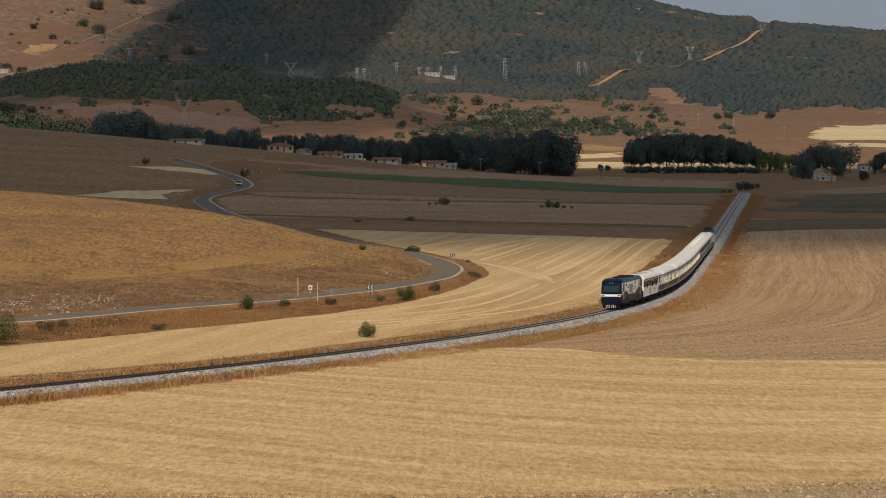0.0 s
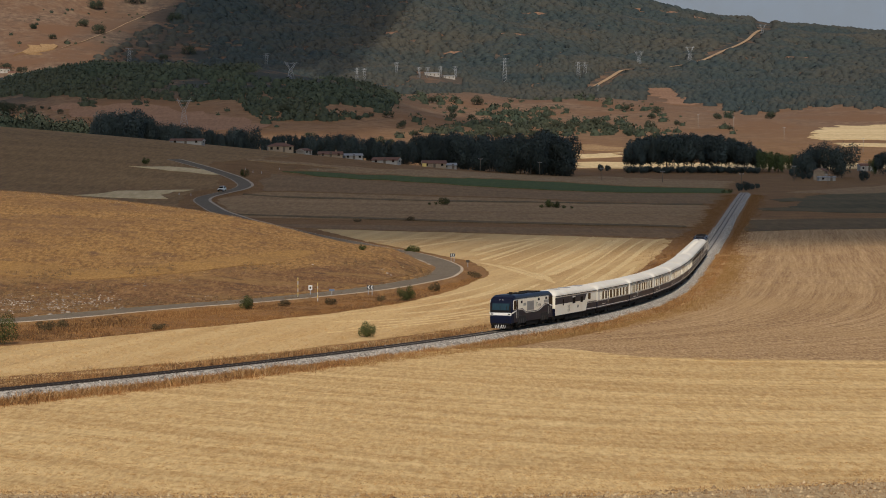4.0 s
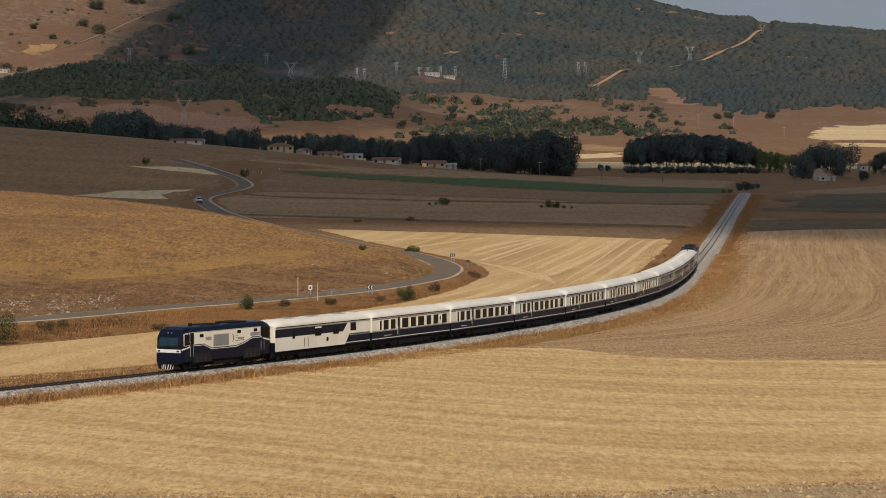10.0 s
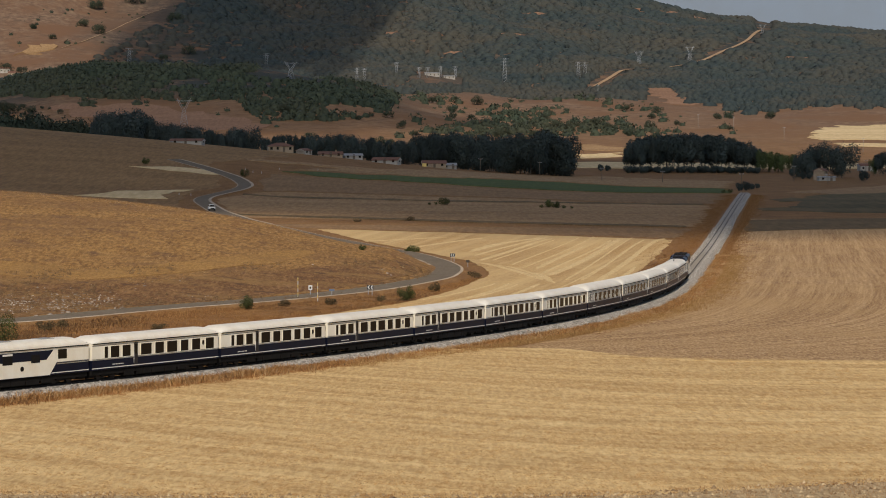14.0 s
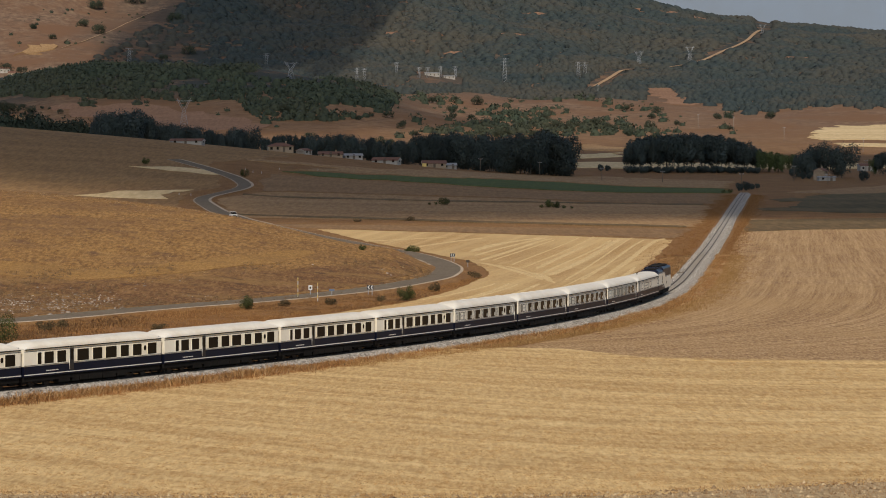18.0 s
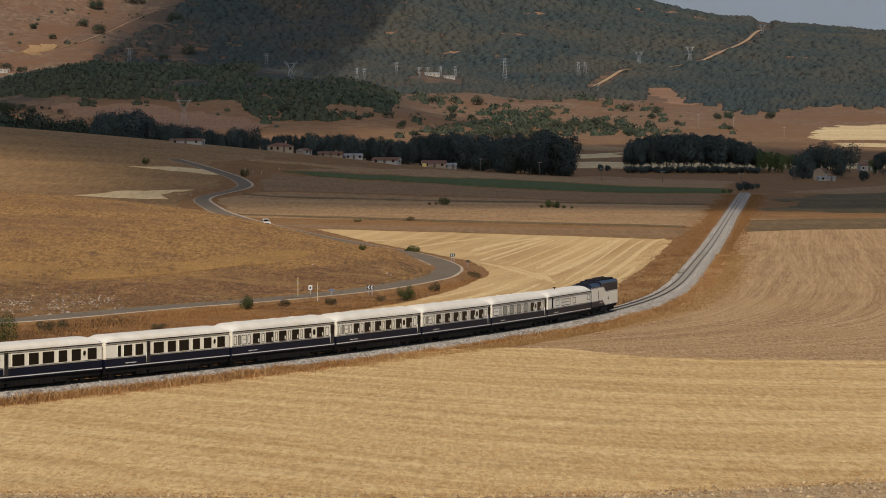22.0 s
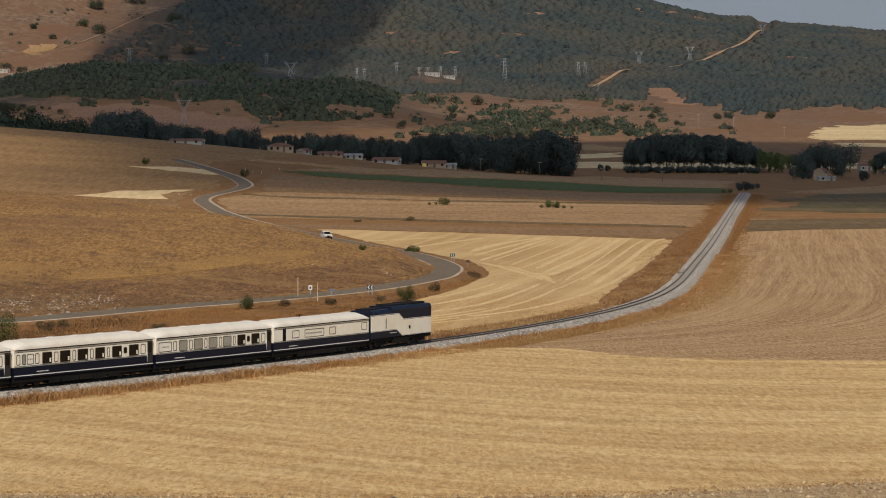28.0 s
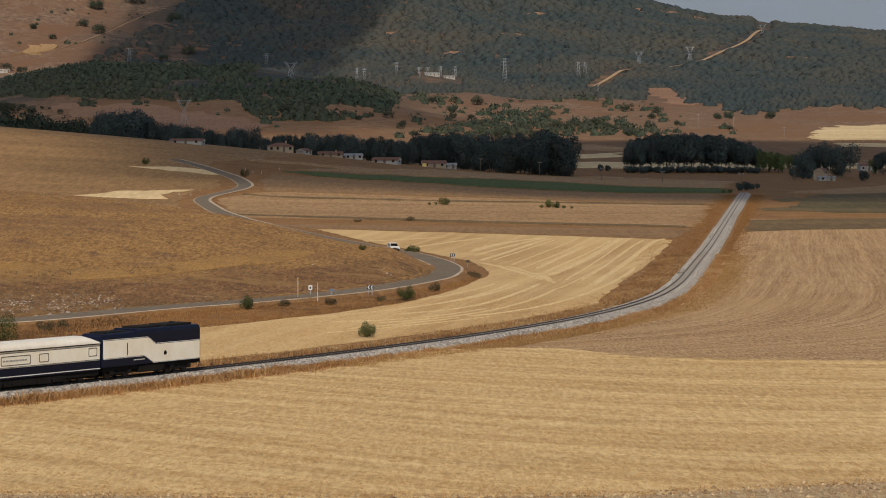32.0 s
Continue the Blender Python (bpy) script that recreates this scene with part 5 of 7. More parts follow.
def scatter(name, mat, protos, spots, label, category, smooth=False):
    """Copies of small prototype meshes joined into one object; spots are rows x, y, z, size, turn."""
    spots = np.asarray(spots, float)
    which = RNG.integers(0, len(protos), len(spots))
    verts, faces, base = [], [], 0
    for k, (pv, pf) in enumerate(protos):
        rows = spots[which == k]
        if not len(rows):
            continue
        c, s = np.cos(rows[:, 4]), np.sin(rows[:, 4])
        v = pv[None] * rows[:, 3][:, None, None]
        out = np.stack([v[..., 0] * c[:, None] - v[..., 1] * s[:, None], v[..., 0] * s[:, None] + v[..., 1] * c[:, None], v[..., 2]], -1) + rows[:, None, :3]
        verts.append(out.reshape(-1, 3))
        faces.append((pf[None] + (np.arange(len(rows)) * len(pv))[:, None, None]).reshape(-1, pf.shape[1]) + base)
        base += len(rows) * len(pv)
    v, f = np.concatenate(verts), np.concatenate(faces)
    me = bpy.data.meshes.new(name)
    me.vertices.add(len(v))
    me.vertices.foreach_set("co", v.ravel())
    n = f.shape[1]
    me.loops.add(f.size)
    me.loops.foreach_set("vertex_index", f.ravel().astype(np.int32))
    me.polygons.add(len(f))
    me.polygons.foreach_set("loop_start", np.arange(0, f.size, n, dtype=np.int32))
    if smooth:
        me.polygons.foreach_set("use_smooth", np.ones(len(f), dtype=bool))
    me.update(calc_edges=True)
    me.materials.append(mat)
    return tagged(new(name, me), label, category, kind="stuff")


def leaf_cloud(n, leaf, shape, seed, hollow=0.72, jag=0.2):
    """Leaf clumps as small bent quads through the outer part of a lobed solid of unit size."""
    r = np.random.default_rng(seed)
    lobes = [((0, 0, 0.5), 1.0)] + [((r.uniform(-0.5, 0.5), r.uniform(-0.5, 0.5), r.uniform(0.25, 0.85)), r.uniform(0.45, 0.75)) for _ in range(7)]
    verts = []
    for i in range(n):
        c, k = lobes[i % len(lobes)]
        d = r.normal(size=3)
        d /= np.linalg.norm(d)
        rad = 0.5 * k * (hollow + (1 - hollow) * r.random() ** 0.5) * (1 + r.normal() * jag * 0.5)
        p = np.array(c) * np.array((1, 1, 1)) + d * rad
        p = p * np.array(shape)
        nrm = d + r.normal(size=3) * 0.3
        nrm /= np.linalg.norm(nrm)
        a = np.cross(nrm, r.normal(size=3))
        a /= np.linalg.norm(a)
        b = np.cross(nrm, a)
        s = leaf * r.uniform(0.6, 1.4)
        for u, w in ((-1, -0.6), (1, -0.7), (0.8, 0.7), (-0.7, 0.8)):
            verts.append(p + (a * u + b * w) * s * 0.5)
    v = np.array(verts)
    lo, hi = np.percentile(v, 1, axis=0), np.percentile(v, 99, axis=0)
    v = (v - (lo + hi) / 2) / (hi - lo) * np.array(shape)
    v[:, 2] += shape[2] / 2
    return v, np.arange(len(v)).reshape(-1, 4)


def dome(seed, leaves=0, flat=1.0, sides=7):
    """A lumpy low dome of scrub of unit width."""
    r = np.random.default_rng(seed)
    rings = {9: ((0.22, 0.60), (0.40, 0.50), (0.5, 0.28), (0.45, -0.1)), 7: ((0.26, 0.52), (0.46, 0.26), (0.46, -0.25)), 6: ((0.3, 0.46), (0.48, 0.12), (0.46, -0.75))}[sides]
    verts, faces = [(0, 0, 0.62 * r.uniform(0.85, 1.1))], []
    for k, (rad, z) in enumerate(rings):
        for i in range(sides):
            a = 2 * math.pi * (i + 0.5 * k) / sides
            q = rad * r.uniform(0.82, 1.14)
            verts.append((q * math.cos(a), q * math.sin(a), z * r.uniform(0.86, 1.1)))
    for i in range(sides):
        j = (i + 1) % sides
        faces.append((0, 1 + i, 1 + j))
        for k in range(len(rings) - 1):
            a0, a1, b0, b1 = 1 + sides * k + i, 1 + sides * k + j, 1 + sides * (k + 1) + i, 1 + sides * (k + 1) + j
            faces += [(a0, b0, b1), (a0, b1, a1)]
    v, f = np.array(verts) * (1, 1, flat), np.array(faces)
    if leaves:
        lv, _ = leaf_cloud(leaves, 0.17, (1.08, 1.08, 0.72), seed + 5000)
        n0 = len(v)
        tri = np.array([(4 * i, 4 * i + 1, 4 * i + 2) for i in range(leaves)] + [(4 * i, 4 * i + 2, 4 * i + 3) for i in range(leaves)])
        v, f = np.vstack([v, lv]), np.vstack([f, tri + n0])
    return v, f


def tuft(n, high, spread, seed, w=0.07):
    r = np.random.default_rng(seed)
    verts = []
    for _ in range(n):
        a, lean, h = r.uniform(0, 6.3), r.uniform(0.1, 1.5), high * r.uniform(0.25, 1.2)
        o = r.normal(size=2) * spread
        d = np.array((math.cos(a), math.sin(a)))
        side = np.array((-d[1], d[0])) * w
        verts += [(*(o - side), -0.05), (*(o + side), -0.05), (*(o + d * lean * h), h)]
    return np.array(verts), np.arange(3 * n).reshape(-1, 3)


def pebble(seed, squash=0.7):
    r = np.random.default_rng(seed)
    v = np.array([(1, 0, 0), (-1, 0, 0), (0, 1, 0), (0, -1, 0), (0, 0, 1), (0, 0, -0.6)], float) * r.uniform(0.6, 1.2, (6, 1)) * (1, 0.8, squash) * 0.5
    v = v + r.normal(size=v.shape) * 0.07
    f = np.array([(0, 2, 4), (2, 1, 4), (1, 3, 4), (3, 0, 4), (2, 0, 5), (1, 2, 5), (3, 1, 5), (0, 3, 5)])
    return v, f


def track_offset(s, side):
    h = np.interp(s, TURN_S, TURN)
    return np.interp(s, S_LINE, X_LINE) + np.cos(h) * side, np.interp(s, S_LINE, Y_LINE) - np.sin(h) * side


def rows_of(x, y, size, turn=None, lift=0.0):
    return np.column_stack([x, y, height(x, y) + lift, size, RNG.uniform(0, 6.28, len(x)) if turn is None else turn])


def smooth_noise(x, y, seed=0):
    r = np.random.default_rng(seed)
    out = np.zeros_like(np.asarray(x, float))
    for k in range(7):
        a, ph = r.uniform(0, 6.28), r.uniform(0, 6.28)
        fr = 0.6 + 0.55 * k
        out = out + np.sin((x * math.cos(a) + y * math.sin(a)) * fr + ph) / (1 + 0.25 * k)
    return out / 3.0


def verge_grass():
    tufts = [tuft(14, 0.42, 0.34, i, 0.03) for i in range(10)]
    # both sides of the railway
    n = 60000
    s = -75 + 405 * RNG.random(n) ** 1.15
    near = RNG.random(n) < 0.5
    side = np.where(near, 2.5 + np.abs(RNG.normal(size=n)) * 1.5, -2.7 - np.abs(RNG.normal(size=n)) * np.interp(s, (0, 60), (3.6, 2.1)))
    x, y = track_offset(s, side)
    patchy = smooth_noise(x * 0.3, y * 0.3, 3)
    k = RNG.random(n) < np.where(near, np.interp(s, (20, 60), (0.8, 0.55)), 0.8) + 0.45 * patchy
    x, y, side, s = x[k], y[k], side[k], s[k]
    size = np.where(side < 0, RNG.uniform(0.7, 1.35, len(x)) * np.interp(s, (40, 110), (1.3, 1.0)), RNG.uniform(0.45, 1.25, len(x)) * np.interp(s, (20, 70), (1.15, 0.8)))
    size = size * (0.9 + 0.45 * smooth_noise(x * 0.8, y * 0.8, 31)) * np.interp(np.abs(side), (3, 6), (1.0, 0.55))
    size = np.maximum(size, 0.22)
    pick = RNG.random(len(x)) + 0.25 * smooth_noise(x * 0.2, y * 0.15, 41)
    pale, dark = pick < 0.08, pick > np.where(side < 0, 0.6, 0.85)
    red = ~pale & ~dark
    scatter("verge_grass", M_WEED, tufts, rows_of(x[dark], y[dark], size[dark]), "dark brown dead weeds along the railway", "grass")
    scatter("verge_grass", M_DRY, tufts, rows_of(x[red], y[red], size[red]), "tall dry reddish-brown grass along the railway", "grass")
    scatter("verge_grass", M_PALEGRASS, tufts, rows_of(x[pale], y[pale], size[pale] * 1.1), "pale dry grass stems along the railway", "grass")
    # golden strip between the railway and the brown field
    n = 4500
    s = RNG.uniform(30, 330, n)
    side = 4.9 + np.abs(RNG.normal(size=n)) * 1.3 * np.interp(s, (40, 140, 330), (0.8, 1.4, 1.8))
    x, y = track_offset(s, side)
    scatter("verge_grass", M_GOLDGRASS, tufts, rows_of(x, y, RNG.uniform(0.35, 0.8, n)), "golden dry grass between the railway and the field", "grass")
    # bank between the road and the wheat
    n = 30000
    i = RNG.integers(8, 100, n)
    p = ROAD_LINE[i] + RNG.normal(size=(n, 2)) * 0.6
    t = np.gradient(ROAD_LINE, axis=0)[i]
    t /= np.linalg.norm(t, axis=1)[:, None]
    d = 3.3 + RNG.random(n) ** 1.2 * 24.0
    x, y = p[:, 0] + t[:, 1] * d, p[:, 1] - t[:, 0] * d
    edge = np.interp(x, (-42.3, -25.1, -12.3, -4.6, 1.2, 6.8, 7.6), (265.8, 299.0, 328.7, 353.7, 382.9, 429.5, 449.0))
    k = ((y > edge) | (x < -42)) & (d > 3.1) & (x < 7.5)
    x, y = x[k], y[k]
    size = RNG.uniform(0.2, 0.7, len(x)) * (1.0 + 0.6 * smooth_noise(x * 0.5, y * 0.3, 33)) * np.interp(y, (290, 360), (1.15, 0.8))
    size = np.maximum(size, 0.2)
    dark = RNG.random(len(x)) + 0.5 * smooth_noise(x * 0.16, y * 0.1, 43) > 0.8
    scatter("bank_grass", M_WEED, tufts, rows_of(x[dark], y[dark], size[dark] * 1.2), "dark brown dead weeds on the bank", "grass")
    scatter("bank_grass", M_DRY, tufts, rows_of(x[~dark], y[~dark], size[~dark]), "rough reddish dry grass on the bank below the road", "grass")
    # long straight part of the track
    n = 9000
    s = RNG.uniform(300, 790, n)
    side = np.where(RNG.random(n) < 0.5, 3.2 + np.abs(RNG.normal(size=n)) * 2.0, -2.9 - np.abs(RNG.normal(size=n)) * 3.5)
    x, y = track_offset(s, side)
    scatter("verge_grass", M_DRY, tufts, rows_of(x, y, RNG.uniform(0.35, 0.9, n)), "dry brown grass along the straight track", "grass")
    # tussocks on the near hill
    n = 12000
    x, y = -RNG.uniform(0, 1, n) ** 0.8 * 75 - 2, RNG.uniform(300, 500, n)
    u = np.maximum(8 - x, 0)
    front = 435 - 78 * (1 - np.exp(-u / 16)) - 0.9 * u
    k = (y > front + 5) & (RNG.random(n) < 0.55 + 0.5 * smooth_noise(x * 0.18, y * 0.1, 5))
    x, y = x[k], y[k]
    pale = RNG.random(len(x)) < 0.4
    scatter("hill_grass", M_PALEGRASS, tufts, rows_of(x[pale], y[pale], RNG.uniform(0.22, 0.6, pale.sum())), "straw-coloured grass tussocks on the hill", "grass")
    scatter("hill_grass", M_DRY, tufts, rows_of(x[~pale], y[~pale], RNG.uniform(0.25, 0.7, (~pale).sum())), "brown grass tussocks on the hill", "grass")
    # stubble straw lying on the ground
    def straws(n, seed):
        r = np.random.default_rng(seed)
        out = []
        for _ in range(n):
            a, o, k = r.uniform(0, 6.3), r.normal(size=2) * 0.22, r.uniform(0.08, 0.2)
            d = np.array((math.cos(a), math.sin(a)))
            w = np.array((-d[1], d[0])) * 0.012
            h = r.uniform(0.02, 0.09)
            out += [(*(o - w), -0.01), (*(o + w), 0.03), (*(o + d * k), h)]
        return np.array(out), np.arange(3 * n).reshape(-1, 3)

    n = 26000
    y = 142 + (258 - 142) * RNG.random(n) ** 1.2
    x = RNG.uniform(-1, 1, n) * (y * 0.165)
    row = 0.35 * np.sin(y * 2.1 + 0.12 * x + 0.6 * np.sin(x * 0.07)) + smooth_noise(x * 0.3, y * 0.5, 8)
    k = (row > -0.45) & (y < np.interp(x, (-31, -22, -11, -1, 6, 18, 40), (197, 226, 244, 257, 261, 249, 245))) & (y > np.interp(x, (-27, -5, 10, 24, 30), (142.6, 141.4, 143.6, 149.6, 150.5)))
    x, y = x[k], y[k]
    scatter("stubble_straw", M_STRAW, [straws(6, 40 + i) for i in range(6)], rows_of(x, y, RNG.uniform(0.5, 0.95, len(x)), lift=0.06), "short cut straw lying over the stubble", "stubble")
    n = 26000
    y = 212 + 150 * RNG.random(n) ** 1.3
    x = RNG.uniform(-50, 22, n)
    rail_x = np.interp(y, Y_LINE, X_LINE)
    edge = np.interp(y, (212, 255, 266, 299, 329, 354, 383), (-50, -50, -42, -25, -12.3, -4.6, 1.2))
    k = (x > edge + 0.5) & (x < rail_x - 7.5)
    x, y = x[k], y[k]
    scatter("stubble_straw", M_STRAW, [straws(6, 60 + i) for i in range(6)], rows_of(x, y, RNG.uniform(0.6, 1.2, len(x)), lift=0.06), "short straw over the cut wheat field", "stubble")


def stones():
    rocks = [pebble(i) for i in range(6)]
    n = 14000
    x = -RNG.uniform(2, 62, n)
    u = 8 - x
    y = 435 - 78 * (1 - np.exp(-u / 16)) - 0.9 * u + 5 + np.abs(RNG.normal(size=n) + 0.8) * 13
    k = RNG.random(n) < -0.05 + 0.75 * smooth_noise(x * 0.3, y * 0.12, 9) + np.clip((-x - 18) / 60, 0, 0.45)
    x, y = x[k], y[k]
    scatter("hill_stones", M_RUBBLE, [pebble(20 + i, 0.45) for i in range(6)], rows_of(x, y, 0.16 + np.minimum(RNG.exponential(0.24, len(x)), 1.0)), "pale loose stones on the hillside", "stones")
    at = [spot(px, py) for px, py in zip(RNG.uniform(-10, 215, 2600), RNG.normal(0, 9, 2600) + 540) if py < 562 - 0.11 * px]
    at += [spot(px, py) for px, py in zip(RNG.normal(0, 18, 70) + 340, RNG.normal(0, 5, 70) + 528)]
    at += [spot(px, py) for px, py in zip(RNG.normal(0, 16, 60) + 560, RNG.normal(0, 6, 60) + 477)]
    at += [spot(655 + 38 * k + RNG.normal(0, 1.5), 470 + 17 * k + RNG.normal(0, 1.5)) for k in RNG.random(60)]
    x, y = np.array(at).T
    scatter("hill_rubble", M_RUBBLE, [pebble(30 + i, 0.55) for i in range(6)], rows_of(x, y, 0.12 + np.minimum(RNG.exponential(0.2, len(x)), 0.65)), "pale rubble lying at the foot of the hill", "stones")
    n = 9000
    x = -RNG.uniform(2, 66, n)
    u = 8 - x
    y = 435 - 78 * (1 - np.exp(-u / 16)) - 0.9 * u + 4 + RNG.random(n) * 60
    k = RNG.random(n) < 0.1 + 0.9 * smooth_noise(x * 0.22, y * 0.08, 19)
    x, y = x[k], y[k]
    scatter("hill_scrub", M_HILLSCRUB, [dome(700 + i, 14, 0.42) for i in range(6)], rows_of(x, y, RNG.uniform(0.25, 0.8, len(x))), "low dull brown scrub among the dry grass", "scrub")
    n = 22000
    s = -80 + 560 * RNG.random(n) ** 1.3
    side = RNG.choice((-1, 1), n) * RNG.uniform(0.75, 2.6, n)
    x, y = track_offset(s, side)
    z = rail_height(y) - np.interp(np.abs(side), (1.3, 1.5, 2.6), (0.13, 0.18, 0.86))
    r = rows_of(x, y, 0.09 + np.minimum(RNG.exponential(0.055, n), 0.2))
    r[:, 2] = z
    scatter("ballast_stones", M_STONE, rocks, r, "loose grey ballast stones", "stones")
    n = 20000
    x = RNG.uniform(-27, 29, n)
    edge = np.interp(x, (-27, -5, 10, 24, 30), (142.6, 141.4, 143.6, 149.6, 150.5))
    y = edge + 0.6 - RNG.random(n) ** 1.3 * 13
    size = 0.09 + np.minimum(RNG.exponential(0.09, n), 0.4)
    scatter("earth_clods", M_CLOD, [pebble(50 + i, 0.75) for i in range(8)], rows_of(x, y, size), "rough pale clods and straw along the field edge", "clods")
    n = 5000
    x = RNG.uniform(-27, 29, n)
    y = np.interp(x, (-27, -5, 10, 24, 30), (142.6, 141.4, 143.6, 149.6, 150.5)) + 0.8 - RNG.random(n) ** 1.6 * 10
    scatter("edge_grass", M_DRY, [tuft(8, 0.16, 0.2, 70 + i, 0.014) for i in range(4)], rows_of(x, y, RNG.uniform(0.5, 1.3, n)), "low dry weeds along the field edge", "grass")


MOUNTAIN_TRACK = [(1052, 2930), (1078, 2990), (1100, 3060), (1128, 3100), (1180, 3150), (1235, 3200), (1268, 3290), (1300, 3420), (1322, 3540), (1340, 3680), (1350, 3800)]


WOODS_FOOT = [(-40, 168), (-40, 150), (0, 146), (60, 130), (110, 116), (160, 108), (300, 108), (440, 116), (470, 128), (482, 140), (560, 143), (600, 140), (650, 152), (690, 165), (700, 178), (688, 192), (660, 200), (640, 208), (600, 214), (575, 224), (545, 216), (520, 224), (495, 214), (470, 212), (440, 192), (425, 176), (400, 172), (330, 176), (260, 171), (190, 173), (110, 165), (60, 168), (20, 164)]
CLEAR_FOOT = [(472, 140), (500, 134), (540, 136), (558, 143), (530, 147), (492, 148)]
SLOPE_BARE = [(-60, -60), (345, -60), (338, 0), (312, 22), (300, 42), (250, 58), (200, 84), (165, 104), (130, 118), (60, 132), (0, 142), (-60, 150)]
SLOPE_DIM = [(262, 104), (290, 92), (330, 86), (372, 90), (392, 100), (432, 106), (400, 112), (330, 110)]


def woods():
    """Oak scrub over the foothills and the mountain."""
    far = [dome(100 + i, 0, 0.5, 6) for i in range(10)]
    crowns = [dome(200 + i, 14, 0.9, 7) for i in range(14)]
    small = [dome(240 + i, 26, 0.8, 7) for i in range(8)]
    n = 100000
    y = 1900 + (4420 - 1900) * RNG.random(n) ** 0.75
    q = RNG.uniform(-0.2, 0.2, n)          # x over y
    x = q * y
    px, py = share_of(x, y)
    wood = smooth_noise(x / 95, y / 150, 21)
    fine = smooth_noise(x / 28, y / 45, 22)
    px, py = px + 7 * fine, py + 3.5 * smooth_noise(x / 17, y / 40, 23)
    high = y > 2760 - 1300 * np.clip(q - 0.03, 0, 0.07)
    bare = inside(px, py, SLOPE_BARE)
    mountain = high * (0.82 + 0.45 * wood + 0.35 * fine) * np.where(bare, 0, 1) * np.where(inside(px, py, SLOPE_DIM), 0.12, 1)
    sparse = (y > 2760) & bare & (RNG.random(n) < 0.035 * np.clip(0.4 + fine, 0, 1)) & (py > -20)
    plain = 0.3 * step(0.0, 0.5, wood + 0.6 * fine) * bump(q, 0.022, 0.028) * step(2000, 2150, y) * (1 - step(2650, 2720, y))
    plain = plain + 0.16 * step(0.1, 0.7, fine) * (py > 168) * (py < 190) * (q < -0.06)
    plain = plain + 0.3 * step(0.0, 0.6, fine) * (py > 182) * (py < 212) * bump(q, -0.06, 0.012)
    plain = plain + 0.05 * (q > -0.01) * (q < 0.085) * (fine > -0.1) * step(2050, 2120, y)
    plain = np.where(high, 0, plain)
    d = np.clip(np.maximum(mountain, plain), 0, 1)
    # tracks, cuttings and clearings stay open
    cut = np.abs(q - np.interp(y, [k[1] for k in MOUNTAIN_TRACK], [(k[0] - 784) / 4927 for k in MOUNTAIN_TRACK])) < 0.0042
    for bx, by, rx, ry in BARE:
        d = np.where((((q * 4927 + 784) - bx) / rx) ** 2 + ((y - by) / ry) ** 2 < 1 + 0.5 * fine, 0.06 * d, d)
    clear = (q > 0.072) & (q < 0.088 - (y - 2680) * 0.00003) & (y > 2680) & (y < 2890)
    d = np.where(cut & (y > 2900) | clear, 0, d)
    d = np.where((q > -0.012) & (q < 0.008) & (y > 2860) & (y < 2960), 0, d)
    scatter("slope_scrub", M_SCRUB, small, rows_of(x[sparse], y[sparse], 1.5 + np.minimum(RNG.exponential(2.0, int(sparse.sum())), 6), lift=-0.2), "small scattered bushes on the bare slope", "scrub", True)
    keep = RNG.random(n) < d
    x, y, high = x[keep], y[keep], high[keep]
    size = (3.0 + np.minimum(RNG.exponential(4.0, len(x)), 12)) * np.interp(y, (2700, 4400), (1.2, 1.9))
    low = 2.8 + np.minimum(RNG.exponential(2.6, len(x)), 7)
    scatter("mountain_scrub", M_SCRUB_FAR, far, rows_of(x[high], y[high], size[high], lift=-0.06 * size[high]), "dense dull green oak scrub over the mountain, blued for haze", "scrub", True)
    scatter("foothill_scrub", M_SCRUB, small, rows_of(x[~high], y[~high], low[~high], lift=-0.3), "scattered oak scrub and bushes on the dry foothills", "scrub", True)
    # the closed canopy of the foothill
    m = 26000
    yy = RNG.uniform(2150, 2720, m)
    qq = RNG.uniform(-0.17, 0.0, m)
    cx, cy = qq * yy, yy
    px, py = share_of(cx, cy)
    ruf = smooth_noise(cx / 16, cy / 30, 61)
    keep = inside(px + 6 * ruf, py + 3 * ruf - 4, WOODS_FOOT) & ~inside(px, py, CLEAR_FOOT) & (RNG.random(m) < 0.42 + 0.65 * smooth_noise(cx / 26, cy / 60, 62))
    cx, cy = cx[keep], cy[keep]
    scatter("foothill_canopy", M_SCRUB, crowns, rows_of(cx, cy, 3.4 + np.minimum(RNG.exponential(2.6, len(cx)), 7), lift=-0.5), "closed canopy of oak wood on the foothill", "scrub", True)
    # the closed wood along the mountain foot
    m = 15000
    qq, yy = RNG.uniform(-0.085, 0.19, m), RNG.uniform(2570, 3080, m)
    rim = np.interp(qq, (-0.085, -0.02, 0.03, 0.07, 0.1, 0.19), (2860, 2820, 2760, 2730, 2640, 2620)) + 60 * smooth_noise(qq * 300, yy / 60, 51)
    open_ = (np.abs(qq - np.interp(yy, [k[1] for k in MOUNTAIN_TRACK], [(k[0] - 784) / 4927 for k in MOUNTAIN_TRACK])) < 0.0042) & (yy > 2900)
    open_ = open_ | ((qq > 0.072) & (qq < 0.088) & (yy > 2680) & (yy < 2890)) | ((qq > -0.012) & (qq < 0.008) & (yy > 2850) & (yy < 2965))
    keep = (yy > rim) & ~open_ & (RNG.random(m) < 0.75 + 0.35 * smooth_noise(qq * 160, yy / 40, 53))
    cx, cy = (qq * yy)[keep], yy[keep]
    size2 = 4.0 + np.minimum(RNG.exponential(3.0, len(cx)), 8)
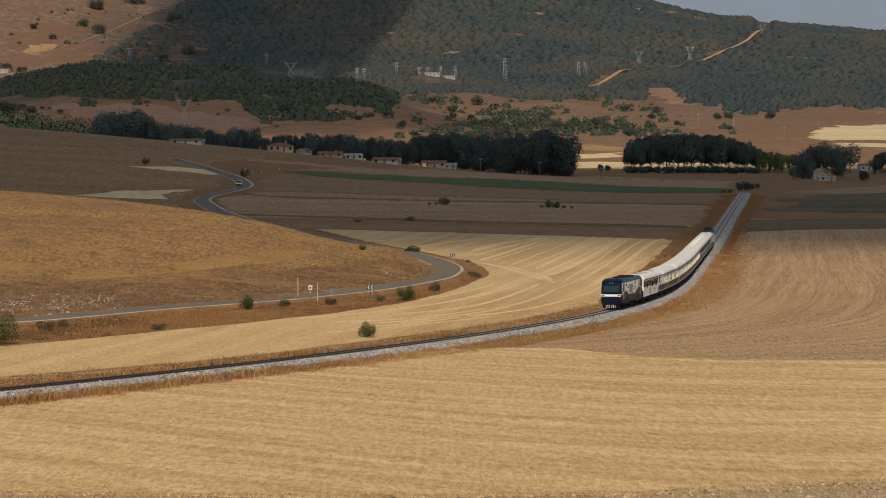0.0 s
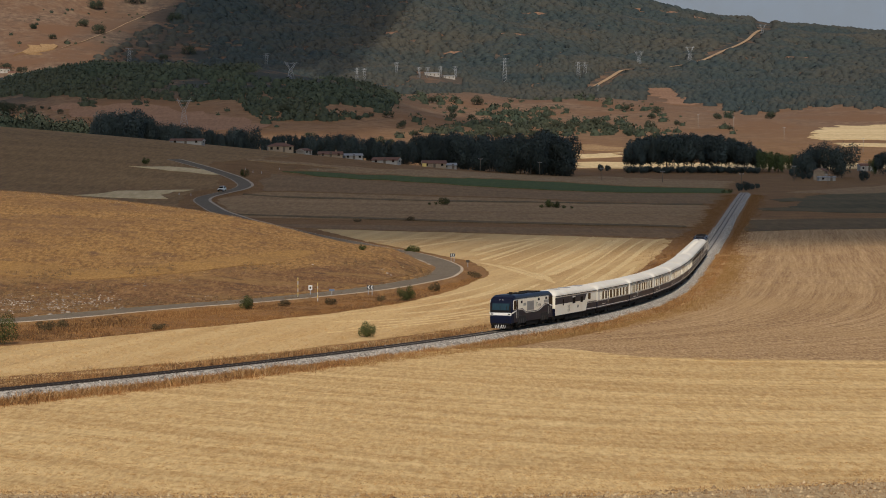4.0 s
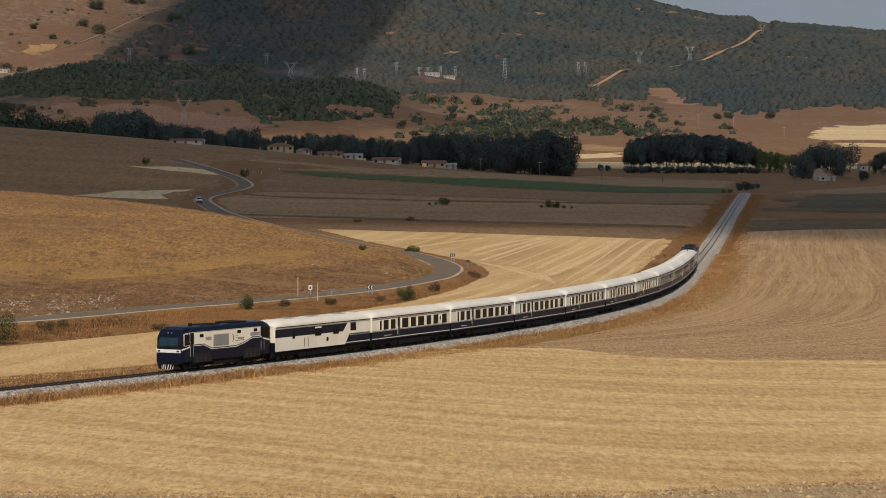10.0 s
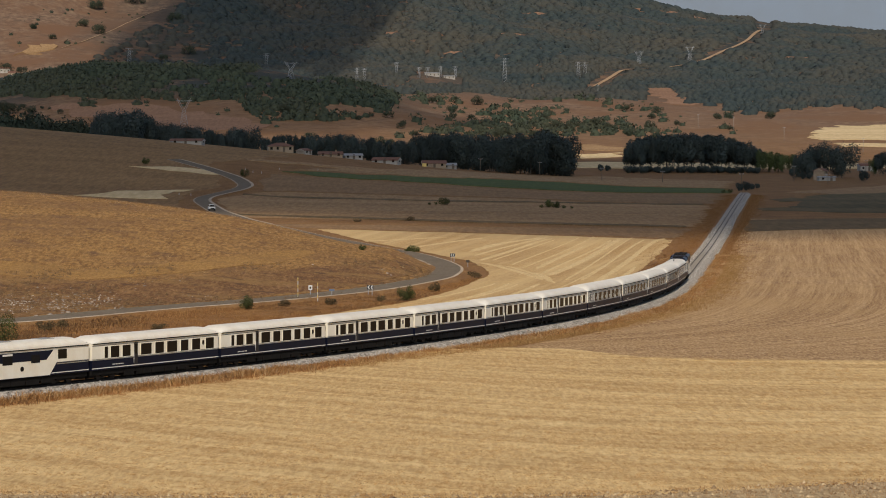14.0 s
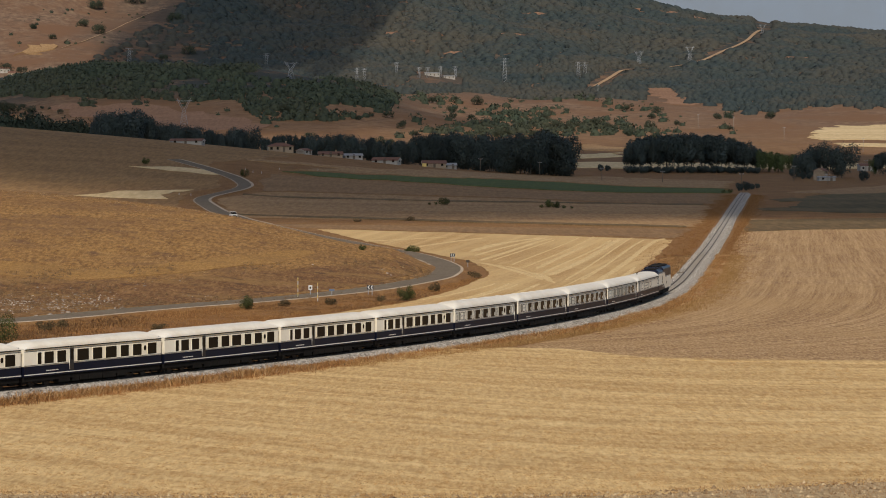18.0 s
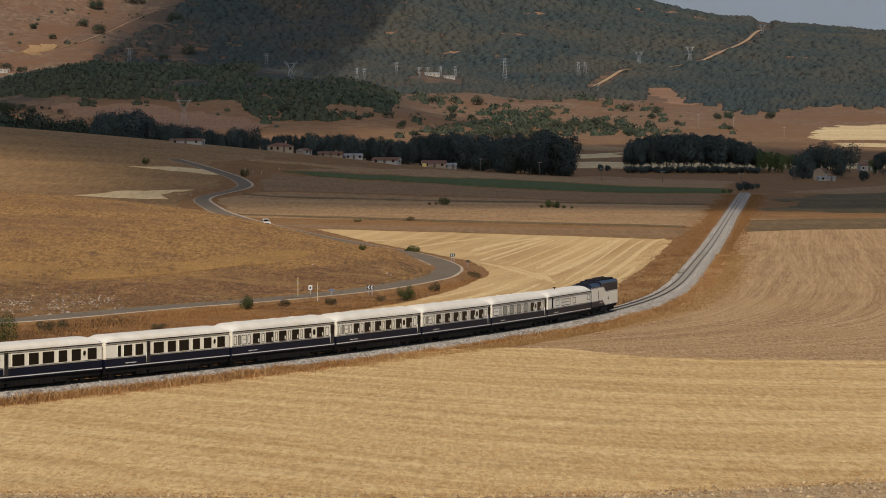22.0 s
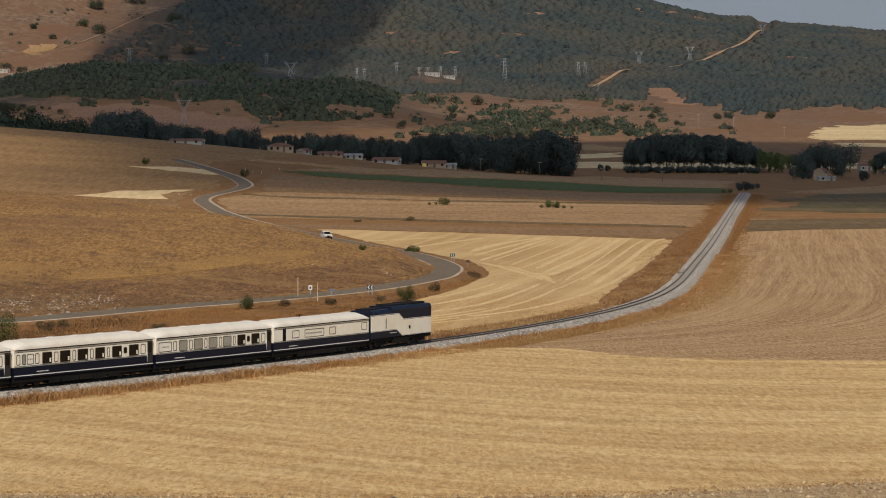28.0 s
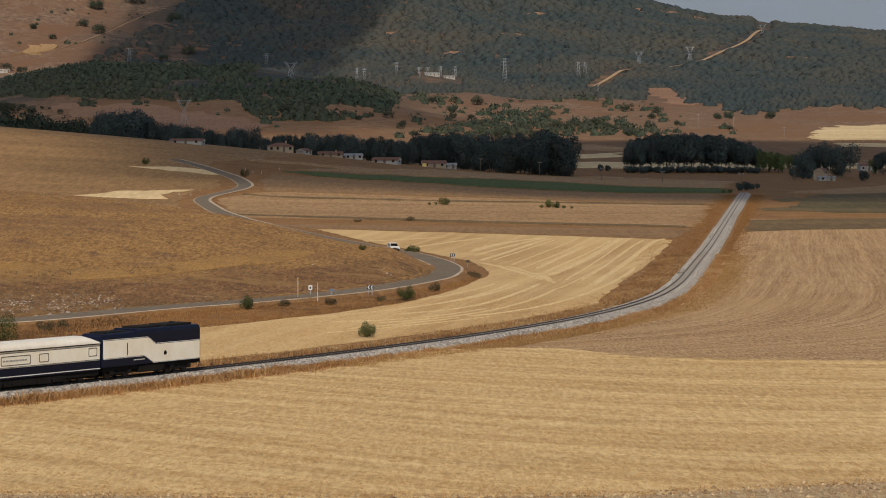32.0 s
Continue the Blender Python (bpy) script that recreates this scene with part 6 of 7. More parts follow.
    scatter("foot_wood", M_SCRUB_FAR, [dome(260 + i, 0, 0.95, 7) for i in range(8)], rows_of(cx, cy, size2, lift=-0.1 * size2), "closed dull green wood along the mountain foot, blued for haze", "scrub", True)


verge_grass()
stones()
woods()


# ---- trees and bushes
def tree_kind(name, label, category, leaf_mat, n, leaf, shape, base, high, seed, trunk_r=0.03):
    """A tree of unit crown: trunk with limbs and a crown of leaf clumps; high is its height in metres."""
    t = empty(name, label, category)
    b = bmesh.new()
    r = random.Random(seed)
    top = base + shape[2] * 0.6
    p = Vector((0, 0, -0.4))
    rad = high * trunk_r * 0.6
    for i in range(4):
        q = Vector((r.uniform(-0.02, 0.02) * high, r.uniform(-0.02, 0.02) * high, high * top * (i + 1) / 4))
        m = (q - p).to_track_quat("Z", "Y").to_matrix()
        r0, r1 = rad * (1 - i * 0.2), rad * (0.8 - i * 0.2)
        ring = lambda c, k: [c + m @ Vector((math.cos(a * 1.047) * k, math.sin(a * 1.047) * k, 0)) for a in range(6)]
        loft([ring(p, r0), ring(q, r1)], b)
        if i:
            for _ in range(2):
                a = r.uniform(0, 6.28)
                e = q + Vector((math.cos(a) * shape[0] * 0.35 * high, math.sin(a) * shape[1] * 0.35 * high, shape[2] * high * 0.15))
                tube(b, q, e, r1 * 0.4, 5)
        p = q
    part("trunk", b, M_BARK, t)
    v, f = leaf_cloud(n, leaf, shape, seed)
    v = v * high
    v[:, 2] += base * high
    link("crown", mesh_of("crown", v, [tuple(int(i) for i in q) for q in f], leaf_mat), t)
    return t


def put(kind, x, y, scale, turn=None, sink=0.0, wide=1.0):
    """A copy of a tree, standing on the ground."""
    c = copy_thing(kind, Matrix.LocRotScale((x, y, z_at(x, y) - sink), Euler((0, 0, random.uniform(0, 6.28) if turn is None else turn)), None))
    c.scale = (scale * wide, scale * wide, scale)
    return c


def drop(kind):
    for o in (*kind.children_recursive, kind):
        bpy.data.objects.remove(o)


def stand(kinds, y, depth, knots, gap, wide, rows=1):
    """A belt of trees whose tops follow a line: knots of sideways share (x over y) and the share of height over the eye."""
    q0, q1 = knots[0][0], knots[-1][0]
    n = int((q1 - q0) * y / gap)
    for r_ in range(rows):
        for i in range(n):
            yy = y + depth * (r_ + random.random()) / rows
            q = q0 + (q1 - q0) * (i + random.uniform(0.2, 0.8)) / n
            x = q * yy
            top = 20 + float(np.interp(q, [k[0] for k in knots], [k[1] for k in knots])) * yy
            tall = (top - z_at(x, yy)) * random.uniform(0.86, 1.02)
            kind, unit = random.choice(kinds)
            if tall > 1.5:
                put(kind, x, yy, tall / unit, wide=wide * random.uniform(0.85, 1.2))


def share(px, py):
    """Sideways and upward shares of the distance from the knoll."""
    return (px - 784) / 4927, (264.6 - py) / 4927


def belt(*pts):
    return [share(a, b) for a, b in pts]


PINES = [(tree_kind("pine_tree", "dark dense pine tree in the village belt", "tree", M_LEAF_DARK, 3600, 0.042, (0.62, 0.62, 0.92), 0.05, 12, 300 + i), 12) for i in range(3)]
BROAD = [(tree_kind("broadleaf_tree", "large dark round broadleaf tree behind the fields", "tree", M_LEAF_DARK, 6500, 0.04, (0.95, 0.95, 0.95), 0.04, 16, 310 + i), 16) for i in range(3)]
TALL = [(tree_kind("plantation_tree", "tall dark plantation tree on a bare trunk", "tree", M_LEAF_DARK, 3600, 0.036, (0.5, 0.5, 0.72), 0.26, 18, 320 + i, 0.018), 18) for i in range(4)]
LIGHT = [(tree_kind("poplar_tree", "light green young poplar beside the plantation", "tree", M_LEAF_LIGHT, 1500, 0.042, (0.5, 0.5, 0.85), 0.1, 9, 330 + i), 9) for i in range(2)]
STATION = [(tree_kind("shade_tree", "broad green shade tree by the station house", "tree", M_LEAF_DARK, 6000, 0.04, (0.95, 0.95, 0.88), 0.1, 15, 340 + i), 15) for i in range(2)]
OAK = [(tree_kind("oak_tree", "round green oak standing on the dry slope", "tree", M_SCRUB, 2200, 0.055, (1.3, 1.3, 0.95), 0.03, 7, 350 + i), 7) for i in range(3)]
BUSH = [(tree_kind("bush", "green rounded bush in dry grass", "bush", M_LEAF, 4200, 0.042, (1.15, 1.15, 0.98), 0.0, 2, 360 + i, 0.02), 2) for i in range(2)]
DRYBUSH = [(tree_kind("dry_bush", "brown half-dry bush on the verge", "bush", M_DRYBUSH, 1000, 0.09, (1.5, 1.5, 0.9), 0.0, 2, 370 + i, 0.02), 2) for i in range(2)]

stand(PINES, 1290, 40, belt((462, 242), (500, 238), (560, 238), (600, 236), (640, 242), (712, 250)), 4.2, 0.9, 2)
stand(BROAD, 1255, 60, belt((712, 252), (740, 238), (780, 233), (830, 240), (860, 236), (905, 246), (925, 236), (960, 232), (992, 238), (1008, 262)), 6.0, 0.9, 2)
stand(TALL, 1395, 45, belt((1112, 252), (1130, 243), (1180, 238), (1230, 237), (1280, 241), (1320, 252), (1342, 262)), 4.2, 1.0, 3)
stand(TALL, 1390, 20, belt((1098, 260), (1116, 254)), 2.6, 0.8, 1)
stand(BROAD, 1372, 14, belt((1104, 293), (1180, 294), (1260, 293), (1345, 295)), 3.4, 1.5, 1)
stand(LIGHT, 1385, 30, belt((1340, 264), (1370, 266), (1408, 270)), 3.2, 1.0, 2)
stand(STATION, 1262, 20, belt((1412, 268), (1440, 256), (1466, 247), (1490, 250), (1500, 270)), 7.0, 0.95, 1)
stand(BROAD, 1380, 50, belt((178, 206), (200, 198), (235, 195), (258, 210), (300, 222), (345, 224), (400, 236), (436, 226), (452, 244)), 5.2, 0.8, 2)
stand(OAK, 1440, 60, belt((-10, 196), (20, 198), (60, 205), (95, 208), (140, 216), (180, 224)), 6.0, 1.0, 2)
stand(OAK, 2240, 60, belt((-20, 176), (60, 184), (130, 196)), 7.0, 1.0, 1)
for px, y, tall, kind in ((1527, 1200, 4.8, STATION), (1340, 1075, 2.0, BROAD), (1405, 1260, 5, STATION), (1075, 1420, 3, BROAD), (1062, 1420, 3.4, BROAD), (1562, 1330, 11, STATION), (1545, 1330, 8, LIGHT), (1420, 1250, 3.2, BROAD), (1432, 1255, 2.6, BROAD), (1308, 1040, 3.0, BROAD), (1320, 1045, 3.4, BROAD), (1330, 1060, 2.4, BROAD), (1292, 1010, 1.5, BUSH), (1280, 1008, 1.2, BUSH)):
    put(kind[0][0], (px - 784) / 4927 * y, y, tall / kind[0][1])
for px, y, tall in ((750, 1900, 6), (670, 1850, 7.5), (690, 1880, 5), (730, 1920, 4), (1112, 2100, 6), (1160, 1985, 6.5), (948, 2090, 5), (1008, 2180, 7), (985, 2250, 6), (1055, 2300, 8), (800, 2480, 7), (845, 2600, 9), (1362, 2450, 7), (1270, 2440, 6), (1290, 2445, 6), (148, 3150, 9), (172, 3250, 13), (176, 3100, 11), (240, 3300, 15), (310, 3200, 12), (255, 3350, 9), (60, 3100, 6), (95, 3050, 6), (335, 3050, 10), (290, 3000, 7), (40, 2870, 8), (12, 2880, 10)):
    k = random.choice(OAK)
    put(k[0], (px - 784) / 4927 * y, y, tall / k[1], wide=1.1)
for _ in range(34):
    px, y = random.uniform(500, 1330), random.uniform(1950, 2600)
    k = random.choice(OAK)
    put(k[0], (px - 784) / 4927 * y, y, random.uniform(3.0, 7.5) / k[1], wide=random.uniform(1.0, 1.35))
NEAR_BUSHES = ((-10, 269.2, 3.0, 1.0, BUSH), (437, 335, 1.7, 0.85, BUSH), (718, 357.6, 2.0, 0.95, BUSH), (770, 381, 1.5, 0.8, DRYBUSH), (650, 278.8, 1.6, 1.0, BUSH), (642, 443.6, 1.0, 1.0, BUSH), (733, 542, 1.5, 1.3, BUSH), (722, 542, 1.2, 1.0, BUSH), (585, 346.2, 1.0, 1.0, DRYBUSH), (787, 838, 2.3, 1.2, BUSH), (772, 838, 0.9, 1.0, BUSH), (760, 838, 0.8, 1.0, BUSH), (972, 822, 2.4, 1.1, BUSH), (985, 818, 2.0, 1.0, BUSH))
FAR_BUSHES = ((958, 820, 1.0, 1.0, BUSH), (998, 816, 1.0, 1.1, BUSH), (1012, 815, 0.8, 1.1, BUSH), (726, 720, 1.3, 1.3, DRYBUSH), (632, 712, 0.9, 1.6, DRYBUSH), (503, 343, 0.9, 1.1, DRYBUSH), (843, 425, 0.9, 1.2, DRYBUSH), (835, 432, 0.8, 1.2, DRYBUSH), (80, 291, 1.2, 1.0, DRYBUSH), (108, 295, 1.1, 1.0, DRYBUSH), (674, 355, 0.9, 1.0, DRYBUSH), (432, 960, 2.6, 1.0, BUSH), (258, 990, 2.4, 1.0, BUSH), (1205, 430, 0.9, 0.8, DRYBUSH), (280, 293, 0.8, 1.4, DRYBUSH))
for px, y, tall, w, kind in (*NEAR_BUSHES, *FAR_BUSHES):
    k = random.choice(kind)
    put(k[0], (px - 784) / 4927 * y, y, tall / k[1], wide=w)
for ks in (PINES, BROAD, TALL, LIGHT, STATION, OAK, BUSH, DRYBUSH):
    for k in ks:
        drop(k[0])


# ---- bare tracks and patches on the mountain
def dirt_ribbon(name, shares, wide, label):
    pts = []
    for px, y in shares:
        pts.append(((px - 784) / 4927 * y, y))
    line = arc_steps(pts, 6.0)
    zs = height(line[:, 0], line[:, 1])
    right = np.array([max(0.0, z_at(x + wide / 2, y) - z) for (x, y), z in zip(line, zs)])
    structure(name, ribbon(name, line, zs + 0.5 + right, [(-wide / 2, 0), (0, 0.1), (wide / 2, 0)], M_TRACKDIRT), label)


dirt_ribbon("dirt_track", MOUNTAIN_TRACK, 5, "bare ochre service track up the mountain")
dirt_ribbon("dirt_track", [(px, spot(px, py, 2760)[1]) for px, py in ((110, 86), (150, 74), (190, 59), (225, 42), (262, 26), (300, 14))], 1.5, "faint ochre path slanting up the bare slope")


# ---- pylons and poles
def lattice(b, a0, a1, r):
    tube(b, a0, a1, r, 4)


def build_pylon(high, broad):
    """Lattice pylon: four legs to a waist, two arms spreading to a crossbeam."""
    t = empty("lattice_pylon", "pale galvanised lattice pylon with spreading arms", "pylon", "pylons of the power line")
    r = 0.11
    w0, w1, zw = broad * 0.22, broad * 0.09, high * 0.55
    for sx in (-1, 1):
        for sy in (-1, 1):
            part("leg", tube(bmesh.new(), (sx * w0, sy * w0, -0.5), (sx * w1, sy * w1, zw), r, 4), M_GALV, t)
    b = bmesh.new()
    k = 6
    for i in range(k):
        z0, z1 = zw * i / k, zw * (i + 1) / k
        a0, a1 = w0 + (w1 - w0) * i / k, w0 + (w1 - w0) * (i + 1) / k
        for s in (-1, 1):
            lattice(b, (-a0, s * a0, z0), (a1, s * a1, z1), r * 0.55)
            lattice(b, (a0, s * a0, z0), (-a1, s * a1, z1), r * 0.55)
            lattice(b, (s * a0, -a0, z0), (s * a1, a1, z1), r * 0.55)
    tagged(part("bracing", b, M_GALV, t), kind="stuff")
    for s in (-1, 1):
        b = bmesh.new()
        for e in (-1, 1):
            lattice(b, (s * w1, e * w1, zw), (s * broad * 0.36, e * 0.3, high * 0.92), r)
            lattice(b, (-s * w1 * 0.2, e * w1, zw), (s * broad * 0.26, e * 0.3, high * 0.92), r * 0.8)
        for i in range(4):
            f0, f1 = i / 4, (i + 1) / 4
            lattice(b, (s * (w1 + (broad * 0.36 - w1) * f0), 0, zw + (high * 0.92 - zw) * f0), (s * (-w1 * 0.2 + (broad * 0.26 + w1 * 0.2) * f1), 0, zw + (high * 0.92 - zw) * f1), r * 0.5)
        part("arm", b, M_GALV, t)
        part("peak", tube(bmesh.new(), (s * broad * 0.31, 0, high * 0.9), (s * broad * 0.4, 0, high), r, 4), M_GALV, t)
    b = bmesh.new()
    for e in (-0.3, 0.3):
        for z in (0.89, 0.93):
            lattice(b, (-broad * 0.5, e, high * 0.91), (0, e, high * z), r * 0.8)
            lattice(b, (0, e, high * z), (broad * 0.5, e, high * 0.91), r * 0.8)
    part("crossbeam", b, M_GALV, t)
    for x in (-0.48, 0, 0.48):
        part("insulator", tube(bmesh.new(), (x * broad, 0, high * 0.9), (x * broad, 0, high * 0.82), 0.1, 5), M_BLIND, t)
    return t


def build_mast(high, broad):
    t = empty("lattice_mast", "slim grey lattice mast with short cross arms", "pylon", "pylons of the power line")
    w0, w1 = broad * 0.5, broad * 0.18
    for sx in (-1, 1):
        for sy in (-1, 1):
            part("leg", tube(bmesh.new(), (sx * w0, sy * w0, -0.5), (sx * w1, sy * w1, high), 0.12, 4), M_GALV, t)
    b = bmesh.new()
    for i in range(9):
        z0, z1 = high * i / 9, high * (i + 1) / 9
        a0, a1 = w0 + (w1 - w0) * i / 9, w0 + (w1 - w0) * (i + 1) / 9
        for s in (-1, 1):
            lattice(b, (-a0, s * a0, z0), (a1, s * a1, z1), 0.08)
            lattice(b, (s * a0, a0, z0), (s * a1, -a1, z1), 0.08)
    tagged(part("bracing", b, M_GALV, t), kind="stuff")
    for z in (0.75, 0.86, 0.97):
        part("cross_arm", tube(bmesh.new(), (-broad * 0.9, 0, high * z), (broad * 0.9, 0, high * z), 0.12, 4), M_GALV, t)
    return t


PYLONS = ((515, 140, 2480, 15.5, 14, 0), (1130, 116, 3143, 16.5, 13, 0), (1220, 111, 3199, 19, 12, 0), (326, 221, 2115, 20, 13, 0), (1348, 62, 3720, 14, 11, 0))
MASTS = ((632, 146, 2860, 15, 3, 1), (645, 146, 2860, 15, 3, 1), (893, 152, 2920, 29, 5, 1), (1023, 138, 2975, 17, 4, 1), (1035, 138, 2975, 17, 4, 1), (472, 121, 3010, 16, 4, 1), (230, 112, 2600, 14, 4, 1), (742, 138, 2920, 11, 3, 1), (757, 138, 2925, 11, 3, 1), (780, 138, 2925, 12, 3, 1), (806, 138, 2930, 12, 3, 1), (702, 132, 2930, 13, 3, 1))
for px, py, y, tall, broad, slim in (*PYLONS, *MASTS):
    x, far_y = spot(px, py, 1700)
    tall, broad, y = tall * far_y / y, broad * far_y / y, far_y
    t = build_mast(tall, broad) if slim else build_pylon(tall, broad)
    t.location = (x, y, z_at(x, y))
    t.rotation_euler = (0, 0, radians(random.uniform(-12, 12)))


def build_pole(high, mat, label):
    t = empty("utility_pole", label, "pole")
    part("shaft", tube(bmesh.new(), (0, 0, -0.5), (0, 0, high), 0.12, 8), mat, t)
    b = bmesh.new()
    box(b, -0.9, 0.9, -0.07, 0.07, high - 0.5, high - 0.36)
    part("cross_arm", b, M_GALV, t)
    for x in (-0.8, 0, 0.8):
        part("insulator", tube(bmesh.new(), (x, 0, high - 0.36), (x, 0, high - 0.12), 0.06, 6), M_WHITE, t)
    return t


for px, y, tall, mat in ((1235, 2292, 12, M_CONCRETE), (1298, 2200, 13, M_CONCRETE), (1387, 1992, 10, M_CONCRETE), (1527, 1762, 9, M_CONCRETE), (1058, 2839, 10, M_CONCRETE), (850, 1215, 6, M_BARK), (955, 1235, 6.5, M_BARK), (1065, 1200, 5.5, M_BARK), (1172, 1180, 5, M_BARK), (1312, 1050, 6.5, M_BARK), (1405, 1200, 7, M_BARK), (1532, 1300, 8, M_BARK), (1465, 1150, 4.5, M_BARK)):
    x = (px - 784) / 4927 * y
    t = build_pole(tall, mat, "pale concrete pole with a short cross arm" if mat is M_CONCRETE else "weathered wooden utility pole")
    t.location = (x, y, z_at(x, y))


# ---- buildings
def build_house(w, d, h, rise, wall, roof_mat, label, hip=False, storeys=1, door_at=0.2, chimney=True, windows=3):
    t = empty("village_house" if storeys < 3 else "house", label, "house")
    part("wall", boxed(-w / 2, w / 2, -d / 2, d / 2, -1.2, h), wall, t)
    o = 0.35
    b = bmesh.new()
    inset = d * 0.5 if hip else 0.0
    lo = [(-w / 2 - o, -d / 2 - o, h), (w / 2 + o, -d / 2 - o, h), (w / 2 + o, d / 2 + o, h), (-w / 2 - o, d / 2 + o, h)]
    a = [b.verts.new((p[0], p[1], p[2] - 0.12)) for p in lo]
    c = [b.verts.new(p) for p in lo]
    e = [b.verts.new((-w / 2 - o + inset, 0, h + rise)), b.verts.new((w / 2 + o - inset, 0, h + rise))]
    b.faces.new(a[::-1])
    for i in range(4):
        b.faces.new((a[i], a[(i + 1) % 4], c[(i + 1) % 4], c[i]))
    b.faces.new((c[0], c[1], e[1], e[0]))
    b.faces.new((c[2], c[3], e[0], e[1]))
    b.faces.new((c[1], c[2], e[1]))
    b.faces.new((c[3], c[0], e[0]))
    roof = part("roof", b, roof_mat, t)
    if not hip:
        for s in (-1, 1):
            g = slab([(-d / 2, h - 0.1), (d / 2, h - 0.1), (0, h + rise - 0.15)], s * (w / 2 + o + 0.02) - 0.04, s * (w / 2 + o + 0.02) + 0.04)
            for v in g.verts:
                v.co.x, v.co.y = v.co.y, v.co.x
            part("gable", g, wall, t)
    if chimney:
        part("chimney", boxed(w * 0.2, w * 0.2 + 0.6, -0.3, 0.3, h + rise * 0.4, h + rise + 0.7), M_STONEWALL, roof)
    for k in range(storeys):
        z = h / storeys * k + h / storeys * 0.38
        for i in range(windows):
            x = -w / 2 + w * (i + 0.5) / windows
            if k == 0 and i == windows // 2:
                dr = part("door", boxed(x - 0.5, x + 0.5, -d / 2 - 0.05, -d / 2 + 0.05, 0, 2.0), M_BARK, t)
                continue
            win = part("window", boxed(x - 0.5, x + 0.5, -d / 2 - 0.03, -d / 2 + 0.05, z, z + 1.1), M_GLASS, t)
            part("sill", boxed(x - 0.6, x + 0.6, -d / 2 - 0.12, -d / 2 + 0.02, z - 0.1, z), M_CONCRETE, win)
    win = part("window", boxed(w / 2 - 0.02, w / 2 + 0.04, -0.5, 0.5, h * 0.4, h * 0.4 + 1.0), M_GLASS, t)
    return t


VILLAGE = (
    (332, 1138, 13.5, 5, 1.3, 0.9, M_WALL, M_TILE, "long low farm shed with a red tile roof", 0, 1, -12, 0, 3),
    (496, 1168, 10.5, 8, 2.5, 1.4, M_STONEWALL, M_TILE, "stone village house with a hipped tile roof", 1, 1, 8, 1, 4),
    (538, 1175, 4.5, 5, 1.6, 0.9, M_WALL, M_TILE, "small white gabled house", 0, 1, 55, 0, 2),
    (585, 1180, 10, 6, 1.2, 1.1, M_STONEWALL, M_TILE, "low house with a brown tile roof", 0, 1, 5, 1, 3),
    (625, 1185, 7.5, 5, 1.5, 0.9, M_WALL, M_GREYROOF, "white house with a grey sheet roof", 0, 1, 10, 0, 3),
    (684, 1150, 11, 6, 1.4, 1.2, M_WALL, M_TILE, "long white house with a faded tile roof", 0, 1, -14, 0, 3),
    (768, 1200, 10, 7, 1.8, 1.3, M_STONEWALL, M_TILE, "low stone barn under the trees", 0, 1, 4, 0, 3),
    (795, 1215, 6, 6, 1.6, 1.0, M_CONCRETE, M_GREYROOF, "grey outbuilding under the trees", 0, 1, 4, 0, 2),
)
OUTLYING = (
    (1452, 1225, 4.2, 5, 4.2, 1.3, M_STONEWALL, M_TILE, "two-storey ochre station house under the trees", 0, 2, 60, 1, 2),
    (1462, 1215, 7.5, 3, 1.6, 0.5, M_CONCRETE, M_GREYROOF, "low shelter beside the station house", 0, 1, 10, 0, 2),
    (1535, 1420, 9, 7, 2.8, 1.3, M_WALL, M_TILE, "low farm building behind the station", 0, 1, 5, 0, 3),
    (10, 2880, 10, 8, 4.0, 2.0, M_WALL, M_TILE, "white farmhouse on the bare slope", 0, 1, 10, 0, 3),
    (22, 2860, 7, 7, 3.0, 1.6, M_STONEWALL, M_TILE, "stone barn on the bare slope", 0, 1, 10, 0, 2),
    (765, 2925, 16, 6, 3.0, 0.7, M_CONCRETE, M_GREYROOF, "low pale substation building", 0, 1, 3, 0, 4),
    (795, 2930, 12, 6, 2.6, 0.6, M_CONCRETE, M_GREYROOF, "pale substation switch house", 0, 1, 3, 0, 3),
)
for px, y, w, d, h, rise, wall, roof_mat, label, hip, st, turn, chim, wins in (*VILLAGE, *OUTLYING):
    t = build_house(w, d, h, rise, wall, roof_mat, label, bool(hip), st, chimney=bool(chim), windows=wins)
    x = (px - 784) / 4927 * y
    t.location = (x, y, z_at(x, y))
    t.rotation_euler = (0, 0, radians(turn))
t = empty("skip_container", "yellow container beside the barn", "container")
part("body", boxed(-0.9, 0.9, -0.8, 0.8, 0, 1.3, 0.08), M_YELLOW, t)
part("lid", boxed(-0.95, 0.95, -0.85, 0.85, 1.3, 1.4, 0.04), M_YELLOW, t)
t.location = ((751 - 784) / 4927 * 1190, 1190, z_at((751 - 784) / 4927 * 1190, 1190))


# ---- road furniture
def stood(t, px, y):
    x = (px - 784) / 4927 * y
    t.location = (x, y, z_at(x, y))
    return t


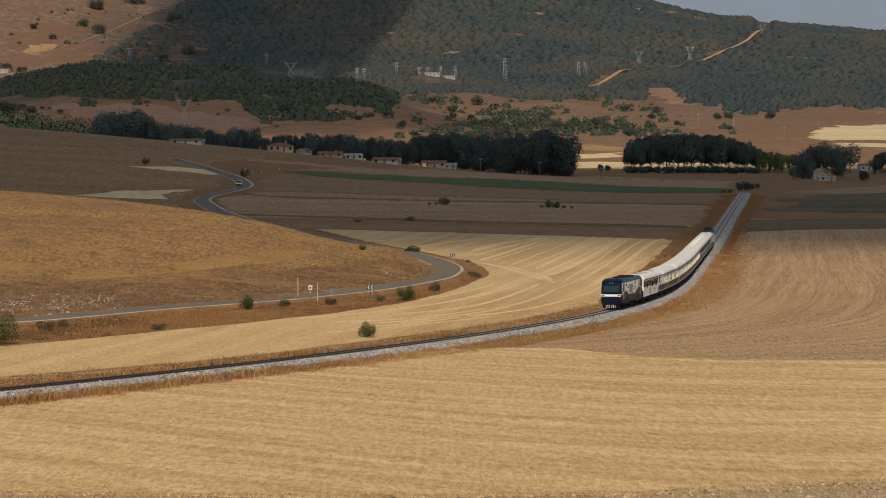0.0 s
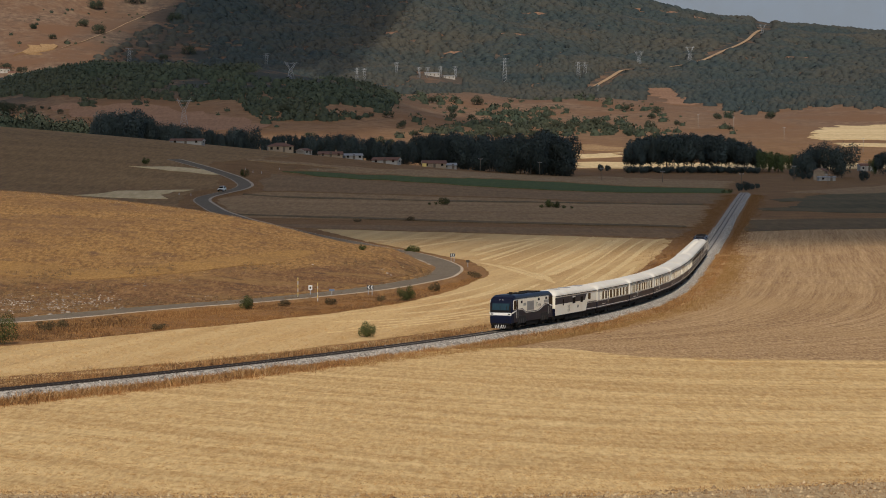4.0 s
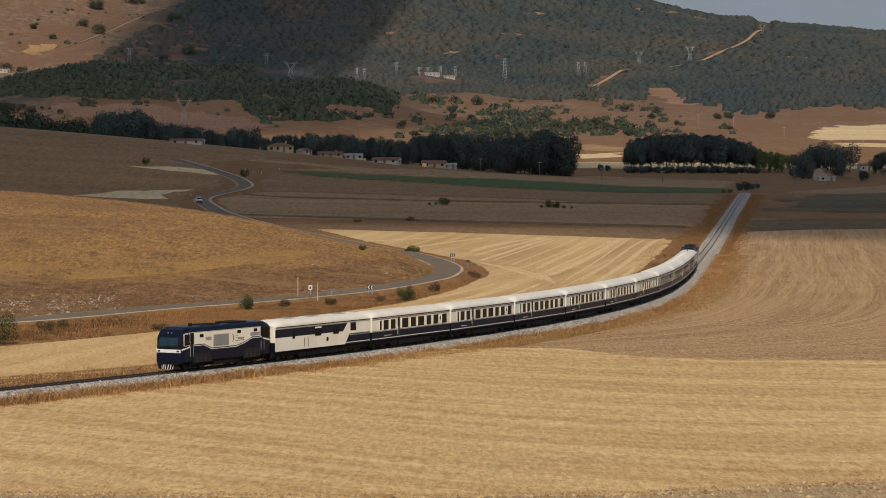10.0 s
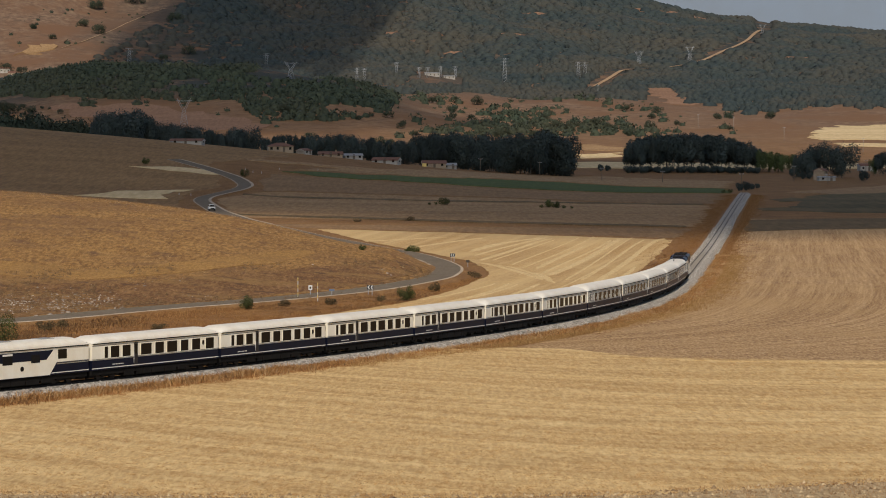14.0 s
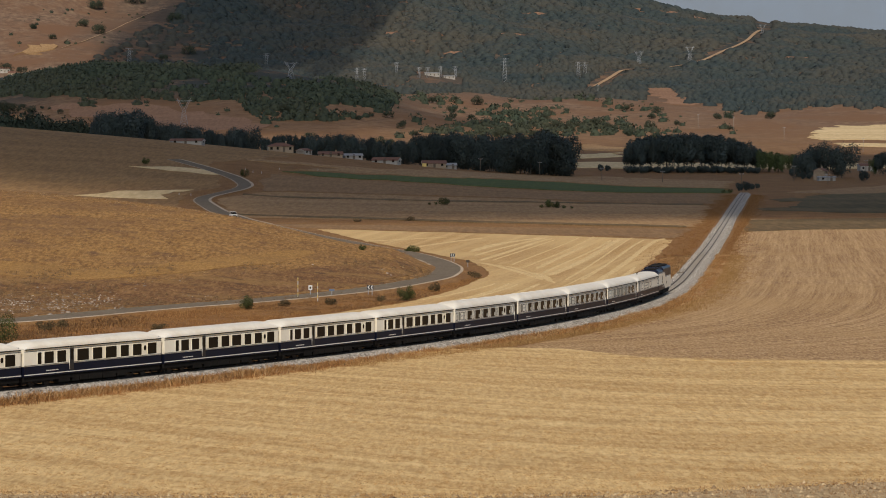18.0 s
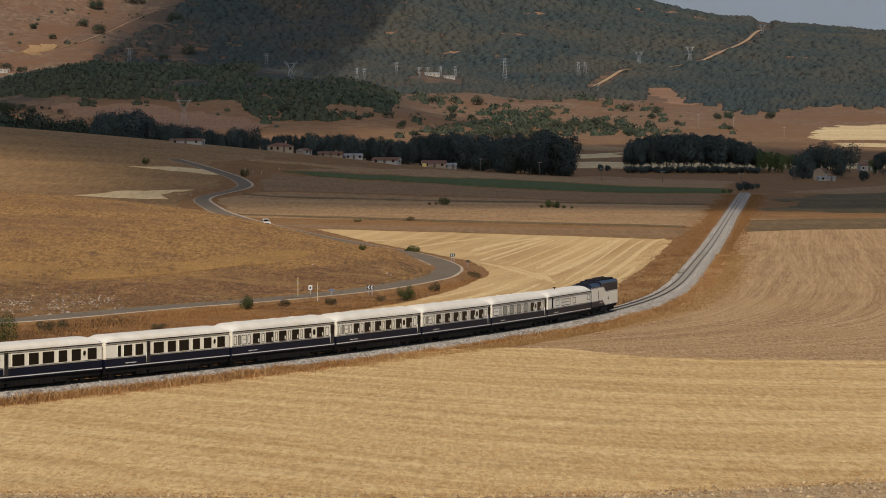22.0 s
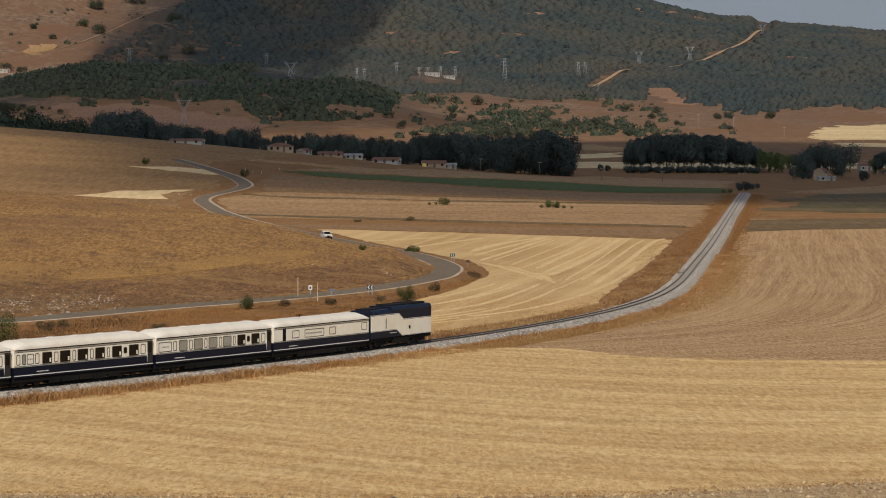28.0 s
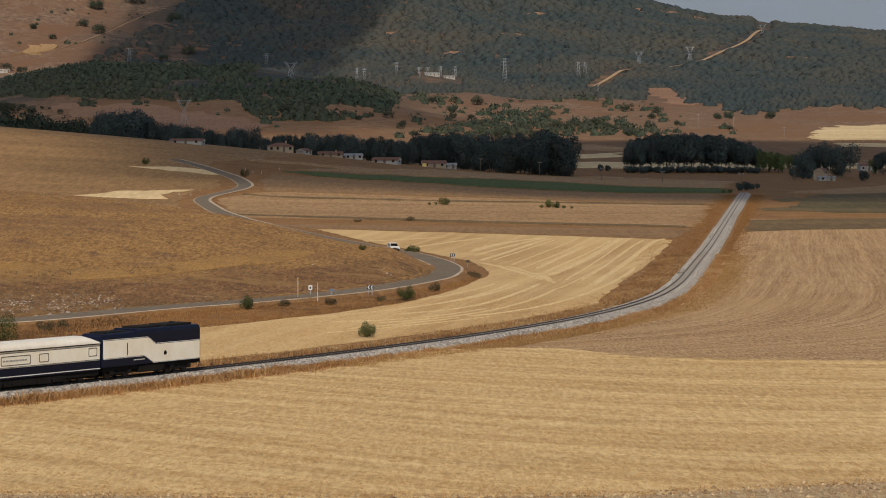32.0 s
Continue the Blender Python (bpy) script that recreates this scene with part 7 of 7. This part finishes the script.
def build_chevron(w, h, post):
    t = empty("chevron_sign", "black and white chevron bend sign on posts", "road sign", "signs along the bend")
    p = part("panel", boxed(-w / 2, w / 2, -0.03, 0.0, post, post + h), M_SIGNBLACK, t)
    for k in (-0.26, 0.2):
        b = slab([(k * w - 0.14 * w, post + h / 2), (k * w + 0.08 * w, post + h * 0.94), (k * w + 0.24 * w, post + h * 0.94), (k * w + 0.02 * w, post + h / 2), (k * w + 0.24 * w, post + h * 0.06), (k * w + 0.08 * w, post + h * 0.06)], -0.045, -0.02)
        part("chevron", b, M_WHITE, p)
    for s in (-1, 1):
        part("post", boxed(s * w * 0.3 - 0.04, s * w * 0.3 + 0.04, 0.0, 0.08, -0.3, post + h), M_GALV, t)
    return t


def build_marker(high):
    t = empty("marker_post", "slim post painted in yellow and white bands", "post", "marker posts by the road")
    k = 6
    for i in range(k):
        part("band", tube(bmesh.new(), (0, 0, high * i / k - (0.2 if i == 0 else 0)), (0, 0, high * (i + 1) / k), 0.042, 8), M_YELLOW if i % 2 else M_WHITE, t)
    return t


def build_panel(w, h, post, mat, label, name="road_sign"):
    t = empty(name, label, "road sign", "signs along the bend")
    part("panel", boxed(-w / 2, w / 2, -0.03, 0.0, post, post + h, 0.01), mat, t)
    part("post", boxed(-0.04, 0.04, 0.0, 0.08, -0.3, post + h * 0.9), M_GALV, t)
    return t


stood(build_chevron(0.85, 0.55, 0.85), 655, 369.8)
stood(build_chevron(0.85, 0.6, 1.1), 801, 489.4)
stood(build_marker(2.9), 527, 357.4)
stood(build_marker(2.4), 562, 355.3)
t = stood(build_panel(0.5, 0.6, 0.95, M_WHITE, "square white notice board with a dark mark"), 549, 363.2)
part("mark", boxed(-0.12, 0.12, -0.045, -0.03, 1.1, 1.38), M_BLIND, t)
t = stood(build_panel(0.7, 0.25, 1.0, M_BLUE, "faded blue road sign on a post"), 587, 361.8)
t = stood(build_panel(0.6, 0.42, 0.85, M_BLIND, "dull back of a road sign"), 828, 468.5)
for px, py in ((1213, 490), (317, 345), (338, 346), (435, 301), (448, 306), (495, 300), (563, 302), (463, 307)):
    m = empty("kerb_post", "short white roadside reflector post", "post", "reflector posts")
    part("shaft", boxed(-0.06, 0.06, -0.04, 0.04, -0.1, 0.75, 0.02), M_WHITE, m)
    part("band", boxed(-0.065, 0.065, -0.045, 0.045, 0.55, 0.65), M_SIGNBLACK, m)
    stood(m, px, spot(px, py)[1])


# ---- the white car on the road
def build_car():
    t = empty("white_car", "small white off-road car driving down the road", "car")
    shape = [(-2.1, 0.45), (-2.15, 0.95), (-2.0, 1.12), (-1.85, 1.15), (1.15, 1.1), (2.0, 0.95), (2.1, 0.7), (2.1, 0.45)]
    part("body", slab(shape, -0.85, 0.85), M_WHITE, t)
    cab = bmesh.new()
    lo = [(-1.9, -0.82), (1.0, -0.82), (1.0, 0.82), (-1.9, 0.82)]
    hi = [(-1.65, -0.68), (0.25, -0.68), (0.25, 0.68), (-1.65, 0.68)]
    loft([[(x, y, 1.1) for x, y in lo], [(x, y, 1.68) for x, y in hi], [(x * 0.97, y * 0.9, 1.74) for x, y in hi]], cab, False)
    c = part("cabin", cab, M_WHITE, t)
    for s in (-1, 1):
        for x0, x1, x2, x3 in ((-1.7, -0.75, -0.75, -1.55), (-0.65, 0.75, 0.2, -0.65)):
            b = bmesh.new()
            v = [b.verts.new(p) for p in ((x0, s * 0.815, 1.16), (x1, s * 0.815, 1.16), (x2, s * 0.705, 1.62), (x3, s * 0.705, 1.62))]
            v2 = [b.verts.new((p.co.x, p.co.y - s * 0.03, p.co.z)) for p in v]
            b.faces.new(v)
            b.faces.new(v2[::-1])
            for i in range(4):
                b.faces.new((v[i], v[(i + 1) % 4], v2[(i + 1) % 4], v2[i]))
            part("side_window", b, M_GLASS, c)
    b = bmesh.new()
    v = [b.verts.new(p) for p in ((0.98, -0.74, 1.16), (0.98, 0.74, 1.16), (0.32, 0.62, 1.62), (0.32, -0.62, 1.62))]
    v2 = [b.verts.new((p.co.x + 0.03, p.co.y, p.co.z + 0.03)) for p in v]
    b.faces.new(v)
    b.faces.new(v2[::-1])
    for i in range(4):
        b.faces.new((v[i], v[(i + 1) % 4], v2[(i + 1) % 4], v2[i]))
    part("windscreen", b, M_GLASS, c)
    part("bumper", boxed(2.05, 2.2, -0.82, 0.82, 0.4, 0.65, 0.03), M_BLACK, t)
    part("bumper", boxed(-2.25, -2.1, -0.82, 0.82, 0.4, 0.65, 0.03), M_BLACK, t)
    part("grille", boxed(2.04, 2.13, -0.45, 0.45, 0.68, 0.88), M_BLACK, t)
    for s in (-1, 1):
        part("headlight", boxed(2.03, 2.12, s * 0.65 - 0.14, s * 0.65 + 0.14, 0.7, 0.88, 0.02), M_GREY, t)
        for x in (-1.35, 1.35):
            w = part("wheel", tube(bmesh.new(), (x, s * 0.68, 0.34), (x, s * 0.88, 0.34), 0.34, 14), M_BLACK, t)
            part("rim", tube(bmesh.new(), (x, s * 0.86, 0.34), (x, s * 0.895, 0.34), 0.2, 10), M_GREY, w)
    return t


CAR = build_car()
CAR_T = (0, 2, 6, 9, 13, 23, 25, 28, 31, 32)
CAR_S = (694, 682, 650, 618, 577, 441.5, 416, 378, 329, 311)


def run_car():
    """Along the road; times and metres along the road's line."""
    d = np.concatenate([[0], np.cumsum(np.hypot(*np.diff(ROAD_LINE, axis=0).T))])
    rows = []
    for i in range(0, 65):
        s = float(np.interp(i / 2, CAR_T, CAR_S))
        at = [Vector((float(np.interp(s + e, d, ROAD_LINE[:, 0])), float(np.interp(s + e, d, ROAD_LINE[:, 1])), float(np.interp(s + e, d, ROAD_Z)) + 0.04)) for e in (-1.3, 1.3)]
        side = (at[0] - at[1]).normalized().cross(Vector((0, 0, 1))) * 1.4
        way = at[0] - at[1]
        rows.append((i / 2, Matrix.LocRotScale((at[0] + at[1]) / 2 + side, Euler((0, -math.atan2(way.z, way.xy.length), math.atan2(way.y, way.x))), None)))
    walk(CAR, rows)


# ---- a small bird crossing close to the camera
def build_bird():
    t = empty("bird", "small dark brown bird in flight", "bird")
    ring = lambda x, r: [(x, math.cos(a * 1.047) * r, math.sin(a * 1.047) * r) for a in range(6)]
    part("body", loft([ring(-0.08, 0.008), ring(-0.03, 0.022), ring(0.03, 0.024), ring(0.07, 0.014), ring(0.09, 0.004)]), M_BARK, t)
    for s in (-1, 1):
        b = slab([(-0.02, 0.0), (0.04, 0.0), (0.03, 0.09), (-0.03, 0.17), (-0.035, 0.08)], -0.004, 0.004)
        for v in b.verts:
            v.co = Vector((v.co.x, s * v.co.z, v.co.y + 0.35 * v.co.z))
        part("wing", b, M_BARK, t)
    b = slab([(-0.07, -0.012), (-0.15, -0.03), (-0.14, 0.0), (-0.15, 0.03), (-0.07, 0.012)], -0.003, 0.003)
    for v in b.verts:
        v.co = Vector((v.co.x, v.co.z, v.co.y))
    part("tail", b, M_BARK, t)
    return t


BIRD = build_bird()
BIRD_WINGS = [(o, s) for o, s in zip([c for c in BIRD.children if c.name.startswith("wing")], (-1, 1))]


def run_bird():
    """A straight crossing with quick wing beats."""
    for wing, s in BIRD_WINGS:
        beat = [(24.3 + 0.1 * i, pose(0, 0, 0, s * (38 if i % 2 else -22), 0, 0)) for i in range(12)]
        walk(wing, [(0.0, pose(0, 0, 0, 0, 0, 0))] + beat + [(32.0, pose(0, 0, 0, 0, 0, 0))])

    def at(px, py, y, bank=0):
        return pose((px - 784) / 4927 * y, y, 20 - (py - 264.6) / 4927 * y, bank, 0, 6)
    walk(BIRD, [(0.0, at(-9000, 1400, 62)), (20.0, at(-5000, 1100, 62)), (24.0, at(-1100, 900, 60)), (24.5, at(4, 804, 60)), (24.8, at(707, 719, 60, 20)), (24.9, at(891, 705, 60, -15)), (25.0, at(1178, 699, 60, 15)), (25.1, at(1372, 647, 60, -10)), (25.2, at(1560, 620, 60)), (25.6, at(2400, 500, 60)), (28.0, at(5000, 200, 62)), (32.0, at(9000, 0, 64))])


# ---- hazy sky low behind the mountain
def build_backdrop():
    n = 48
    pts = [(4880 * math.sin(radians(-16 + 32 * i / n)), 4880 * math.cos(radians(-16 + 32 * i / n))) for i in range(n + 1)]
    verts = [(x, y, z) for x, y in pts for z in (-50, 250, 700)]
    faces = [(i * 3 + k, i * 3 + 3 + k, i * 3 + 4 + k, i * 3 + 1 + k) for i in range(n) for k in (0, 1)]
    return structure("backdrop", mesh_of("backdrop", verts, faces, M_HAZE, True), "plain blue-grey haze of the far sky")


build_backdrop()


# ---- drifting clouds, high above and behind the view, whose shadows lie on the land
def build_cloud(rx, ry, skew, seed, label, vapour):
    """One cumulus: a closed lumpy body, flat below and billowing above, ragged at the rim."""
    n = 70
    u, v = np.meshgrid(np.linspace(-1.25, 1.25, n), np.linspace(-1.25, 1.25, n))
    wob = smooth_noise(u * 4.0, v * 4.0, seed) * 0.16 + smooth_noise(u * 11.0, v * 11.0, seed + 1) * 0.08
    rho = np.clip(1.06 - (np.abs(u) ** 3 + np.abs(v) ** 3) ** (1 / 3) + wob, 0, None)
    dens = np.clip(rho / 0.22, 0, 1)
    dens = dens * dens * (3 - 2 * dens)
    top = 70 * np.sqrt(rho) * (1 + 0.3 * smooth_noise(u * 14, v * 14, seed + 2))
    x, y = u * rx + v * skew, v * ry
    verts = np.concatenate([np.stack([x, y, top], -1).reshape(-1, 3), np.stack([x, y, -12 * np.sqrt(rho) - 0.5], -1).reshape(-1, 3)])
    live = (rho > 0).ravel()
    faces = []
    for r_ in range(n - 1):
        for c_ in range(n - 1):
            q = [r_ * n + c_, r_ * n + c_ + 1, (r_ + 1) * n + c_ + 1, (r_ + 1) * n + c_]
            if any(live[k] for k in q):
                faces.append(tuple(q))
                faces.append(tuple(k + n * n for k in q[::-1]))
    me = mesh_of("cloud", verts, faces, vapour, True)
    at = me.attributes.new("vapour", "FLOAT", "POINT")
    at.data.foreach_set("value", np.tile(dens.ravel(), 2))
    return tagged(new("cloud", me), label, "cloud")


HIGH = 700.0


def over(x, y, ground, turn=0.0):
    """Where a cloud hangs whose shadow falls on that place."""
    k = HIGH / TO_SUN.z
    return pose(x + TO_SUN.x * k, y + TO_SUN.y * k, ground + HIGH, 0, 0, turn)


CLOUD_A = build_cloud(560, 470, 40, 3, "broad grey-white cumulus cloud drifting over the valley", M_CLOUD)
CLOUD_B = build_cloud(140, 640, 62, 5, "grey-white cumulus cloud over the mountain", M_CLOUD_THIN)
# the third, out of view, is added to dim the foothills
CLOUD_C = build_cloud(385, 330, -60, 8, "unseen thin cloud veil added to dim the foothills", M_CLOUD_VEIL)


def run_clouds():
    walk(CLOUD_A, [(t, over(60 + e, 1075 + d, 8, a)) for t, d, e, a in ((0.0, -65, 0, 0), (6.0, -35, 0, -6), (12.0, 75, 10, -20), (19.0, 220, 55, -41), (24.0, 295, 95, -49), (28.0, 340, 110, -52), (32.0, 365, 120, -53))])
    walk(CLOUD_B, [(t, over(-195 - d, 3290, 150)) for t, d in ((0.0, 0), (32.0, 25))])
    walk(CLOUD_C, [(t, over(-335 - d, 2350, 60)) for t, d in ((0.0, 0), (32.0, 25))])


def motions():
    run_train()
    run_car()
    run_bird()
    run_clouds()


motions()
